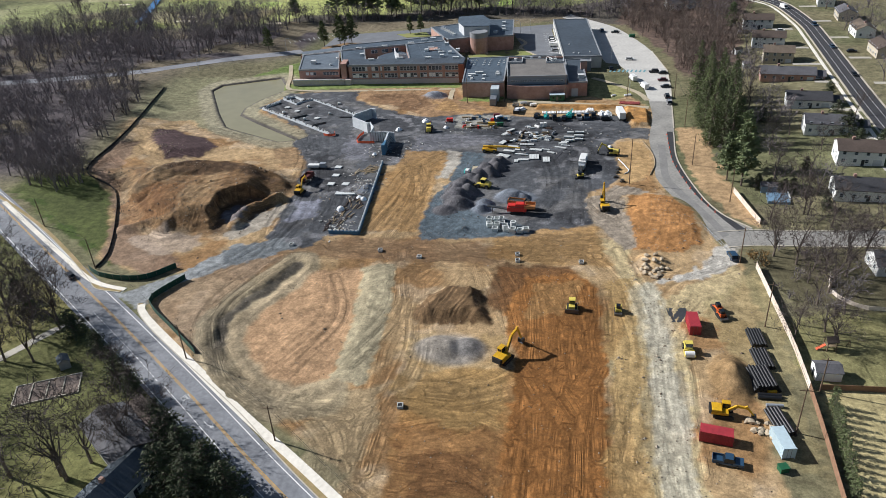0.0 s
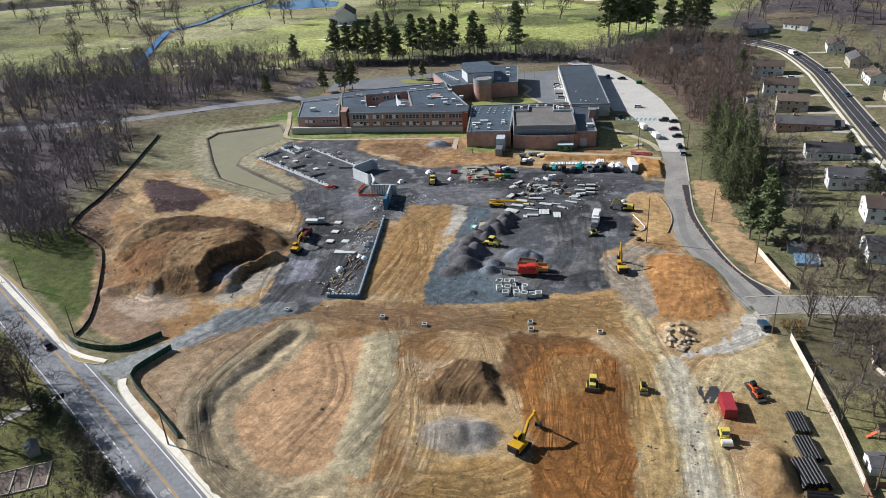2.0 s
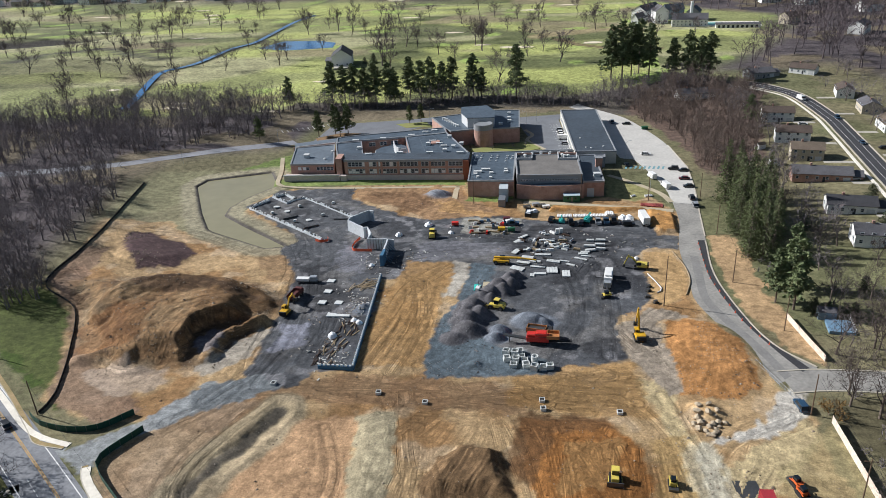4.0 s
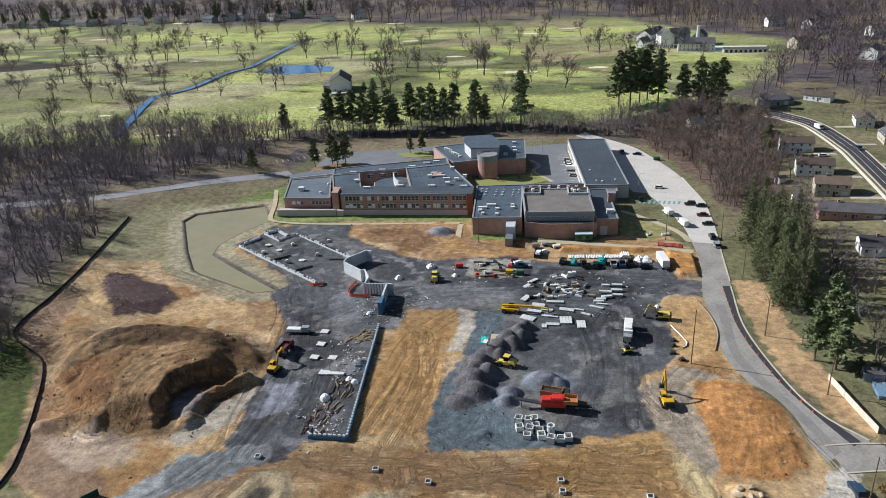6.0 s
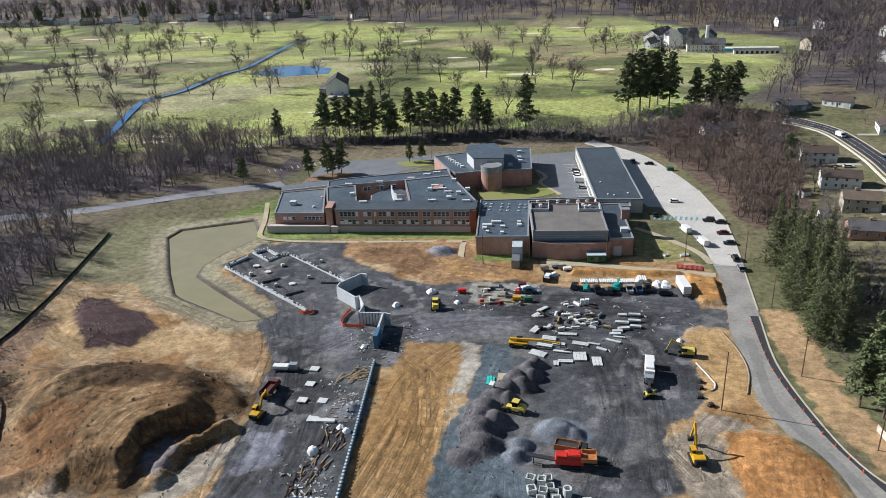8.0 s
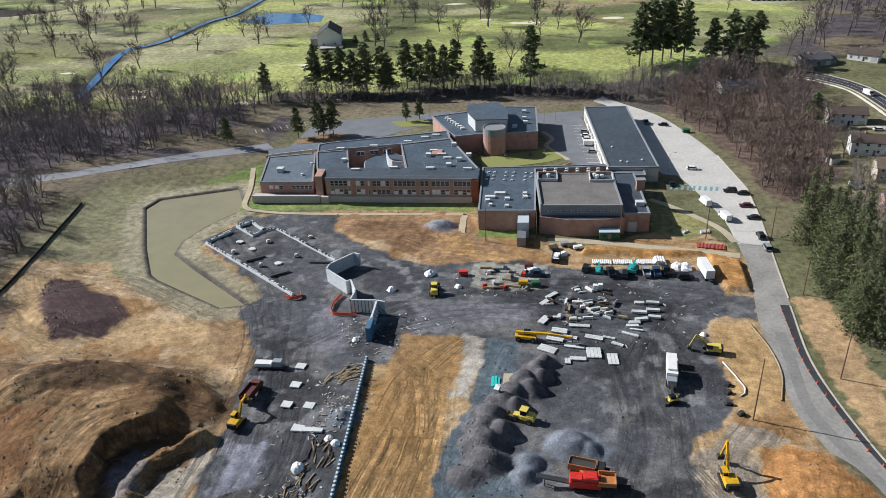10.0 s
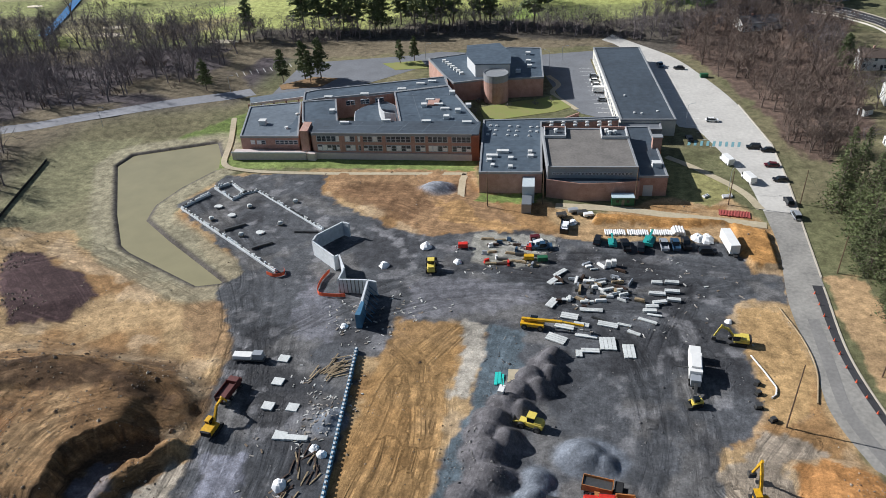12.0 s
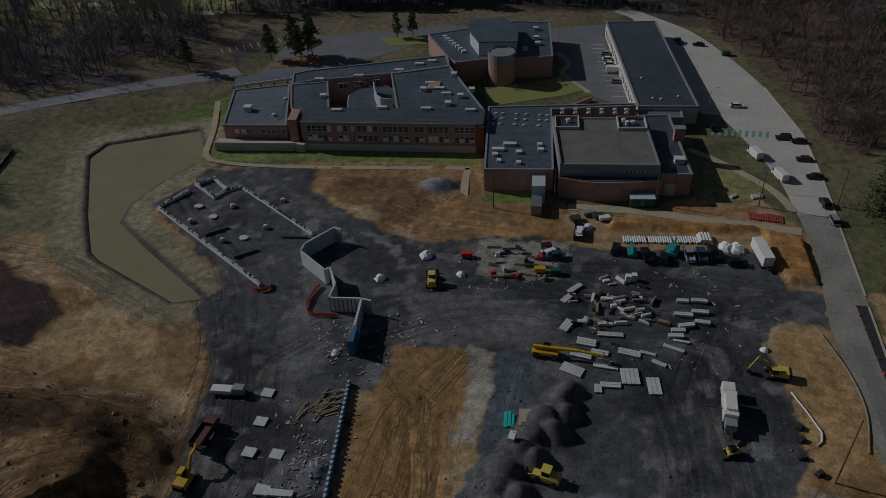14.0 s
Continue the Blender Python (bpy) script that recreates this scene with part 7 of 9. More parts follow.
for line in ([(-44.6, 184.8), (-45.4, 180), (-44.6, 175.2), (-41.5, 174.4), (-37.3, 174.8)], [(-57.0, 184.2), (-56.2, 182.2), (-58.2, 180.9), (-61, 181.8)]):
    c = smooth_line(line, 0.8)
    for p, q in zip(c, c[1:]):
        part("mesh_panel", Shape().prism([p, q, (q[0] + 0.05, q[1] + 0.05), (p[0] + 0.05, p[1] + 0.05)], 0, 1.0), M_MESH_ORANGE, tr)
# long foundation edge with blue membrane and block course
edge = thing("foundation_wall", pose(0, 0, 0), "low foundation wall with blue membrane and capping blocks", "wall")
E0, E1, E2 = Vector((-28.6, 155.5)), Vector((-21.6, 101.8)), Vector((-31.0, 101.4))
for a, b in ((E0, E1), (E1, E2)):
    d = (b - a).normalized()
    n = Vector((-d.y, d.x)) * 0.35
    part("wall", Shape().prism([tuple(a - n), tuple(b - n), tuple(b + n), tuple(a + n)], -0.2, 1.0), M_WETBLUE, edge, "dark blue waterproofed wall")
    m = int((b - a).length / 1.15)
    for k in range(m):
        p = a + d * (k + 0.5) * (b - a).length / m
        ob = part("block", BLOCKS[0 if k % 4 else 2], None, edge)
        ob.matrix_world = pose(p.x, p.y, 1.0, 0, 0, math.degrees(math.atan2(d.y, d.x)) + (k * 37 % 11) - 5) @ Matrix.Diagonal((1, 1, 0.8, 1))
rng = random.Random(12)
for k in range(46):
    # rebar and form boards piled along the foundation
    u = rng.random()
    x, y = -25.5 - 7 * rng.random() + (1 - u) * -1.5, 103 + 24 * u
    top = tagged(part("rebar" if k % 3 else "form_board", Shape().box(-1.6, -0.07, 0, 1.6, 0.07, 0.16).box(-1.3, 0.1, 0.02, 1.5, 0.2, 0.14), M_REBAR if k % 3 else M_WOOD), "loose reinforcing bars on stone" if k % 3 else "loose form board on stone", "building material", "loose material")
    top.matrix_world = pose(x, y, ground_z(x, y) + 0.02 + 0.1 * rng.random(), rng.uniform(-4, 4), rng.uniform(-5, 5), 90 + rng.gauss(0, 22))
for k in range(26):
    x, y = -36 + 5 * rng.random(), 146 + 6 * rng.random()
    if k > 12:
        x, y = rng.uniform(-33, -28), rng.uniform(146, 153)
    top = tagged(part("timber_plank", Shape().box(-2.0, -0.12, 0, 2.0, 0.12, 0.1), M_WOOD), "loose pale timber plank", "plank", "loose planks")
    top.matrix_world = pose(x, y, ground_z(x, y) + 0.05 + 0.02 * k % 0.4, 0, 0, (68 if k < 13 else 35) + rng.gauss(0, 10))
beamf = tagged(part("grade_beam", Shape().prism([(-38, 127.6), (-31, 128.2), (-31, 129.4), (-35.6, 129.2), (-38, 130)], 0, 0.45), M_PRECAST), "pale concrete grade beam", "beam")


def tarp_heap(x, y, s, seed, label="crumpled white tarpaulin over materials", mat=None):
    r = np.random.default_rng(seed)
    n = 9
    V = [(s * (0.35 + 0.65 * j / 3) * math.cos(6.283 * i / n) * r.uniform(0.75, 1.2), s * (0.35 + 0.65 * j / 3) * math.sin(6.283 * i / n) * r.uniform(0.75, 1.2), s * (0.75, 0.62, 0.35, 0)[j] * r.uniform(0.75, 1.1)) for j in range(4) for i in range(n)]
    F = [(j * n + i, j * n + (i + 1) % n, (j + 1) * n + (i + 1) % n, (j + 1) * n + i) for j in range(3) for i in range(n)]
    me = bpy.data.meshes.new("tarp")
    me.from_pydata(V + [(0, 0, s * 0.8)], [], F + [((i + 1) % n, i, 4 * n) for i in range(n)])
    me.materials.append(mat or M_TARP)
    ob = tagged(new("tarpaulin", me), label, "tarpaulin", "tarpaulins")
    ob.matrix_world = place(x, y, seed * 31)


for k, (x, y, s) in enumerate(((-32.5, 117.3, 1.6), (-30.9, 189.3, 1.6), (-21.6, 199.5, 1.8), (-27, 125.5, 1.2), (-12, 193.5, 1.2), (54, 176.4, 0.9), (-34, 163.5, 1.0), (-29, 126.8, 1.1), (53.2, 211.5, 2.2), (50.8, 212, 2.0))):
    tarp_heap(x, y, s, k + 1)
flat = thing("materials_trailer", place(-51.5, 149.6, 4), "flat trailer loaded with white crates", "trailer")
part("deck", Shape().box(-4.2, -1.1, 0.6, 3.2, 1.1, 0.8), M_STEEL, flat)
part("crate", Shape().box(-4.0, -0.9, 0.8, 0.2, 0.9, 1.7), M_WHITE, flat)
part("crate", Shape().box(0.6, -0.8, 0.8, 2.8, 0.8, 2.3), M_SILVER, flat)
for sy in (-0.9, 0.9):
    wheel(flat, -1.5, sy, 0.4, 0.25)

# ---- precast pieces on the stone lot ----
def plank_stack(x, y, rot, L, W, n, label, mat=None, layers=1):
    top = thing("precast_stack", place(x, y, rot), label, "precast stack", "precast stacks")
    part("bearers", Shape().box(-L * 0.35, -W / 2, 0, -L * 0.35 + 0.15, W / 2, 0.15).box(L * 0.3, -W / 2, 0, L * 0.3 + 0.15, W / 2, 0.15), M_WOOD, top)
    w = W / n
    for j in range(layers):
        for k in range(n):
            part("slab", Shape().box(-L / 2 + 0.05 * (k % 2), -W / 2 + k * w + 0.04, 0.15 + j * 0.3, L / 2, -W / 2 + (k + 1) * w - 0.04, 0.43 + j * 0.3), mat or M_PRECAST, top)


for x, y, rot, L, W, n in ((26.8, 165, 96, 4.2, 3.6, 4), (31.4, 163.2, 96, 4.4, 2.6, 3), (23, 162.2, 4, 4.0, 1.4, 2), (20.6, 161, 94, 2.2, 1.5, 2), (15.4, 165.4, -22, 4.6, 2.6, 4), (18, 173.6, -8, 4.0, 2.2, 3), (23, 176.9, 2, 5.4, 1.3, 3),
                           (13.7, 178.5, 65, 3.8, 2.0, 3), (13.6, 188.2, 55, 4.0, 1.5, 2), (15.0, 191.5, 50, 4.2, 1.3, 2), (26.8, 171.8, -10, 4.6, 1.8, 3), (22, 167, -4, 5.0, 1.0, 1), (17.0, 169.6, -10, 4.4, 1.6, 2), (35.8, 174.2, -20, 4.4, 0.9, 2),
                           (17.2, 180.4, 4, 2.6, 0.9, 2), (32.6, 169.5, -24, 3.0, 1.0, 2), (37.5, 176.6, -6, 3.4, 0.7, 1), (20.8, 171.0, -8, 3.6, 1.4, 2), (30.5, 172.0, -12, 3.2, 0.8, 2)):
    plank_stack(x, y, rot, L, W, n, "ribbed pale precast slabs on timber bearers")
for x, y, rot, L in ((38.8, 189.8, 2, 2.6), (42.4, 190.2, 0, 3.4), (38.6, 185.2, 0, 4.0), (42.2, 186.4, 0, 3.6), (42.4, 183.2, -4, 3.2), (37.2, 180.2, 8, 3.0), (39, 181.8, 16, 3.4), (36.5, 178, 6, 3.2)):
    plank_stack(x, y, rot, L, 1.1, 2, "short stack of pale precast beams", layers=2)
mats = (M_PRECAST, M_WHITE, M_SILVER, M_STEEL, M_REBAR, M_WOOD, M_PRECAST)
for k in range(58):
    # crates, stacks and bundles dumped round the middle of the lot
    x, y = rng.gauss(25.5, 5.5), rng.gauss(187, 4.2)
    L, W, H = rng.uniform(1.0, 3.4), rng.uniform(0.35, 0.9), rng.uniform(0.25, 0.8)
    m = mats[k % len(mats)]
    top = thing("material_stack", place(x, y, rng.choice((0, 90, 20, -30)) + rng.gauss(0, 10)), "banded stack of building materials", "building material", "material stacks")
    part("bearers", Shape().box(-L / 2, -W / 2, 0, -L / 2 + 0.12, W / 2, 0.12).box(L / 2 - 0.12, -W / 2, 0, L / 2, W / 2, 0.12), M_WOOD, top)
    part("load", Shape().box(-L / 2, -W / 2, 0.12, L / 2, W / 2, H).box(-L / 2 + 0.1, -W / 2 + 0.1, H, L / 2 - 0.2, W / 2 - 0.05, H + 0.2), m, top)
for x, y in ((27.0, 195.6), (28.4, 196.2)):
    top = thing("water_tank", place(x, y, 5), "white caged water tank", "tank", "water tanks")
    part("tank", Shape().box(-0.6, -0.6, 0.15, 0.6, 0.6, 1.9), M_WHITE, top)
    part("pallet", Shape().box(-0.65, -0.65, 0, 0.65, 0.65, 0.15), M_STEEL, top)
for k in range(34):
    # scaffold boards, tools and skips on the earth in front of the school
    x, y = rng.uniform(-6, 9), rng.uniform(193.5, 206)
    m = (M_WOOD, M_WOOD, M_STEEL, M_REBAR, M_WHITE, M_RED, M_SILVER, M_CARBLUE)[k % 8]
    L = rng.uniform(2.2, 4.0) if k % 8 < 4 else rng.uniform(1.0, 1.8)
    top = tagged(part("formwork_beam", Shape().box(-L / 2, -0.35, 0, L / 2, 0.35, 0.3).box(-L / 2 + 0.2, -0.2, 0.3, L / 2 - 0.1, 0.3, 0.5 if k % 8 < 4 else 1.1), m), "formwork beam with a raised edge lying on the ground", "formwork", "formwork beams")
    top.matrix_world = place(x, y, rng.gauss(4, 8) if k % 8 < 4 else rng.uniform(0, 180), 0.0)
for x, y, m, l in ((6.6, 196.6, M_YELLOW, "yellow compressor"), (10.2, 196.4, M_GREEN, "green generator"), (8.6, 204, M_WHITE, "white storage box"), (7.4, 206.4, M_CARRED, "red tool chest"), (-11.6, 200.5, M_RED, "red toolbox stack")):
    top = thing("site_plant", place(x, y, x * 13 % 40), l + " on the building site", "equipment", "site equipment")
    soften(part("housing", Shape().box(-1.3, -0.7, 0.35, 1.3, 0.7, 1.6), m, top), 0.06)
    for sy in (-0.65, 0.65):
        wheel(top, -0.3, sy, 0.32, 0.2)
skip = thing("skip", place(15.2, 213.2, 88), "black open skip filled with rubbish bags", "skip")
part("skip_body", Shape().box(-2.8, -1.2, 0, 2.8, -1.1, 1.6).box(-2.8, 1.1, 0, 2.8, 1.2, 1.6).box(-2.8, -1.2, 0, -2.7, 1.2, 1.6).box(2.7, -1.2, 0, 2.8, 1.2, 1.6).box(-2.8, -1.2, 0, 2.8, 1.2, 0.15), M_CARBLACK, skip)
part("rubbish", Shape().box(-2.4, -1.0, 0.2, 2.2, 1.0, 1.3).box(-1.6, -0.7, 1.3, 0.4, 0.6, 1.8), M_TARP, skip)
tarp_heap(17.3, 216.5, 1.5, 33, "white wrapped bundle on a trailer")
for x, y, m in ((14, 219.6, M_STEEL), (19.8, 221.5, M_STEEL), (21.5, 220.6, M_WHITE), (17.2, 222.5, M_SILVER)):
    top = thing("utility_trailer", place(x, y, 20), "small utility trailer by the school path", "trailer", "utility trailers")
    part("bed", Shape().box(-1.4, -0.8, 0.5, 1.4, 0.8, 1.3), m, top)
    for sy in (-0.85, 0.85):
        wheel(top, 0, sy, 0.35, 0.2)
# culvert boxes and manhole rings
for k, (x, y) in enumerate(((17.4, 114.2), (19.8, 113.6), (21.6, 112.2), (17.9, 111.0), (20.3, 110.4), (22.6, 110.6), (23.2, 108.4), (25.2, 110.9), (27.6, 107.9), (29.3, 108.6), (25.4, 107.2), (19.9, 108.3), (21.0, 114.6))):
    top = thing("manhole_section", place(x, y, k * 9 % 30 - 10), "pale precast concrete box section on stone", "precast box", "precast boxes")
    if k == 7:
        part("ring", Shape().lathe(0, 0, [(0.95, 0), (0.95, 1.9), (0.65, 1.9), (0.65, 1.2)], 18), M_PRECAST, top)
        continue
    h = (1.3, 1.7, 1.1)[k % 3]
    part("box_wall", Shape().box(-0.9, -0.9, 0, 0.9, -0.7, h).box(-0.9, 0.7, 0, 0.9, 0.9, h).box(-0.9, -0.7, 0, -0.7, 0.7, h).box(0.7, -0.7, 0, 0.9, 0.7, h), M_PRECAST, top)
    part("box_floor", Shape().box(-0.7, -0.7, 0, 0.7, 0.7, 0.2), M_STEEL, top)
for x, y in ((0.3, 90.2), (28.2, 94.4), (28.7, 91.0), (10.2, 28.5), (-12, 92.5), (46.3, 91.8), (-40, 93)):
    top = thing("catch_basin", place(x, y, x % 20), "pale concrete catch basin standing in earth", "catch basin", "catch basins")
    part("riser", Shape().box(-0.65, -0.65, -0.5, 0.65, -0.5, 0.75).box(-0.65, 0.5, -0.5, 0.65, 0.65, 0.75).box(-0.65, -0.5, -0.5, -0.5, 0.5, 0.75).box(0.5, -0.5, -0.5, 0.65, 0.5, 0.75), M_PRECAST, top)
    part("grate", Shape().box(-0.5, -0.5, 0.55, 0.5, 0.5, 0.62), M_BLACK, top)
# pipes
def pipe_bundle(x, y, rot, n, r, L, mat, label, layers=2):
    top = thing("pipe_bundle", place(x, y, rot), label, "pipe stack", "pipe stacks")
    me = None
    for j in range(layers):
        for k in range(n - j):
            if me is None:
                me = Shape().tube((-L / 2, 0, 0), (L / 2, 0, 0), r, sides=10).mesh("pipe", mat)
            ob = part("pipe", me, None, top)
            ob.location = ((k * 7 % 5) * 0.08, (k - (n - 1 - j) / 2 - 0 * j) * 2.05 * r, r + j * 1.75 * r)


pipe_bundle(87.3, 62.0, -84, 6, 0.3, 6.2, M_PIPE, "stack of black drainage pipes on grass")
pipe_bundle(87.3, 54.2, -82, 6, 0.32, 6.6, M_PIPE, "stack of black drainage pipes on grass")
pipe_bundle(86.0, 46.8, -80, 8, 0.34, 7.0, M_PIPE, "wide stack of black drainage pipes on grass", 3)
pipe_bundle(87.3, 34.2, -76, 5, 0.34, 7.4, M_PIPE, "stack of black drainage pipes beside a container")
pipe_bundle(86.6, 41.6, 2, 2, 0.42, 4.6, M_PIPE, "two large black pipes on grass", 1)
pipe_bundle(87.2, 38.9, 4, 1, 0.4, 3.4, M_SILVER, "short grey pipe on grass", 1)
top = tagged(part("yellow_drum", Shape().tube((-0.9, 0, 0.35), (0.9, 0, 0.35), 0.35, sides=12), M_YELLOW), "yellow marker drum lying on pipes", "drum")
top.matrix_world = place(87.5, 43.3, 10)
for k in range(3):
    pipe_bundle(29 + 6.2 * k, 212.3 + 0.7 * k, 96, 10, 0.28, 2.6, M_PVC, "row of pale pipes stacked against a bank", 1)
pipe_bundle(46.0, 214.5, 96, 5, 0.35, 3.4, M_PVC, "row of pale pipes stacked against a bank", 2)
pipe_bundle(60.5, 226.5, 84, 12, 0.2, 3.0, M_REDPIPE, "rows of dull red pipes on orange earth", 1)
pipe_bundle(64.5, 226.2, 84, 10, 0.2, 3.4, M_REDPIPE, "rows of dull red pipes on orange earth", 1)
pipe_bundle(61.5, 236.5, 20, 3, 0.3, 3.0, M_PVC, "white pipes on orange earth", 1)
pipe_bundle(55.5, 236.0, 40, 2, 0.3, 2.0, M_PVC, "white pipes on orange earth", 1)
for line, mat in (([(57, 165), (60.5, 155.5), (59, 152.5)], M_PVC), ([(66.2, 183), (69.0, 172), (69.6, 162), (67.5, 152)], M_WOOD)):
    tagged(part("drain_pipe", hose([(*p, ground_z(*p) + 0.2) for p in smooth_line(line, 1.2)], 0.18, mat)), "long pipe lying along the bank", "pipe")

# loose stones, clods and scraps over the worked ground
dice = np.random.default_rng(77)
SV, SF = [], []
grey_from = 0
for n, poly, s0, s1 in ((2600, SITE, 0.07, 0.22), (900, SPOIL, 0.1, 0.3), (500, GRAVEL, 0.08, 0.25), (260, PURPLE, 0.1, 0.4), (400, MOUND_EAST, 0.08, 0.2), (700, BLUESTONE, 0.08, 0.24), (900, DARK, 0.08, 0.22)):
    if poly is BLUESTONE:
        grey_from = len(SF)
    xs, ys = [p[0] for p in poly], [max(0, p[1]) for p in poly]
    X, Y = dice.uniform(min(xs), max(xs), 3 * n), dice.uniform(min(ys), max(ys), 3 * n)
    ok = np.flatnonzero((poly_dist(X, Y, poly) > 0) & (vnoise(X, Y, 7, 88) > 0.4) & ((poly is not SITE) | (poly_dist(X, Y, DARK) < -1)))[:n]
    for x, y in zip(X[ok], Y[ok]):
        s = dice.uniform(s0, s1) * (1.9 if dice.random() < 0.06 else 1)
        k, z = len(SV), ground_z(x, y)
        q = dice.uniform(0, 6.28)
        for j in range(4):
            SV.append((x + s * math.cos(q + j * 1.57) * dice.uniform(0.7, 1.3), y + s * math.sin(q + j * 1.57) * dice.uniform(0.7, 1.3), z - 0.06 + dice.uniform(0, 0.3) * s))
        SV.append((x + dice.uniform(-0.3, 0.3) * s, y + dice.uniform(-0.3, 0.3) * s, z + s * dice.uniform(0.6, 1.1)))
        SF += [(k + j, k + (j + 1) % 4, k + 4) for j in range(4)]
cutv = grey_from // 4 * 5
tagged(new("loose_stones", array_mesh("loose_stones", np.array(SV[:cutv]), np.array(SF[:grey_from]), island_material("loose_stone", "a89c8a", "5e4c3c"))), "loose stones, clods and scraps on worked earth", "stones", kind="stuff")
tagged(new("loose_stones", array_mesh("loose_stones", np.array(SV[cutv:]), np.array(SF[grey_from:]) - cutv, island_material("loose_grey_stone", "8d8b88", "3c3b3c"))), "loose grey stones on the crushed stone base", "stones", kind="stuff")
# scraps of board, sheet and packing about the work
dice = np.random.default_rng(91)
SV, SF = [], []
for n, poly in ((110, [(-44, 176), (-14, 190), (-8, 168), (-34, 150)]), (90, [(-46, 92), (-26, 96), (-22, 150), (-40, 154)]), (190, [(-33, 103), (-24.5, 103), (-28, 152), (-36, 150)]), (80, [(8, 168), (60, 168), (58, 206), (6, 206)]), (60, [(-14, 186), (12, 188), (14, 208), (-14, 204)])):
    xs, ys = [p[0] for p in poly], [p[1] for p in poly]
    X, Y = dice.uniform(min(xs), max(xs), 6 * n), dice.uniform(min(ys), max(ys), 6 * n)
    ok = np.flatnonzero((poly_dist(X, Y, poly) > 0) & (vnoise(X, Y, 6, 93) > 0.5))[:n]
    for x, y in zip(X[ok], Y[ok]):
        k, q, z = len(SV), dice.uniform(0, 6.28), ground_z(x, y)
        a, b, h = dice.uniform(0.12, 0.55), dice.uniform(0.05, 0.18), dice.uniform(0.05, 0.22)
        for zz in (z - 0.05, z + h):
            for u, v in ((-a, -b), (a, -b), (a, b), (-a, b)):
                SV.append((x + u * math.cos(q) - v * math.sin(q), y + u * math.sin(q) + v * math.cos(q), zz))
        SF += [(k + 4, k + 5, k + 6, k + 7), (k, k + 1, k + 5, k + 4), (k + 1, k + 2, k + 6, k + 5), (k + 2, k + 3, k + 7, k + 6), (k + 3, k, k + 4, k + 7)]
tagged(new("building_scrap", array_mesh("building_scrap", np.array(SV), np.array(SF), island_material("scrap", "c9cac6", "6e5f4e"))), "scraps of board, sheet and packing on the ground", "debris", kind="stuff")
teal = thing("sheet_stack", place(4.2, 150.6, 4), "bright teal sheet piles on stone", "sheet pile")
for x0, y0, x1, y1, h in ((-1.0, -1.9, -0.35, 1.9, 0.3), (-0.25, -1.6, 0.35, 2.0, 0.35), (0.45, -1.8, 1.0, 1.5, 0.25)):
    part("sheet", Shape().box(x0, y0, 0, x1, y1, h), M_TEAL_BRIGHT, teal)
tagged(part("steel_plate", Shape().box(-1.2, -2.0, 0, 1.2, 2.0, 0.15), M_PATH), "pale road plate on stone", "plate").matrix_world = place(7.2, 150.9, 3, 0.05)
tagged(part("steel_plate", Shape().box(-2.4, -3.0, 0, 2.4, 3.0, 0.06), M_STEEL), "grey road plate on gravel", "plate").matrix_world = place(70.6, 69.9, 8, 0.06)
crusher = thing("light_tower", place(5.4, 144.4, 80), "white wheeled light tower on stone", "light tower")
part("housing", Shape().box(-1.0, -0.6, 0.4, 1.0, 0.6, 1.5), M_WHITE, crusher)
part("mast", Shape().tube((0.6, 0, 1.4), (0.6, 0, 3.6), 0.06, sides=6), M_STEEL, crusher)
for sy in (-0.6, 0.6):
    wheel(crusher, -0.2, sy, 0.35, 0.2)
for x, y in ((56.6, 153.5), (56.0, 149.5), (58.2, 146.4), (56.9, 156.5)):
    top = thing("plate_compactor", place(x, y, x * 50 % 90), "small grey site equipment on dark stone", "equipment", "site equipment")
    part("engine", Shape().box(-0.6, -0.4, 0.2, 0.5, 0.4, 0.9), M_STEEL, top)
    part("base", Shape().box(-0.8, -0.5, 0, 0.9, 0.5, 0.2), M_BLACK, top)
for k in range(46):
    # boulders by the haul road and broken rock by the east bank
    x, y = (rng.gauss(65.5, 1.9), rng.gauss(90.5, 2.3)) if k < 34 else (rng.gauss(83.5, 1.2), rng.gauss(33, 2.0))
    s = rng.uniform(0.45, 1.2)
    r = np.random.default_rng(k)
    bm = bmesh.new()
    bmesh.ops.create_icosphere(bm, subdivisions=1, radius=1)
    for v in bm.verts:
        v.co *= float(r.uniform(0.7, 1.15))
    me = bpy.data.meshes.new("boulder")
    bm.to_mesh(me)
    bm.free()
    me.materials.append(M_ROCK)
    ob = tagged(new("boulder", me), "broken pale rock in a heap", "boulder", "boulders")
    ob.matrix_world = place(x, y, k * 40, s * 0.35) @ Matrix.Diagonal((s, s * 0.8, s * 0.6, 1))

# ---- fences, poles and wires ----
def fence_line(name, line, h, mat, label, category, step=2.4, post=None, lean=0.0):
    top = thing(name, pose(0, 0, 0), label, category)
    c = smooth_line(line, step)
    for p, q in zip(c, c[1:]):
        d = (Vector(q) - Vector(p)).normalized()
        n = Vector((-d.y, d.x)) * 0.04
        z = min(ground_z(*p), ground_z(*q))
        zz = max(ground_z(*p), ground_z(*q))
        part("panel", Shape().prism([(p[0] - n.x, p[1] - n.y), (q[0] - n.x, q[1] - n.y), (q[0] + n.x, q[1] + n.y), (p[0] + n.x, p[1] + n.y)], z - 0.1, zz + h), mat, top)
        part("post", Shape().box(p[0] - 0.06, p[1] - 0.06, z - 0.2, p[0] + 0.06, p[1] + 0.06, zz + h + 0.1), post or M_STEEL, top)
    return top


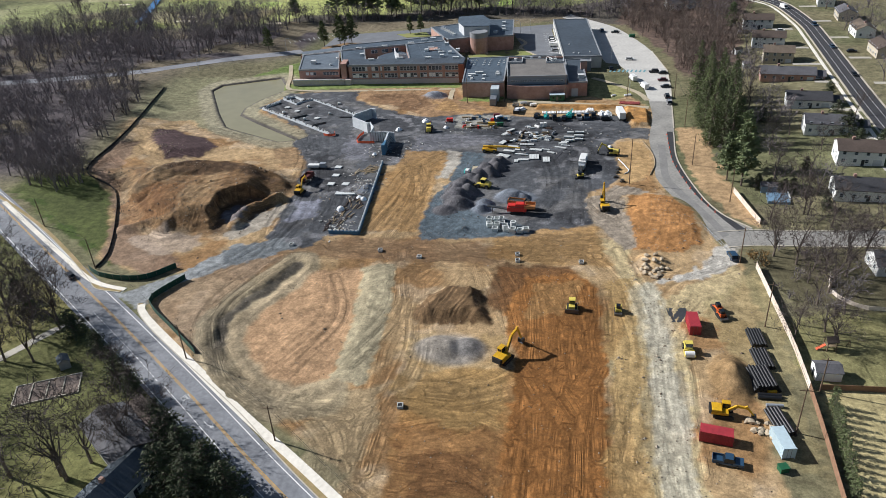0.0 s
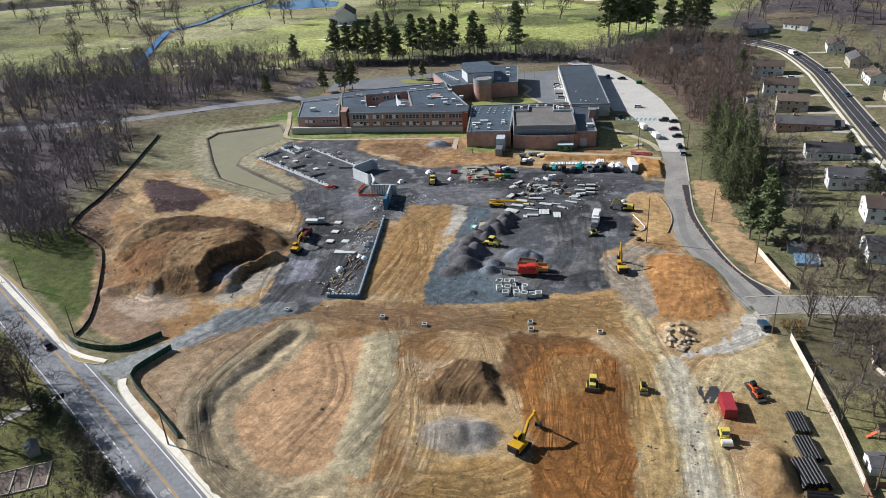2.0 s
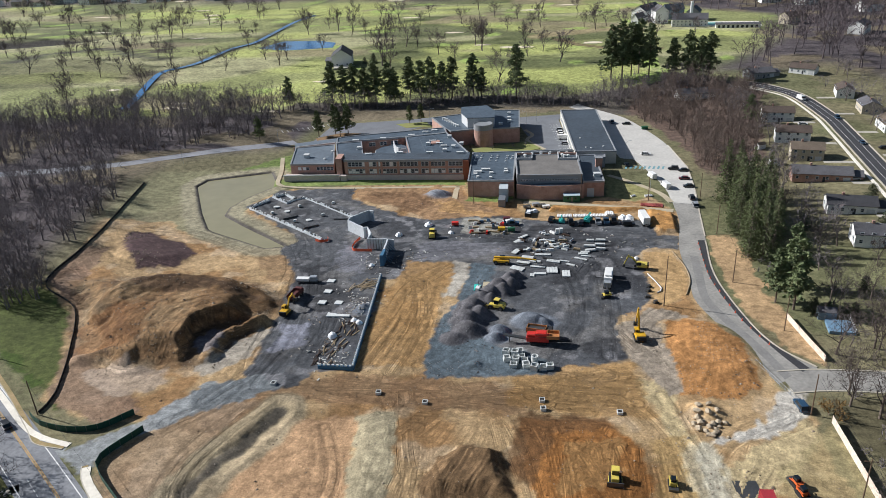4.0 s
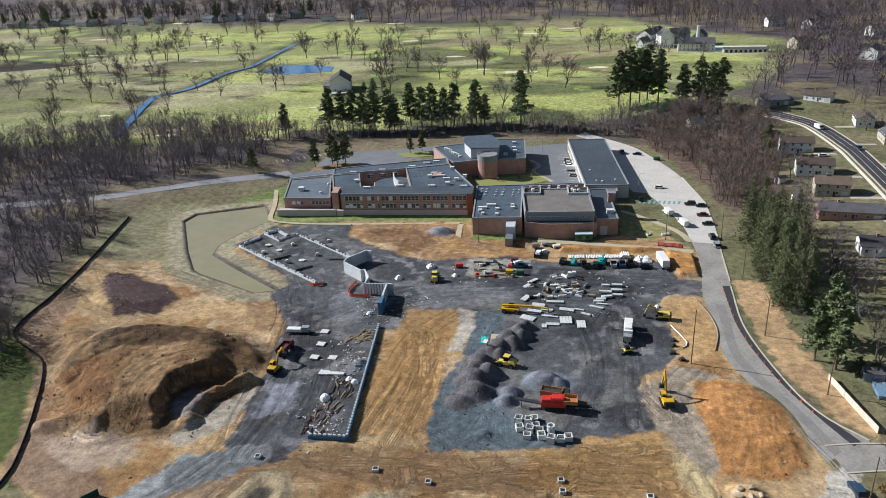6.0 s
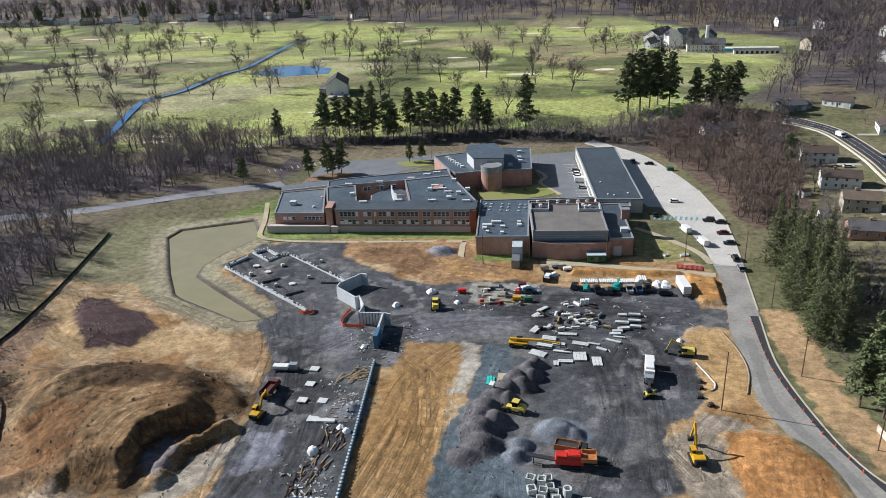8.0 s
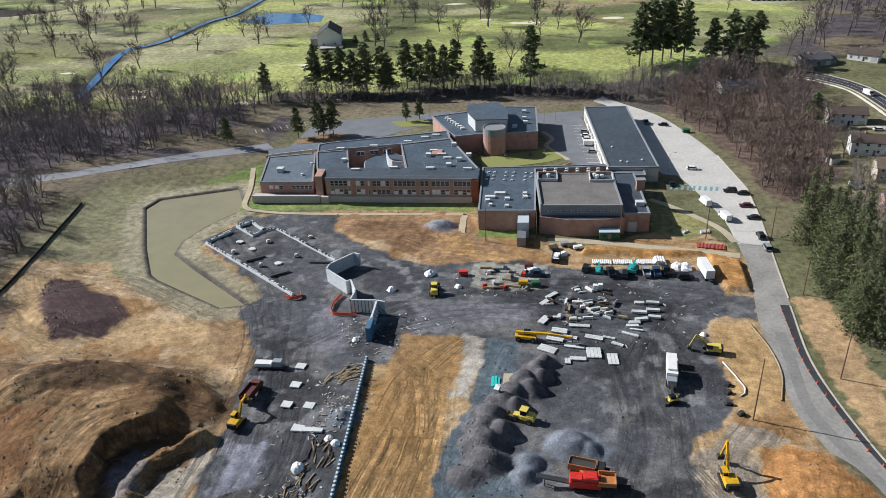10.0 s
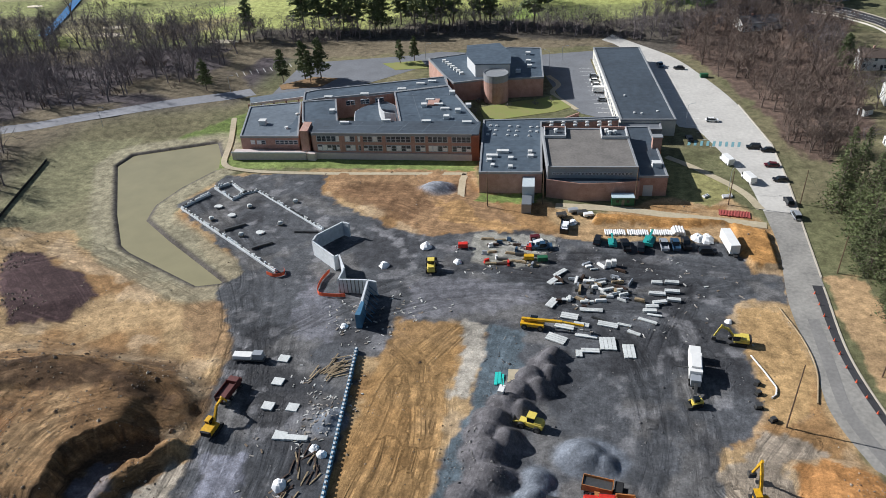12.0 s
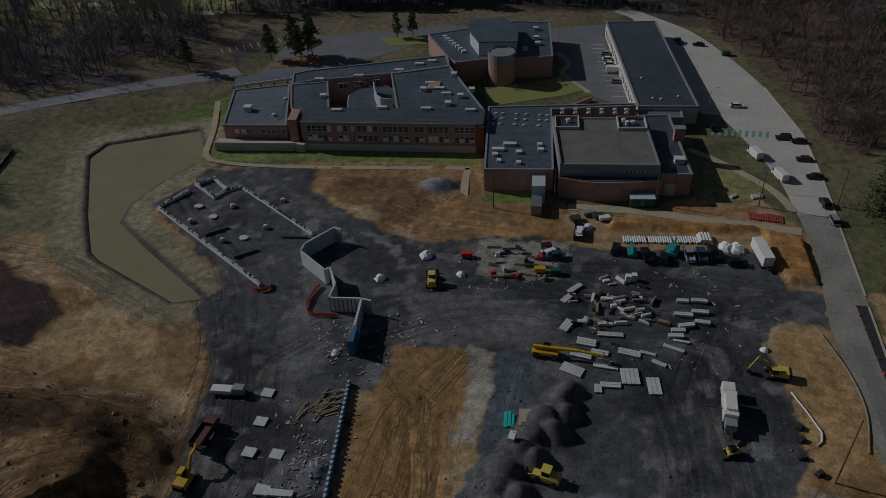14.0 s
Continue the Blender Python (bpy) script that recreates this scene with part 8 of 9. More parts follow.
fence_line("silt_fence", [(-95.2, 72.7), (-90.2, 69.8), (-82.1, 68.6), (-74.9, 70.2), (-69.4, 76.8)], 1.7, M_SILT, "dark green fabric fence by the site entrance", "fence")
fence_line("silt_fence", [(-63.5, 71.2), (-67.6, 60.8), (-64.6, 55.8), (-55, 48.4), (-44, 39.8)], 1.7, M_SILT, "dark green fabric fence by the site entrance", "fence")
fence_line("silt_fence", [(-164, 236), (-150, 189.4), (-144.6, 163.5), (-140, 137.1), (-120.2, 124), (-104.9, 100.7), (-95.1, 81.6), (-94, 74)], 0.8, M_BLACK, "low black silt fence round the site", "fence", 3.0)
M_WALLBOARD = material("fence_panel", "d8cdbf", 0.8, vary=0.08, grain=0.6, second="b9a898")
M_WALLBROWN = material("fence_panel_brown", "8a6a52", 0.85, vary=0.12, grain=0.6)
fence_line("boundary_fence", [(92.4, 94.2), (94.2, 70), (95.0, 58), (95.2, 45.4)], 1.9, M_WALLBOARD, "pale boarded boundary fence in panels", "fence", 2.0, M_WALLBOARD)
fence_line("boundary_fence", [(95.2, 45.2), (94.9, 30), (94.4, 16.3), (93.5, -20)], 1.9, M_WALLBROWN, "brown boarded boundary fence in panels", "fence", 2.0, M_WALLBROWN)
fence_line("boundary_fence", [(93, 141), (95.6, 128), (97.5, 119.5)], 1.8, M_WALLBOARD, "pale boarded fence beside the drive", "fence", 2.0, M_WALLBOARD)
fence_line("yard_fence", [(97.3, 45.6), (110, 46.4), (125, 47)], 1.5, M_WALLBROWN, "dark boarded yard fence", "fence", 2.0, M_WALLBROWN)
fence_line("yard_fence", [(110.2, 92), (108.5, 84), (113, 78), (119, 77), (135, 78)], 1.1, M_WALLBOARD, "low white picket yard fence", "fence", 2.4, M_WALLBOARD)


def pole(x, y, h, label="tall wooden utility pole", arms=1, lean=(0, 0)):
    top = thing("utility_pole", place(x, y), label, "utility pole", "utility poles")
    part("shaft", Shape().tube((0, 0, -0.3), (lean[0], lean[1], h), 0.17, 0.11, 8), M_POLE, top)
    for k in range(arms):
        part("crossarm", Shape().box(lean[0] - 1.2, lean[1] - 0.06, h - 0.7 - k, lean[0] + 1.2, lean[1] + 0.06, h - 0.55 - k), M_POLE, top)
    return Vector((x + lean[0], y + lean[1], ground_z(x, y) + h - 0.5))


tips = {}
for key, x, y, h, arms in (("a", -7.9, 223.1, 11.5, 0), ("b", 8.2, 226.5, 11.5, 0), ("c", 34.8, 229.8, 11.5, 0), ("d", 61.3, 231.8, 11, 0), ("e", 81.3, 234.2, 11, 0), ("f", 82.8, 199.6, 11, 0), ("g", 82.2, 162, 11.5, 0),
                           ("h", 60.4, 145.1, 16, 0), ("i", 91.0, 134, 11, 0), ("j", 90.1, 67.2, 12.5, 1), ("k", 89.9, 31.8, 11.5, 1), ("l", -45.1, 37.6, 10, 0), ("m", -12.9, 15.0, 9.5, 1), ("n", -94, 73.6, 10, 0),
                           ("o", 88.6, 96.5, 11, 0), ("p", 97.2, 45.0, 9, 1), ("q", -128, 96, 10, 0), ("r", 15, -6, 9.5, 0)):
    tips[key] = pole(x, y, h, "tall wooden utility pole" if arms else "tall bare wooden pole", arms)


def wire(a, b, sag=0.8, off=0.0):
    sh = Shape()
    pts = [a.lerp(b, k / 8) + Vector((off, 0, -sag * 4 * (k / 8) * (1 - k / 8))) for k in range(9)]
    for p, q in zip(pts, pts[1:]):
        sh.tube(p, q, 0.025, sides=4, caps=False)
    return tagged(part("overhead_wire", sh, M_BLACK), "thin dark overhead wire between poles", "wire", "overhead wires")


for a, b in (("e", "f"), ("f", "g"), ("g", "i"), ("o", "j"), ("j", "k"), ("q", "n"), ("n", "l"), ("l", "m"), ("m", "r"), ("j", "p"), ("p", "k")):
    wire(tips[a], tips[b])
    if b in "jkpmr":
        wire(tips[a], tips[b], 1.1, 0.7)
for x, y, rot in ((62.5, 240.5, 20), (54.5, 289, 20), (-126, 304, 0), (-160, 264.5, 0), (-97, 331, 0), (-53, 352, 0), (8, 352, 0), (3, 345, 160)):
    top = thing("street_lamp", place(x, y, rot), "slim grey lamp post with a curved arm", "street lamp", "street lamps")
    part("post", Shape().tube((0, 0, -0.2), (0, 0, 7.2), 0.09, 0.06, 6), M_SILVER, top)
    part("arm", Shape().tube((0, 0, 7.15), (0.8, 0, 7.8), 0.05, sides=5).tube((0.8, 0, 7.8), (2.0, 0, 7.9), 0.05, sides=5), M_SILVER, top)
    part("lamp_head", Shape().box(1.9, -0.12, 7.82, 2.6, 0.12, 7.98), M_SILVER, top)
cone_me = (Shape().box(-0.2, -0.2, 0, 0.2, 0.2, 0.05).lathe(0, 0, [(0.16, 0.05), (0.04, 0.75)], 8)).mesh("cone", M_MESH_ORANGE)
for k in range(16):
    u = k / 15
    p = resample([(75.4, 190), (75.6, 165), (80.2, 140), (85.6, 126)], 16)[k]
    ob = tagged(part("traffic_cone", cone_me), "orange traffic cone on asphalt", "traffic cone", "traffic cones")
    ob.matrix_world = pose(p[0], p[1], 0.09)
barrier = thing("crowd_barrier", pose(0, 0, 0), "white plastic barrier beside the lane", "barrier")
for k in range(9):
    x, y = 80.5 + 0.75 * k, 117 - 1.9 * k
    part("rail", Shape().tube((x, y, 1.1), (x + 0.75, y - 1.9, 1.1), 0.04, sides=5).tube((x, y, 0.3), (x + 0.75, y - 1.9, 0.3), 0.04, sides=5).tube((x, y, 0), (x, y, 1.15), 0.04, sides=5), M_SILVER, barrier)
# ---- houses ----
ROOFS = [material("shingles_" + n, c, 0.9, vary=0.14, grain=0.5) for n, c in (("brown", "564a42"), ("grey", "605f62"), ("dark", "414144"), ("tan", "716456"), ("slate", "515a62"))]
WALLS = [material("siding_" + n, c, 0.8, vary=0.05, grain=0.5) for n, c in (("white", "e4e4e0"), ("blue", "8595a2"), ("cream", "b3a995"), ("grey", "8f908e"))] + [M_BRICK]
M_DRIVE = material("driveway", "b3ada0", 0.9, vary=0.08, grain=0.8)
M_SANDY = material("bunker_sand", "ded2b8", 0.95, vary=0.06, grain=1.5)
M_SHUTTER = material("dark_trim", "33363a", 0.7, vary=0.1, grain=0.5)


def gable(sh, x0, y0, x1, y1, z, rise, over=0.45, t=0.18):
    """A ridge along x with eaves past the walls."""
    ym = (y0 + y1) / 2
    x0, x1 = x0 - over, x1 + over
    drop = rise * over / (ym - y0)
    for ya, s in ((y0 - over, 1), (y1 + over, -1)):
        a, b, c, d = (x0, ya, z - drop), (x1, ya, z - drop), (x1, ym, z + rise), (x0, ym, z + rise)
        k = len(sh.v)
        sh.v += [a, b, c, d] + [(p[0], p[1], p[2] + t) for p in (a, b, c, d)]
        sh.f += [tuple(k + i for i in q) for q in ((0, 1, 2, 3), (4, 5, 6, 7), (0, 1, 5, 4), (1, 2, 6, 5), (2, 3, 7, 6), (3, 0, 4, 7))]
    return sh


def house(x, y, rot, L, W, h, roof, wall, label, garage=True, rise=2.2, chimney=True, wing=0, category="house"):
    z = float(base_h(x, y))
    top = thing("house", pose(x, y, z, 0, 0, rot), label, category, "houses")
    w = Shape().box(-L / 2, -W / 2, -0.5, L / 2, W / 2, h)
    w.face((-L / 2, -W / 2, h), (-L / 2, W / 2, h), (-L / 2, 0, h + rise)).face((L / 2, -W / 2, h), (L / 2, W / 2, h), (L / 2, 0, h + rise))
    part("wall", w, WALLS[wall], top)
    part("roof", gable(Shape(), -L / 2, -W / 2, L / 2, W / 2, h, rise), ROOFS[roof], top)
    if wing:
        part("wing_wall", Shape().box(L / 2, -W * 0.35, -0.5, L / 2 + wing, W * 0.4, h * 0.75), WALLS[wall], top)
        part("wing_roof", gable(Shape(), L / 2, -W * 0.35, L / 2 + wing, W * 0.4, h * 0.75, rise * 0.7), ROOFS[roof], top)
    n = max(2, int(L / 3.2))
    for side in (-1, 1):
        for k in range(n):
            u = -L / 2 + (k + 0.5) * L / n
            for zz in ([1.0] if h < 4 else [1.0, 3.6]):
                f = part("window", window_mesh("frame", 1.1, 1.25), None, top)
                f.location, f.rotation_euler = (u, side * (W / 2 + 0.02), zz), (0, 0, 0 if side < 0 else math.pi)
                part("pane", window_mesh("pane", 1.1, 1.25), None, f)
    for k in range(2):
        f = part("window", window_mesh("frame", 1.1, 1.25), None, top)
        f.location, f.rotation_euler = (-L / 2 - 0.02, -W / 4 + k * W / 2, 1.1), (0, 0, -math.pi / 2)
        part("pane", window_mesh("pane", 1.1, 1.25), None, f)
    part("door", Shape().box(0.2, -W / 2 - 0.06, 0, 1.15, -W / 2 + 0.02, 2.1), M_SHUTTER, top)
    if garage:
        part("garage_door", Shape().box(L / 2 - 3.4, -W / 2 - 0.07, 0, L / 2 - 0.8, -W / 2 + 0.02, 2.2), M_DOOR, top)
    if chimney:
        part("chimney", Shape().box(-L * 0.2, -0.4, h, -L * 0.2 + 0.8, 0.4, h + rise + 1.0), M_BRICK, top)
    return top


# along the residential street: x, y, turn, length, depth, eaves, roof, wall
for x, y, rot, L, W, h, rf, wl, lab in (
        (132.5, 346, -6, 15, 9, 5.0, 0, 0, "white two-storey house with a brown roof"), (131.5, 309, -8, 15, 9, 5.0, 0, 0, "white split-level house with a brown roof"),
        (131, 281, -8, 13, 9, 5.2, 3, 2, "cream two-storey house with a tan roof"), (130, 254, -6, 22, 9, 3.2, 1, 4, "long low brick house with a grey roof"),
        (131, 219, -6, 16, 9, 3.4, 2, 0, "white single-storey house with a dark roof"), (132, 190, -5, 17, 9, 4.2, 1, 0, "white house with a grey roof"),
        (135, 164, -5, 14, 10, 5.0, 0, 0, "white house with a brown hipped roof"), (130, 139, -4, 17, 10, 3.6, 2, 0, "low white house with a dark roof"),
        (125.5, 97, 5, 9, 8, 3.2, 1, 0, "white garden house on a lawn"), (97, 403, 15, 19, 10, 3.4, 1, 0, "low house with a pale grey roof among trees"),
        (120, 385, -25, 13, 9, 3.6, 0, 2, "house half hidden in bare trees"), (140, 436, 20, 16, 10, 3.4, 1, 3, "low grey house below the woods"), (168, 444, -30, 15, 9, 3.4, 0, 0, "white house below the woods"),
        (178, 395, 80, 15, 9, 4.2, 0, 0, "white house with a brown roof above the street"), (180, 360, 85, 14, 9, 4.4, 1, 2, "cream house with a grey roof above the street"),
        (179, 325, 88, 15, 9, 4.2, 3, 0, "white house with a tan roof above the street"), (178, 288, 90, 15, 9, 4.4, 0, 2, "cream house with a brown roof above the street"),
        (177, 250, 90, 14, 9, 4.2, 1, 0, "white house with a grey roof above the street"), (177, 214, 90, 15, 9, 4.4, 0, 4, "brick house with a brown roof above the street"),
        (176, 176, 90, 15, 9, 4.2, 2, 0, "white house with a dark roof above the street"), (128, 66, 85, 15, 9, 4.2, 1, 0, "white house with a grey roof behind a yard")):
    house(x, y, rot, L, W, h, rf, wl, lab, wing=4 if L > 15 else 0)
    if x < 140 and 130 < y < 350:
        ribbon("driveway", [(x + L / 2 - 1, y - W / 2 - 1), (148.8, y - W / 2 - 3)], [(x + L / 2 - 1, y - W / 2 - 4), (148.8, y - W / 2 - 6)], M_DRIVE, 0.05, 0.1, label="pale concrete driveway to a house", category="driveway")
    elif x > 170:
        ribbon("driveway", [(162.6, y - 4), (172, y - 4)], [(162.6, y - 7), (172, y - 7)], M_DRIVE, 0.05, 0.1, label="pale concrete driveway to a house", category="driveway")


def shed(x, y, rot, L, W, h, wall, roof, label):
    top = thing("garden_shed", pose(x, y, float(base_h(x, y)), 0, 0, rot), label, "shed", "sheds")
    w = Shape().box(-L / 2, -W / 2, -0.3, L / 2, W / 2, h)
    w.face((-L / 2, -W / 2, h), (-L / 2, W / 2, h), (-L / 2, 0, h + 0.8)).face((L / 2, -W / 2, h), (L / 2, W / 2, h), (L / 2, 0, h + 0.8))
    part("wall", w, WALLS[wall], top)
    part("roof", gable(Shape(), -L / 2, -W / 2, L / 2, W / 2, h, 0.8, 0.2, 0.1), ROOFS[roof], top)
    part("door", Shape().box(-L / 2 - 0.04, -0.5, 0, -L / 2 + 0.02, 0.5, 1.8), M_SHUTTER, top)


shed(99.6, 50.6, 2, 5.2, 4.0, 2.3, 0, 1, "white garden shed with a grey roof")
shed(103.6, 142.4, -4, 4.6, 3.4, 2.4, 1, 1, "pale blue shed beside a raised deck")
shed(-73.6, 31.2, -45, 3.0, 2.4, 2.1, 3, 4, "small grey shed on a lawn")
shed(117, 275, 0, 4, 3, 2.3, 0, 1, "white shed behind a house")
shed(116, 300, 30, 4, 3, 2.3, 0, 3, "white shed beside bare trees")
deck = thing("deck", pose(105.5, 136.5, float(base_h(105.5, 136.5)), 0, 0, -4), "blue-grey pool deck with white railings", "deck")
part("platform", Shape().box(-3.2, -3.6, 0, 3.2, 3.0, 0.9), material("deck_cover", "6f8ea6", 0.6, vary=0.1, grain=0.6), deck)
for k in range(6):
    part("rail_post", Shape().box(3.0, -3.5 + k * 1.3, 0.9, 3.15, -3.35 + k * 1.3, 1.9), M_WHITE, deck)
part("rail", Shape().box(3.0, -3.6, 1.85, 3.15, 3.0, 1.95), M_WHITE, deck)
play = thing("climbing_frame", pose(102.6, 60.2, float(base_h(102.6, 60)), 0, 0, 10), "timber climbing frame with a swing beam", "climbing frame")
for sx in (-1, 1):
    for sy in (-0.9, 0.9):
        part("leg", Shape().box(sx - 0.08, sy - 0.08, 0, sx + 0.08, sy + 0.08, 2.6), M_POLE, play)
part("roof", gable(Shape(), -1.2, -1.1, 1.2, 1.1, 2.6, 0.9, 0.15, 0.08), ROOFS[0], play)
part("floor", Shape().box(-1.1, -1.0, 1.3, 1.1, 1.0, 1.4), M_WOOD, play)
part("slide", beam(Shape(), (-1.1, 1.4), (-3.0, 0.1), 0.1, 0.1, 0.7), M_MESH_ORANGE, play)
part("swing_beam", Shape().tube((1.1, 0, 2.2), (4.2, 0, 2.2), 0.08, sides=6).tube((4.2, -0.9, 0), (4.2, 0, 2.2), 0.07, sides=6).tube((4.2, 0.9, 0), (4.2, 0, 2.2), 0.07, sides=6), M_POLE, play)

# by the main road
lodge = thing("barn", pose(-44.5, 9.5, 0, 0, 0, -35), "weathered barn with dark shingled roofs among trees", "barn")
part("wall", Shape().box(-8, -4.5, -0.2, 8, 4.5, 3.4), WALLS[3], lodge)
part("roof", gable(Shape(), -8, -4.5, 8, 4.5, 3.4, 1.8), ROOFS[1], lodge)
part("lean_to_roof", Shape().prism([(-8.4, 5.0), (8.4, 5.0), (8.4, 8.6), (-8.4, 8.6)], 2.7, 2.9), ROOFS[0], lodge)
for sx in (-8, 0, 8):
    part("post", Shape().box(sx - 0.15, 8.2, 0, sx + 0.15, 8.5, 2.7), M_POLE, lodge)
house(-37.5, -2.5, 78, 13, 8, 3.4, 4, 0, "white-gabled house with a slate roof by evergreens", False)
bed = thing("garden_bed", pose(-72.2, 22.8, 0, 0, 0, 28), "edged vegetable garden with bare soil rows", "garden bed")
part("soil", Shape().box(-7, -3.6, 0, 7, 3.6, 0.12), material("garden_soil", "7a6c62", 0.95, vary=0.2, grain=0.6), bed)
for sx in (-7, -3.5, 0, 3.5, 7):
    part("border", Shape().box(sx - 0.12, -3.7, 0, sx + 0.12, 3.7, 0.3), M_KERB, bed)
for sy in (-3.6, 3.6):
    part("border", Shape().box(-7, sy - 0.1, 0, 7, sy + 0.1, 0.3), M_KERB, bed)
lane = smooth_line([(-102, 12), (-92, 32), (-86, 44), (-80, 50)], 3)
ribbon("driveway", offset(lane, 1.3), offset(lane, -1.3), M_DRIVE, 0.06, 0.1, label="gravel driveway to the road", category="driveway")

# ---- on the fairways ----
club = house(-149, 489, 105, 24, 15, 7.5, 2, 0, "white clubhouse barn with a dark gabled roof", False, 5.0, False)
part("terrace", Shape().box(-21, -9, 0, -12, 6, 0.8), M_DRIVE, club)
part("side_wall", Shape().box(-8, 7.5, -0.4, 8, 12.5, 4.2), WALLS[3], club)
part("side_roof", Shape().prism([(-8.4, 7.4), (8.4, 7.4), (8.4, 12.9), (-8.4, 12.9)], 4.2, 4.5), ROOFS[1], club)
for x, y, rot, L, W, h, rf, wl in ((88, 706, 62, 36, 14, 9, 4, 0), (98, 676, 100, 17, 12, 11, 1, 0), (112, 700, 20, 18, 10, 9, 4, 1), (122, 652, -4, 30, 14, 6, 1, 0), (130, 690, 75, 16, 11, 8, 4, 3), (80, 682, 62, 20, 7, 4, 1, 0)):
    house(x, y, rot, L, W, h, rf, wl, "white clubhouse wing with grey roofs on the rise", False, 4.5)
stack = tagged(part("smoke_stack", Shape().lathe(126, 676, [(1.6, 8), (1.3, 26), (1.5, 26.2), (1.5, 27)], 12), M_UNIT), "tall white chimney stack beside the clubhouse", "chimney")
cabana = thing("pool_cabana", pose(160, 634, 9.0, 0, 0, -3), "row of white pool cabanas with grey roofs", "cabana")
part("wall", Shape().box(-18, -2.5, -0.4, 18, 2.5, 3.0), WALLS[0], cabana)
part("roof", gable(Shape(), -18, -2.5, 18, 2.5, 3.0, 1.2), ROOFS[1], cabana)
for k in range(9):
    part("door", Shape().box(-16.5 + k * 3.8, -2.6, 0, -14.5 + k * 3.8, -2.45, 2.3), M_SHUTTER, cabana)
far_homes = [(-905 + k * 27 + 9 * math.sin(k * 2.3), 1018 + 14 * math.sin(k * 1.7), 40 * math.sin(k * 3.1), k % 5, (0, 0, 2, 0, 3)[k % 5]) for k in range(20)]
for x, y, rot, rf, wl in far_homes + [(-330, 985, 5, 0, 0), (-290, 1000, 30, 1, 0), (243, 591, 60, 1, 0), (208, 652, 30, 0, 2), (221, 812, 10, 1, 0), (251, 786, 40, 2, 0), (290, 720, 20, 0, 0)]:
    house(x, y, rot, 20, 12, 6.5, rf, wl, "house among far bare woods", False, 3.5)
pool = thing("swimming_pool", pose(152, 655, 9.0, 0, 0, -5), "turquoise swimming pool in a pale terrace", "swimming pool")
part("terrace", Shape().box(-30, -14, 0, 30, 14, 0.5), M_TILE_CONC, pool)
part("pool_water", Shape().box(-22, -8, 0.5, 22, 8, 0.56), material("pool_cover", "7cc4ba", 0.3, vary=0.06, grain=3), pool)
for k, (x, y, rx, ry) in enumerate(((-299.8, 419, 5, 2.5), (-229, 386, 8, 3), (-226, 374, 9, 3.5), (-568, 1006, 14, 9), (-436, 838, 12, 7), (-484, 892, 18, 5), (-23, 552, 14, 5), (38, 567, 9, 6), (-278, 972, 16, 7), (-221, 938, 13, 7), (-146, 436, 8, 3),
                                    (-52, 566, 7, 4), (-158, 366, 9, 3), (-420, 800, 12, 5), (-350, 640, 10, 4), (-90, 640, 9, 4), (-600, 850, 14, 5), (-30, 800, 12, 6), (10, 840, 14, 5), (-160, 760, 11, 5), (-500, 700, 11, 4))):
    r = random.Random(k)
    s = Shape().prism([(x + rx * math.cos(q) * r.uniform(0.7, 1.15), y + ry * math.sin(q) * r.uniform(0.7, 1.15)) for q in [j * math.pi / 7 for j in range(14)]], float(base_h(x, y)) - 0.5, float(base_h(x, y)) + 0.18)
    tagged(part("sand_bunker", s, M_SANDY), "pale sand bunker on the fairway", "bunker", "bunkers")
# ---- trees ----
M_TWIG = material("twigs", "7d7575", 0.95, vary=0.2, grain=1.6, second="565052", bump=0)
M_TWIG_FAR = material("twigs_far", "6d6263", 0.95, vary=0.2, grain=6.0, second="4a4346", bump=0)
M_TWIG_RED = material("twigs_reddish", "76685f", 0.95, vary=0.15, grain=0.9, second="564a43", bump=0)
M_TWIG_DARK = material("twigs_dark", "574d48", 0.95, vary=0.18, grain=1.2, second="433c39", bump=0)
M_TWIG_PALE = material("twigs_pale", "8e857a", 0.95, vary=0.12, grain=0.8, bump=0)
M_PINE = material("pine_needles", "6c774f", 0.85, vary=0.25, grain=0.9, second="4c573a", bump=0)
M_SPRUCE = material("spruce_needles", "667047", 0.85, vary=0.25, grain=1.0, second="444d30", bump=0)
M_YEW = material("yew_needles", "4c5438", 0.85, vary=0.25, grain=0.8, second="333a28", bump=0)
M_BROWNLEAF = material("dry_leaves", "7c6238", 0.9, vary=0.2, grain=0.5, bump=0)


def limb(V, F, a, b, r0, r1, sides=3):
    """A tapered prism from a to b."""
    w = b - a
    w = w / (np.linalg.norm(w) + 1e-9)
    u = np.cross(w, (0.0, 0.0, 1.0) if abs(w[2]) < 0.9 else (1.0, 0.0, 0.0))
    u /= np.linalg.norm(u)
    t = np.cross(w, u)
    k = len(V)
    for p, r in ((a, r0), (b, r1)):
        for i in range(sides):
            q = 2 * math.pi * i / sides
            V.append(p + r * (math.cos(q) * u + math.sin(q) * t))
    for i in range(sides):
        j = (i + 1) % sides
        F.append((k + i, k + j, k + sides + j, k + sides + i))


def twig(rng, V, F, a, way, size, thick):
    """A flat forked tip."""
    side = np.cross(way, rng.normal(0, 1, 3))
    side = side / (np.linalg.norm(side) + 1e-9) * thick
    b = a + way * size
    k = len(V)
    V.extend((a - side, a + side, b + side * 0.4, b - side * 0.4))
    F.append((k, k + 1, k + 2, k + 3))


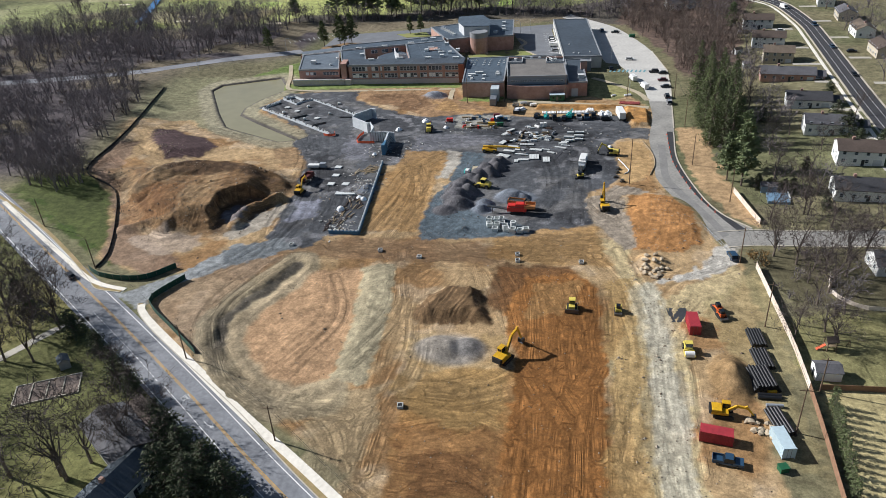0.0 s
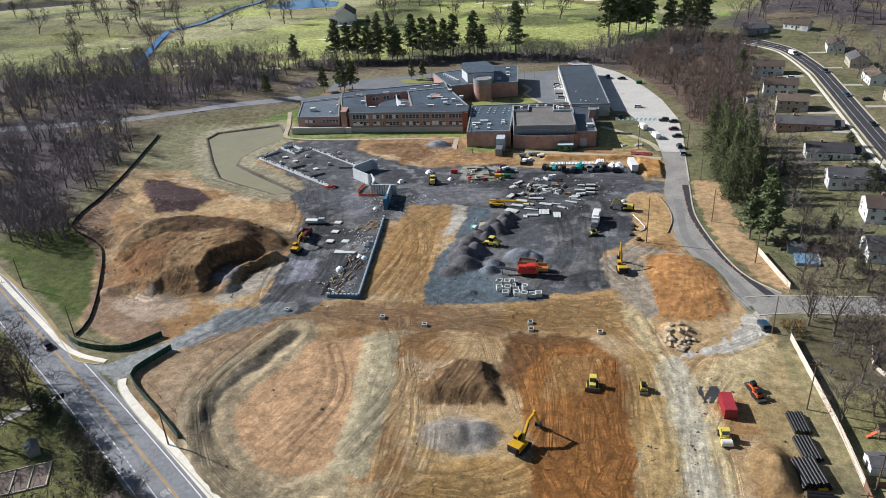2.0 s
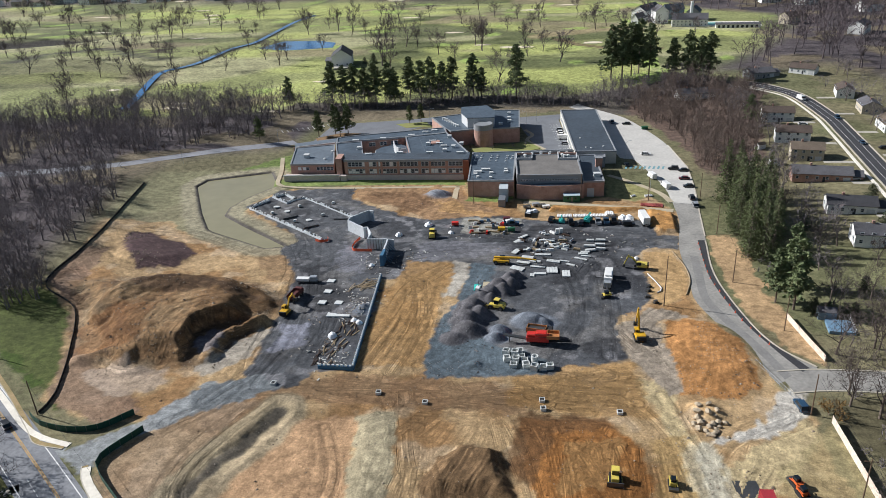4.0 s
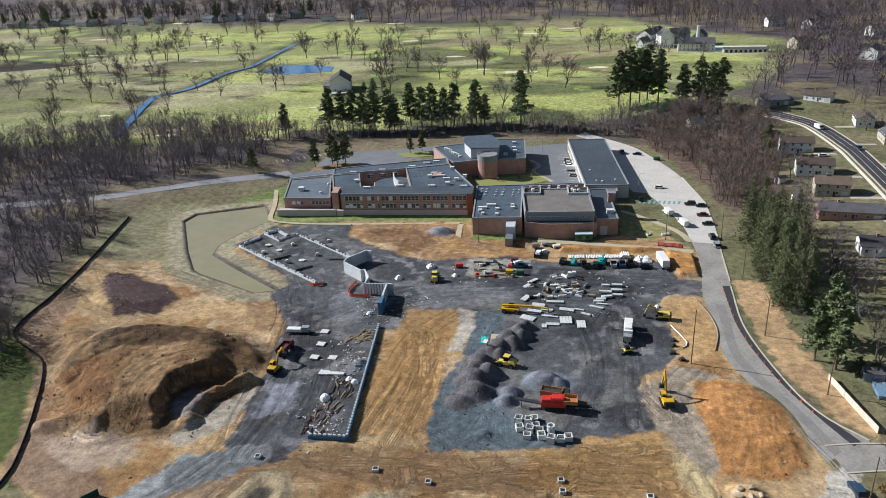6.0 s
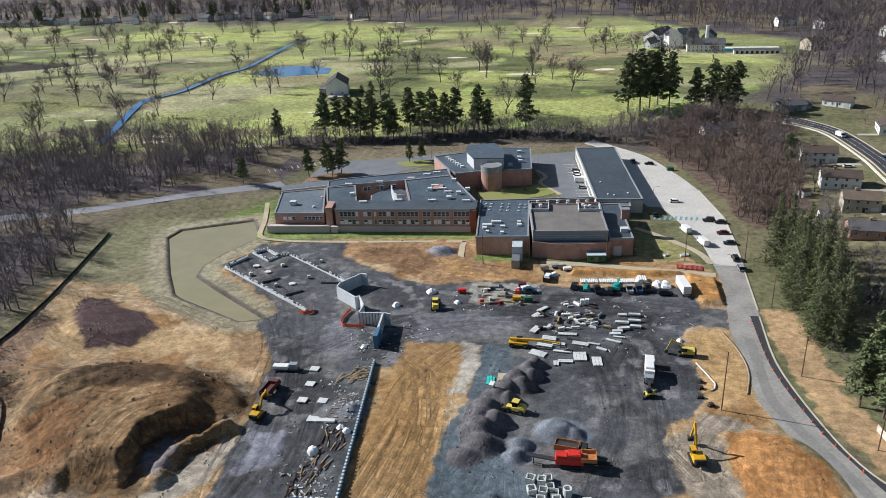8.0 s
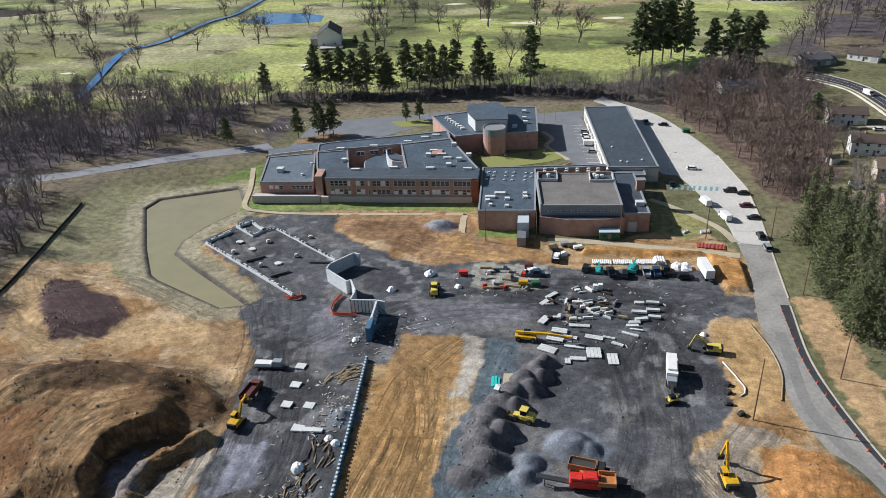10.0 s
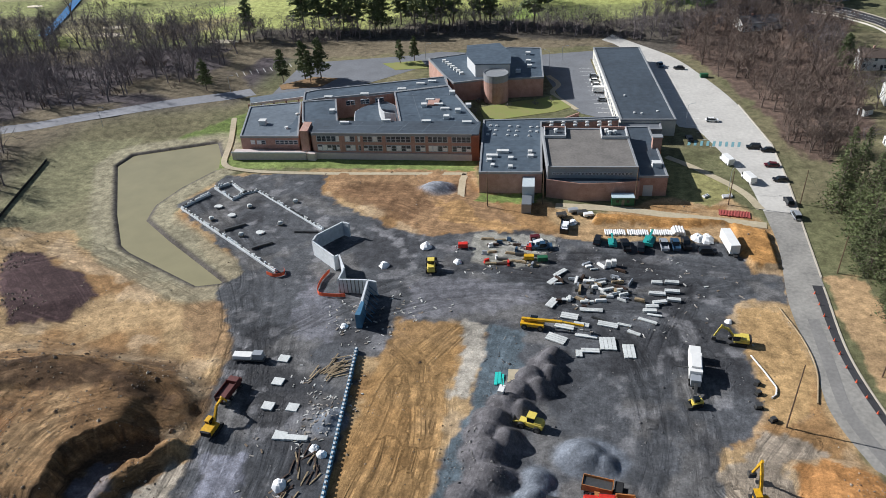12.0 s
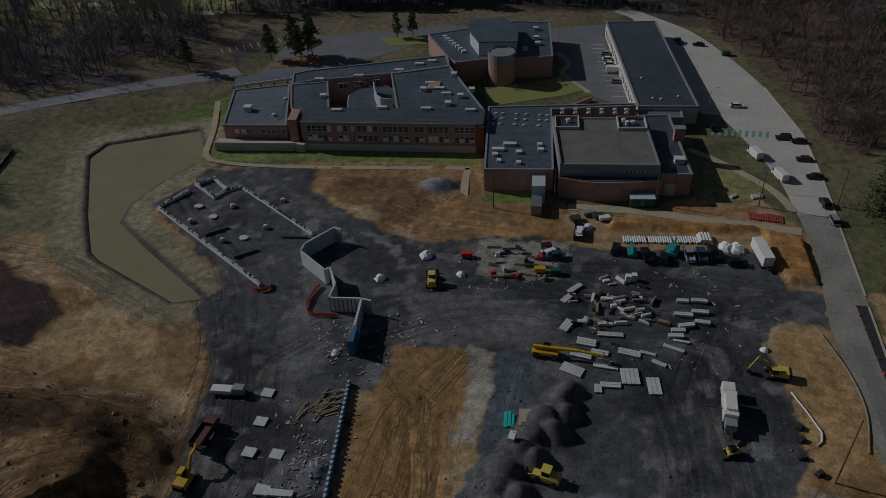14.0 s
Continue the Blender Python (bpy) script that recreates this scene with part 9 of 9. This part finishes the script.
def grow(rng, V, F, a, way, size, r, depth, thick, spread, fine):
    """Grows a branch in two bent pieces and forks from it; the last forks end in twigs."""
    p, d = a, way
    for k in range(2):
        d = d + rng.normal(0, 0.16, 3) + np.array((0, 0, 0.05))
        d /= np.linalg.norm(d)
        q = p + d * size / 2
        r1 = max(thick, r * 0.7)
        if r > thick * 1.25:
            limb(V, F, p, q, r, r1, 5 if r > 0.16 else 3)
        else:
            twig(rng, V, F, p, d, size / 2, thick)
        for _ in range((1 if k == 0 else 2) + (fine if depth == 0 else 0)):
            side = rng.normal(0, 1, 3)
            side -= d * side.dot(d)
            side /= np.linalg.norm(side) + 1e-9
            nd = d * rng.uniform(0.5, 0.9) + side * rng.uniform(0.5, 0.95) * spread + np.array((0, 0, 0.18))
            nd /= np.linalg.norm(nd)
            if depth > 0:
                grow(rng, V, F, q, nd, size * rng.uniform(0.52, 0.75), max(thick, r1 * 0.55), depth - 1, thick, spread, fine)
            else:
                twig(rng, V, F, p + (q - p) * rng.uniform(0.3, 1), nd, size * rng.uniform(0.6, 1.0), thick * 0.9)
        p, r = q, r1


def bare_tree(seed, h, depth=3, thick=0.03, spread=1.0, trunk=0.28, limbs=5, fine=0):
    """Trunk and crown of a leafless tree, as arrays; the root at the origin."""
    rng = np.random.default_rng(seed)
    TV, TF, V, F = [], [], [], []
    r0 = 0.016 * h
    top = np.array((rng.normal(0, 0.03) * h, rng.normal(0, 0.03) * h, trunk * h))
    limb(TV, TF, np.array((0, 0, -0.4)), np.array((0, 0, 0.25)), r0 * 1.6, r0 * 1.1, 8)
    limb(TV, TF, np.array((0, 0, 0.25)), top, r0 * 1.1, r0 * 0.85, 8)
    for k in range(limbs):
        q = 2 * math.pi * (k + rng.uniform(-0.3, 0.3)) / limbs
        lean = rng.uniform(0.35, 0.8) * spread
        d = np.array((math.cos(q) * lean, math.sin(q) * lean, 1.0))
        grow(rng, V, F, top - np.array((0, 0, rng.uniform(0, 0.12) * h)), d / np.linalg.norm(d), h * 0.30 * rng.uniform(0.8, 1.15), r0 * 0.55, depth - 1, thick, spread, fine)
    d = np.array((rng.normal(0, 0.15), rng.normal(0, 0.15), 1.0))
    grow(rng, V, F, top, d / np.linalg.norm(d), h * 0.34, r0 * 0.7, depth - 1, thick, spread, fine)
    return (np.array(TV), np.array(TF)), (np.array(V), np.array(F))


def conifer(seed, h, r, droop=0.25, clumps=190, sparse=0.0, base=0.12, leaf=0.55, shape=0.75):
    """Trunk, and a crown of boughs hung with many small needle sprays."""
    rng = np.random.default_rng(seed)
    TV, TF, V, F = [], [], [], []
    limb(TV, TF, np.array((0, 0, -0.3)), np.array((0, 0, h * 0.97)), 0.016 * h, 0.02, 6)
    for k in range(clumps):
        u = base + (1 - base) * (k + rng.random()) / clumps
        reach = r * (1 - u) ** shape * rng.uniform(0.45, 1.15) + 0.15
        if rng.random() < sparse:
            continue
        q = rng.uniform(0, 2 * math.pi)
        way = np.array((math.cos(q), math.sin(q), -droop * rng.uniform(0.2, 1.4)))
        root = np.array((0, 0, u * h))
        tip = root + way * reach
        limb(TV, TF, root, tip, 0.03 + 0.006 * r, 0.015, 3)
        m = max(3, int(4 + reach * 2.2))
        for j in range(m):
            f = (j + rng.random()) / m
            c = root + (tip - root) * (0.25 + 0.8 * f) + rng.normal(0, 0.12 + 0.06 * reach, 3)
            for _ in range(2):
                s = leaf * rng.uniform(0.6, 1.3) * (0.5 + 0.5 * min(1, reach / 2))
                a1, a2 = rng.normal(0, 1, 3), rng.normal(0, 1, 3)
                a1[2] *= 0.4
                a1 /= np.linalg.norm(a1)
                a2 = a2 - a1 * a2.dot(a1)
                a2 /= np.linalg.norm(a2)
                b = len(V)
                V.extend((c - a1 * s, c + a2 * s * 0.45, c + a1 * s, c - a2 * s * 0.45))
                F.append((b, b + 1, b + 2, b + 3))
    return (np.array(TV), np.array(TF)), (np.array(V), np.array(F))


def tree_things(made, mats, spots, name, label, category="tree", group=""):
    """Single trees, each a trunk and a crown, from a few grown forms."""
    protos = []
    for (tv, tf), (cv, cf) in made:
        protos.append((array_mesh("trunk", tv, tf, mats[0]), array_mesh("crown", cv, cf, mats[1])))
    rng = random.Random(len(spots))
    for k, (x, y, s) in enumerate(spots):
        a, b = protos[k % len(protos)]
        z = ground_z(x, y)
        top = thing(name, pose(x, y, z - 0.05, 0, 0, rng.uniform(0, 360)) @ Matrix.Diagonal((s, s, s * rng.uniform(0.92, 1.08), 1)), label, category, group)
        part("trunk", a, None, top)
        part("crown", b, None, top)


def woods(name, made, mat, spots, label):
    """Many trees that nobody could count, in one mesh."""
    rng = np.random.default_rng(len(spots))
    VS, FS, base = [], [], 0
    xs, ys = np.array([p[0] for p in spots]), np.array([p[1] for p in spots])
    zs = base_h(xs, ys)
    for k, (x, y, s) in enumerate(spots):
        (tv, tf), (cv, cf) = made[k % len(made)]
        q = rng.uniform(0, 2 * math.pi)
        rot = np.array(((math.cos(q), -math.sin(q), 0), (math.sin(q), math.cos(q), 0), (0, 0, 1)))
        for v, f in ((tv, tf), (cv, cf)):
            VS.append(v @ rot.T * s + (x, y, zs[k] - 0.05))
            FS.append(f + base)
            base += len(v)
    return tagged(new(name, array_mesh(name, np.concatenate(VS), np.concatenate(FS), mat)), label, "woods", kind="stuff")


def scatter(n, poly, s0, s1, seed, avoid=()):
    rng = random.Random(seed)
    xs, ys = [p[0] for p in poly], [p[1] for p in poly]
    out = []
    tries = 0
    while len(out) < n and tries < n * 30:
        tries += 1
        x, y = rng.uniform(min(xs), max(xs)), rng.uniform(min(ys), max(ys))
        if poly_dist(np.array([x]), np.array([y]), poly)[0] > 0 and not any(poly_dist(np.array([x]), np.array([y]), a)[0] > -1 for a in avoid):
            out.append((x, y, rng.uniform(s0, s1)))
    return out


BARE_BIG = [bare_tree(k, 16, 4, 0.04, 1.15, fine=1) for k in range(3)]
BARE_MID = [bare_tree(10 + k, 17, 3, 0.055, 0.9, 0.24, 4, 1) for k in range(5)]
BARE_FAR = [bare_tree(20 + k, 18, 3, 0.10, 0.8, 0.24, 6, 1) for k in range(4)]
BARE_LAWN = [bare_tree(90 + k, 17, 4, 0.06, 0.85, 0.24, 5, 1) for k in range(4)]
BARE_WOOD = [bare_tree(70 + k, 17, 3, 0.07, 0.9, 0.24, 4, 0) for k in range(5)]
BARE_HILL = [bare_tree(80 + k, 19, 3, 0.12, 0.75, 0.34, 3, 0) for k in range(4)]
SHRUB = [bare_tree(30 + k, 4.6, 2, 0.07, 1.3, 0.08, 4, 1) for k in range(4)]
PINES = [conifer(40 + k, 29, 7.2, -0.05, 120, 0.2, 0.22, 0.95, 0.42) for k in range(3)]
FIRS = [conifer(50 + k, 19, 4.4, 0.45, 270, 0.0, 0.03, 0.29, 0.75) for k in range(2)]

ROUND = [conifer(75 + k, 9.5, 4.4, 0.15, 140, 0.0, 0.02, 0.34, 0.4) for k in range(2)]

back_strip = [(-420, 178), (-240, 234), (-193, 249), (-150, 272), (-118, 296), (-118, 318), (-150, 300), (-193, 268), (-240, 252), (-420, 202)]
main_strip = [(-330, 240), (-200, 145), (-150, 112), (-150, 94), (-200, 128), (-330, 222)]
WOOD_W = [(-330, 345), (-262, 370), (-180, 380), (-150, 372), (-140, 340), (-150, 305), (-176, 278), (-196, 264), (-215, 250), (-330, 226)]
WOOD_W2 = [(-330, 215), (-240, 225), (-186, 246), (-172, 238), (-156, 190), (-150, 164), (-146, 142), (-162, 126), (-200, 150), (-330, 236)]
WOOD_E = [(58, 375), (75, 330), (84, 300), (86, 270), (96, 262), (104, 275), (118, 290), (122, 330), (124, 372), (140, 405), (100, 430), (70, 415)]
woods("woods", BARE_WOOD, M_TWIG, scatter(390, WOOD_W, 0.75, 1.2, 1, (back_strip,)), "dense leafless grey-brown woods by the drive")
woods("woods", BARE_WOOD, M_TWIG, scatter(220, WOOD_W2, 0.6, 1.0, 2, (back_strip, main_strip)), "dense leafless woods beside the fenced site")
woods("woods", BARE_WOOD, M_TWIG, scatter(34, [(-172, 134), (-146, 142), (-136, 134), (-134, 118), (-150, 120), (-172, 130)], 0.6, 0.95, 21, (main_strip,)), "leafless thicket between the road and the grass bank")
woods("undergrowth", SHRUB, M_TWIG_RED, scatter(150, WOOD_W, 0.6, 1.3, 3, (back_strip,)) + scatter(110, WOOD_W2, 0.5, 1.1, 4, (back_strip, main_strip)), "tangled bare undergrowth of the woods")
woods("woods", BARE_WOOD, M_TWIG_RED, scatter(200, WOOD_E, 0.6, 1.1, 5), "leafless woods behind the car park")
woods("undergrowth", SHRUB, M_TWIG_RED, scatter(170, WOOD_E, 0.5, 1.2, 6), "reddish bare brush behind the car park")
hedge = [(-150, 366), (-82, 382), (-32, 393), (18, 388), (60, 380), (110, 420), (100, 436), (20, 402), (-34, 405), (-84, 392), (-150, 382)]
woods("woods", BARE_WOOD, M_TWIG, scatter(190, hedge, 0.45, 0.95, 7), "belt of bare trees along the fairway")
woods("undergrowth", SHRUB, M_TWIG, scatter(170, hedge, 0.5, 1.3, 8), "bare brush along the fairway")
FAR_E = [(112, 452), (138, 480), (176, 560), (206, 640), (206, 720), (150, 770), (84, 900), (60, 1000), (60, 1180), (480, 1180), (300, 640), (235, 460), (215, 430), (190, 470), (150, 452)]
FAR_N = [(-1100, 1030), (-860, 1030), (-630, 1028), (-387, 985), (-203, 930), (-94, 936), (60, 940), (60, 1180), (-1100, 1180)]
woods("woods", BARE_HILL, M_TWIG_FAR, scatter(640, FAR_E, 0.9, 1.5, 9), "leafless woods on the far rise")
woods("woods", BARE_HILL, M_TWIG_FAR, scatter(470, FAR_N, 1.0, 1.7, 10), "far leafless woods along the horizon")
FAIRWAYS = [(-900, 430), (-300, 420), (-60, 440), (60, 470), (160, 600), (60, 800), (-100, 860), (-900, 1000)]
woods("fairway_trees", BARE_FAR, M_TWIG_FAR, scatter(95, FAIRWAYS, 0.9, 1.5, 13, ([(-300, 360), (-265, 360), (-262, 820), (-310, 820)], [(-260, 550), (-180, 550), (-180, 612), (-260, 612)], [(-170, 470), (-125, 470), (-125, 505), (-170, 505)])), "scattered leafless trees over the far fairways")
HOOD = [(124, 430), (150, 430), (190, 440), (190, 60), (100, 60), (104, 130), (112, 200), (116, 300), (124, 380)]
HOOD_KEEP = ([(145, 440), (166, 440), (166, 20), (145, 20)], [(84, 104), (330, 110), (330, 124), (84, 119)], [(119, 400), (144, 400), (144, 120), (119, 120)])
tree_things(BARE_BIG, (M_BARK, M_TWIG_DARK), [(103, 97, 1.2), (108, 84, 1.15), (114, 92, 1.2), (121, 101, 1.2), (101, 123, 1.0), (117, 119, 1.1), (125, 88, 1.1), (134, 98, 1.2), (136, 124, 1.0), (107, 151, 0.9), (111, 126.5, 1.0), (98, 101, 1.0), (95.8, 63, 0.7), (104, 62, 0.85), (104, 78, 0.95), (95.4, 269, 0.9), (113, 241, 0.8), (99, 105.5, 0.85), (109.6, 94.4, 0.95), (105, 64, 0.75), (116.6, 100.7, 1.0), (117.9, 152, 0.85), (107.3, 73.7, 0.6), (126, 173, 0.7), (110, 222, 0.7), (116, 262, 0.75), (112, 183, 0.8),
            (98, 69, 0.7), (145, 205, 0.7), (112, 126, 0.8), (104, 88, 0.65), (140, 90, 0.9), (128, 76, 0.8), (118, 50, 0.8), (127, 30, 0.8)], "bare_tree", "large leafless tree on a lawn", "tree", "garden trees")
tree_things(BARE_BIG, (M_BARK, M_TWIG_DARK), [(x, y, 1.25 * s) for x, y, s in ((-50, -1, 1.3), (-99.6, 44.8, 1.0), (-89, 40, 0.9), (-86.9, 47, 0.95), (-90, 30.8, 0.9), (-41, 7, 0.9), (-48, 4, 0.9), (-37, 12, 0.8), (-82.7, 31.7, 0.85), (-93, 54, 0.8), (-84, 44, 0.8), (-52, 0, 0.95), (-62, -2, 1.0), (-111, 62, 0.85), (-45, 8, 0.6), (-72, -8, 0.9), (-125, 72, 0.9), (-100, 30, 0.9), (-120, 45, 0.9), (-90, 10, 0.9),
            (-140, 85, 0.8), (-160, 90, 0.9), (-96, 49, 1.1), (-107, 52, 1.0), (-54.7, 25.2, 0.7), (-45, 14, 1.0), (-118, 30, 1.0), (-108, 20, 1.0), (-80, 2, 0.9))], "bare_tree", "spreading leafless tree on a roadside lawn", "tree", "roadside trees")
tree_things(BARE_MID[:3], (M_BARK, M_TWIG), scatter(40, HOOD, 0.45, 0.9, 11, HOOD_KEEP), "bare_tree", "leafless garden tree between houses", "tree", "garden trees")
tree_things(BARE_MID, (M_BARK, M_TWIG), scatter(30, [(112, 90), (121, 90), (122, 400), (108, 400), (104, 300), (104, 200)], 0.6, 1.0, 15), "bare_tree", "leafless tree in a back garden", "tree", "garden trees")
tree_things(BARE_MID, (M_BARK, M_TWIG), scatter(45, [(166, 60), (200, 60), (205, 440), (190, 470), (168, 420)], 0.6, 1.0, 16), "bare_tree", "leafless tree above the street", "tree", "garden trees")
tree_things(BARE_LAWN, (M_BARK, M_TWIG_FAR), [(x, y, 1.2 + 0.3 * math.sin(x)) for x, y in ((-406, 466), (-373, 464), (-752, 908), (-641, 780), (-324, 399), (-294, 362), (-567, 759), (-321, 462), (-351, 526), (-333, 453), (-421, 759), (-537, 900), (-329, 690), (-267, 577), (-295, 492), (-266, 490), (-236, 468), (-200, 487), (-233, 387), (-383, 646), (-370, 645), (-481, 746), (-509, 750), (-407, 884), (-438, 891), (-149, 631), (-188, 636), (-133, 692), (-117, 563), (-107, 562), (-265, 882), (-81, 523), (-238, 652), (-297, 660), (-262, 398), (-63, 737), (-23, 435), (-16, 708), (22, 766), (50, 661), (62, 642), (40, 640), (30, 655), (66, 655), (-92, 813), (-412, 528), (-237, 650), (-40, 640), (-60, 600))] + scatter(30, [(-700, 430), (-300, 420), (-60, 440), (60, 470), (160, 600), (60, 800), (-100, 860), (-800, 980)], 0.7, 1.25, 12,
            ([(-300, 360), (-265, 360), (-262, 820), (-310, 820)], [(-260, 550), (-180, 550), (-180, 612), (-260, 612)], [(-170, 470), (-125, 470), (-125, 505), (-170, 505)])),
            "bare_tree", "leafless tree standing on the fairways", "tree", "fairway trees")
tree_things(PINES, (M_BARK, M_PINE), [(-124.6, 391, 0.95), (-118, 396, 0.85), (-111, 394, 0.9), (-103, 390, 0.8), (-96, 391, 1.0), (-88, 395, 0.9), (-83, 389, 0.85), (-76, 402, 0.95), (-68, 398, 0.9), (-61, 394, 1.0), (-55, 401, 0.8),
            (-49, 404, 0.95), (-36, 408, 0.95), (-30, 404, 0.7), (-8, 402, 1.1), (50, 436, 1.15), (57, 438, 1.25), (63, 444, 1.2), (68, 449, 1.15), (74, 440, 1.1), (88, 436, 0.95), (97, 433, 1.1), (104, 430, 1.0), (110, 434, 1.0),
            (-147, 374, 0.65), (92, 150, 0.62), (96, 146, 0.75), (98, 160, 0.7), (118, 340, 0.6)], "pine_tree", "tall dark green pine", "pine", "pines")
tree_things(PINES, (M_BARK, M_PINE), [(-900 + k * 21 + 12 * math.sin(k * 1.9), 1040 + 22 * math.sin(k * 2.7), 0.75 + 0.2 * math.sin(k * 5.0)) for k in range(26)], "pine_tree", "dark pine among far houses", "pine", "far pines")
tree_things(PINES, (M_BARK, M_SPRUCE), [(-136.6, 304, 0.5), (-109, 320, 0.55), (-101, 325, 0.6), (-94, 326, 0.62), (-97, 321, 0.5), (-64, 348, 0.4), (-58, 351, 0.38)], "pine_tree", "olive green pine by the car park", "pine", "car park pines")
tree_things(FIRS, (M_BARK, M_SPRUCE), [(90, 181, 1.15), (94, 179, 1.1), (98, 184, 1.2), (90, 232, 1.25), (95, 236, 1.3), (99, 230, 1.2), (103, 222, 1.2), (92, 212, 1.3), (91, 204, 1.3), (93, 196, 1.25), (97, 208, 1.35), (99, 199, 1.3), (96, 190, 1.15), (93, 219, 1.3), (97, 216, 1.35), (91, 188, 0.7), (101, 205, 0.8), (94, 183, 0.75), (90, 200, 0.9), (95, 203, 1.1), (92, 224, 0.85), (98, 222, 0.9), (100, 213, 0.95), (103, 198, 0.7), (89.5, 208, 0.85)],
            "fir_tree", "dense green fir in a tall hedge row", "fir", "hedge firs")
tree_things(ROUND, (M_BARK, M_YEW), [(-79, 42.5, 0.9), (-68, 37, 0.7), (-57, 28, 0.85), (-51, 24.5, 0.8), (-39.5, 16, 0.8), (-33.4, 10, 1.1), (-28, 6, 1.2), (-21, 3, 1.2), (-15, -1, 1.1), (-22, -2, 1.2), (-29.5, 1, 1.2), (-8, -8, 1.1), (101, 145, 0.55), (104.3, 143.5, 0.5), (108.2, 141.8, 0.55), (111, 143, 0.5), (136, 197, 0.9), (136.8, 185.5, 0.95), (137.5, 172.5, 0.8), (112, 204, 0.6), (141, 228, 0.7), (-98, 50, 0.8), (-106, 56, 0.7), (118, 130, 0.6), (118, 158, 0.5), (141, 186, 0.6), (146, 176, 0.7), (110, 140, 0.3), (-160, 488, 0.5), (-132, 490, 0.55), (-126, 494, 0.7), (-118, 496, 0.5)], "evergreen", "dark evergreen beside a road or house", "evergreen", "evergreens")
tree_things([conifer(60, 5.0, 1.0, 0.1, 80, 0, 0.02, 0.26)], (M_BARK, M_SPRUCE), [(98.6 - k * 0.17, 41 - k * 1.9, 1.0 + 0.15 * math.sin(k * 2)) for k in range(14)], "arborvitae", "narrow clipped evergreen in a hedge row", "hedge", "hedge row")
tree_things(SHRUB, (M_TWIG_RED, M_BROWNLEAF), [(92.5, 97, 1.3), (94.5, 95.2, 1.2), (91.8, 99.5, 1.1), (95, 98.5, 1.2)], "bush", "rust-brown bush at the lane end", "bush", "bushes")
tree_things(SHRUB, (M_TWIG, M_TWIG), [(93, 176, 0.8), (95, 172, 0.9), (91, 170, 0.6), (-22, 293, 0.9), (-10, 300, 0.9), (0, 303, 0.9), (6, 306, 0.8), (-14, 306, 0.9), (-22, 303, 1.0), (96, 84, 0.8), (98, 80, 0.9), (102, 90, 1.2), (106, 100, 1.2), (112, 104, 1.1), (118, 96, 1.2), (124, 103, 1.2), (100, 104, 1.1), (110, 88, 1.2)], "bush", "leafless bush beside a lawn", "bush", "bushes")
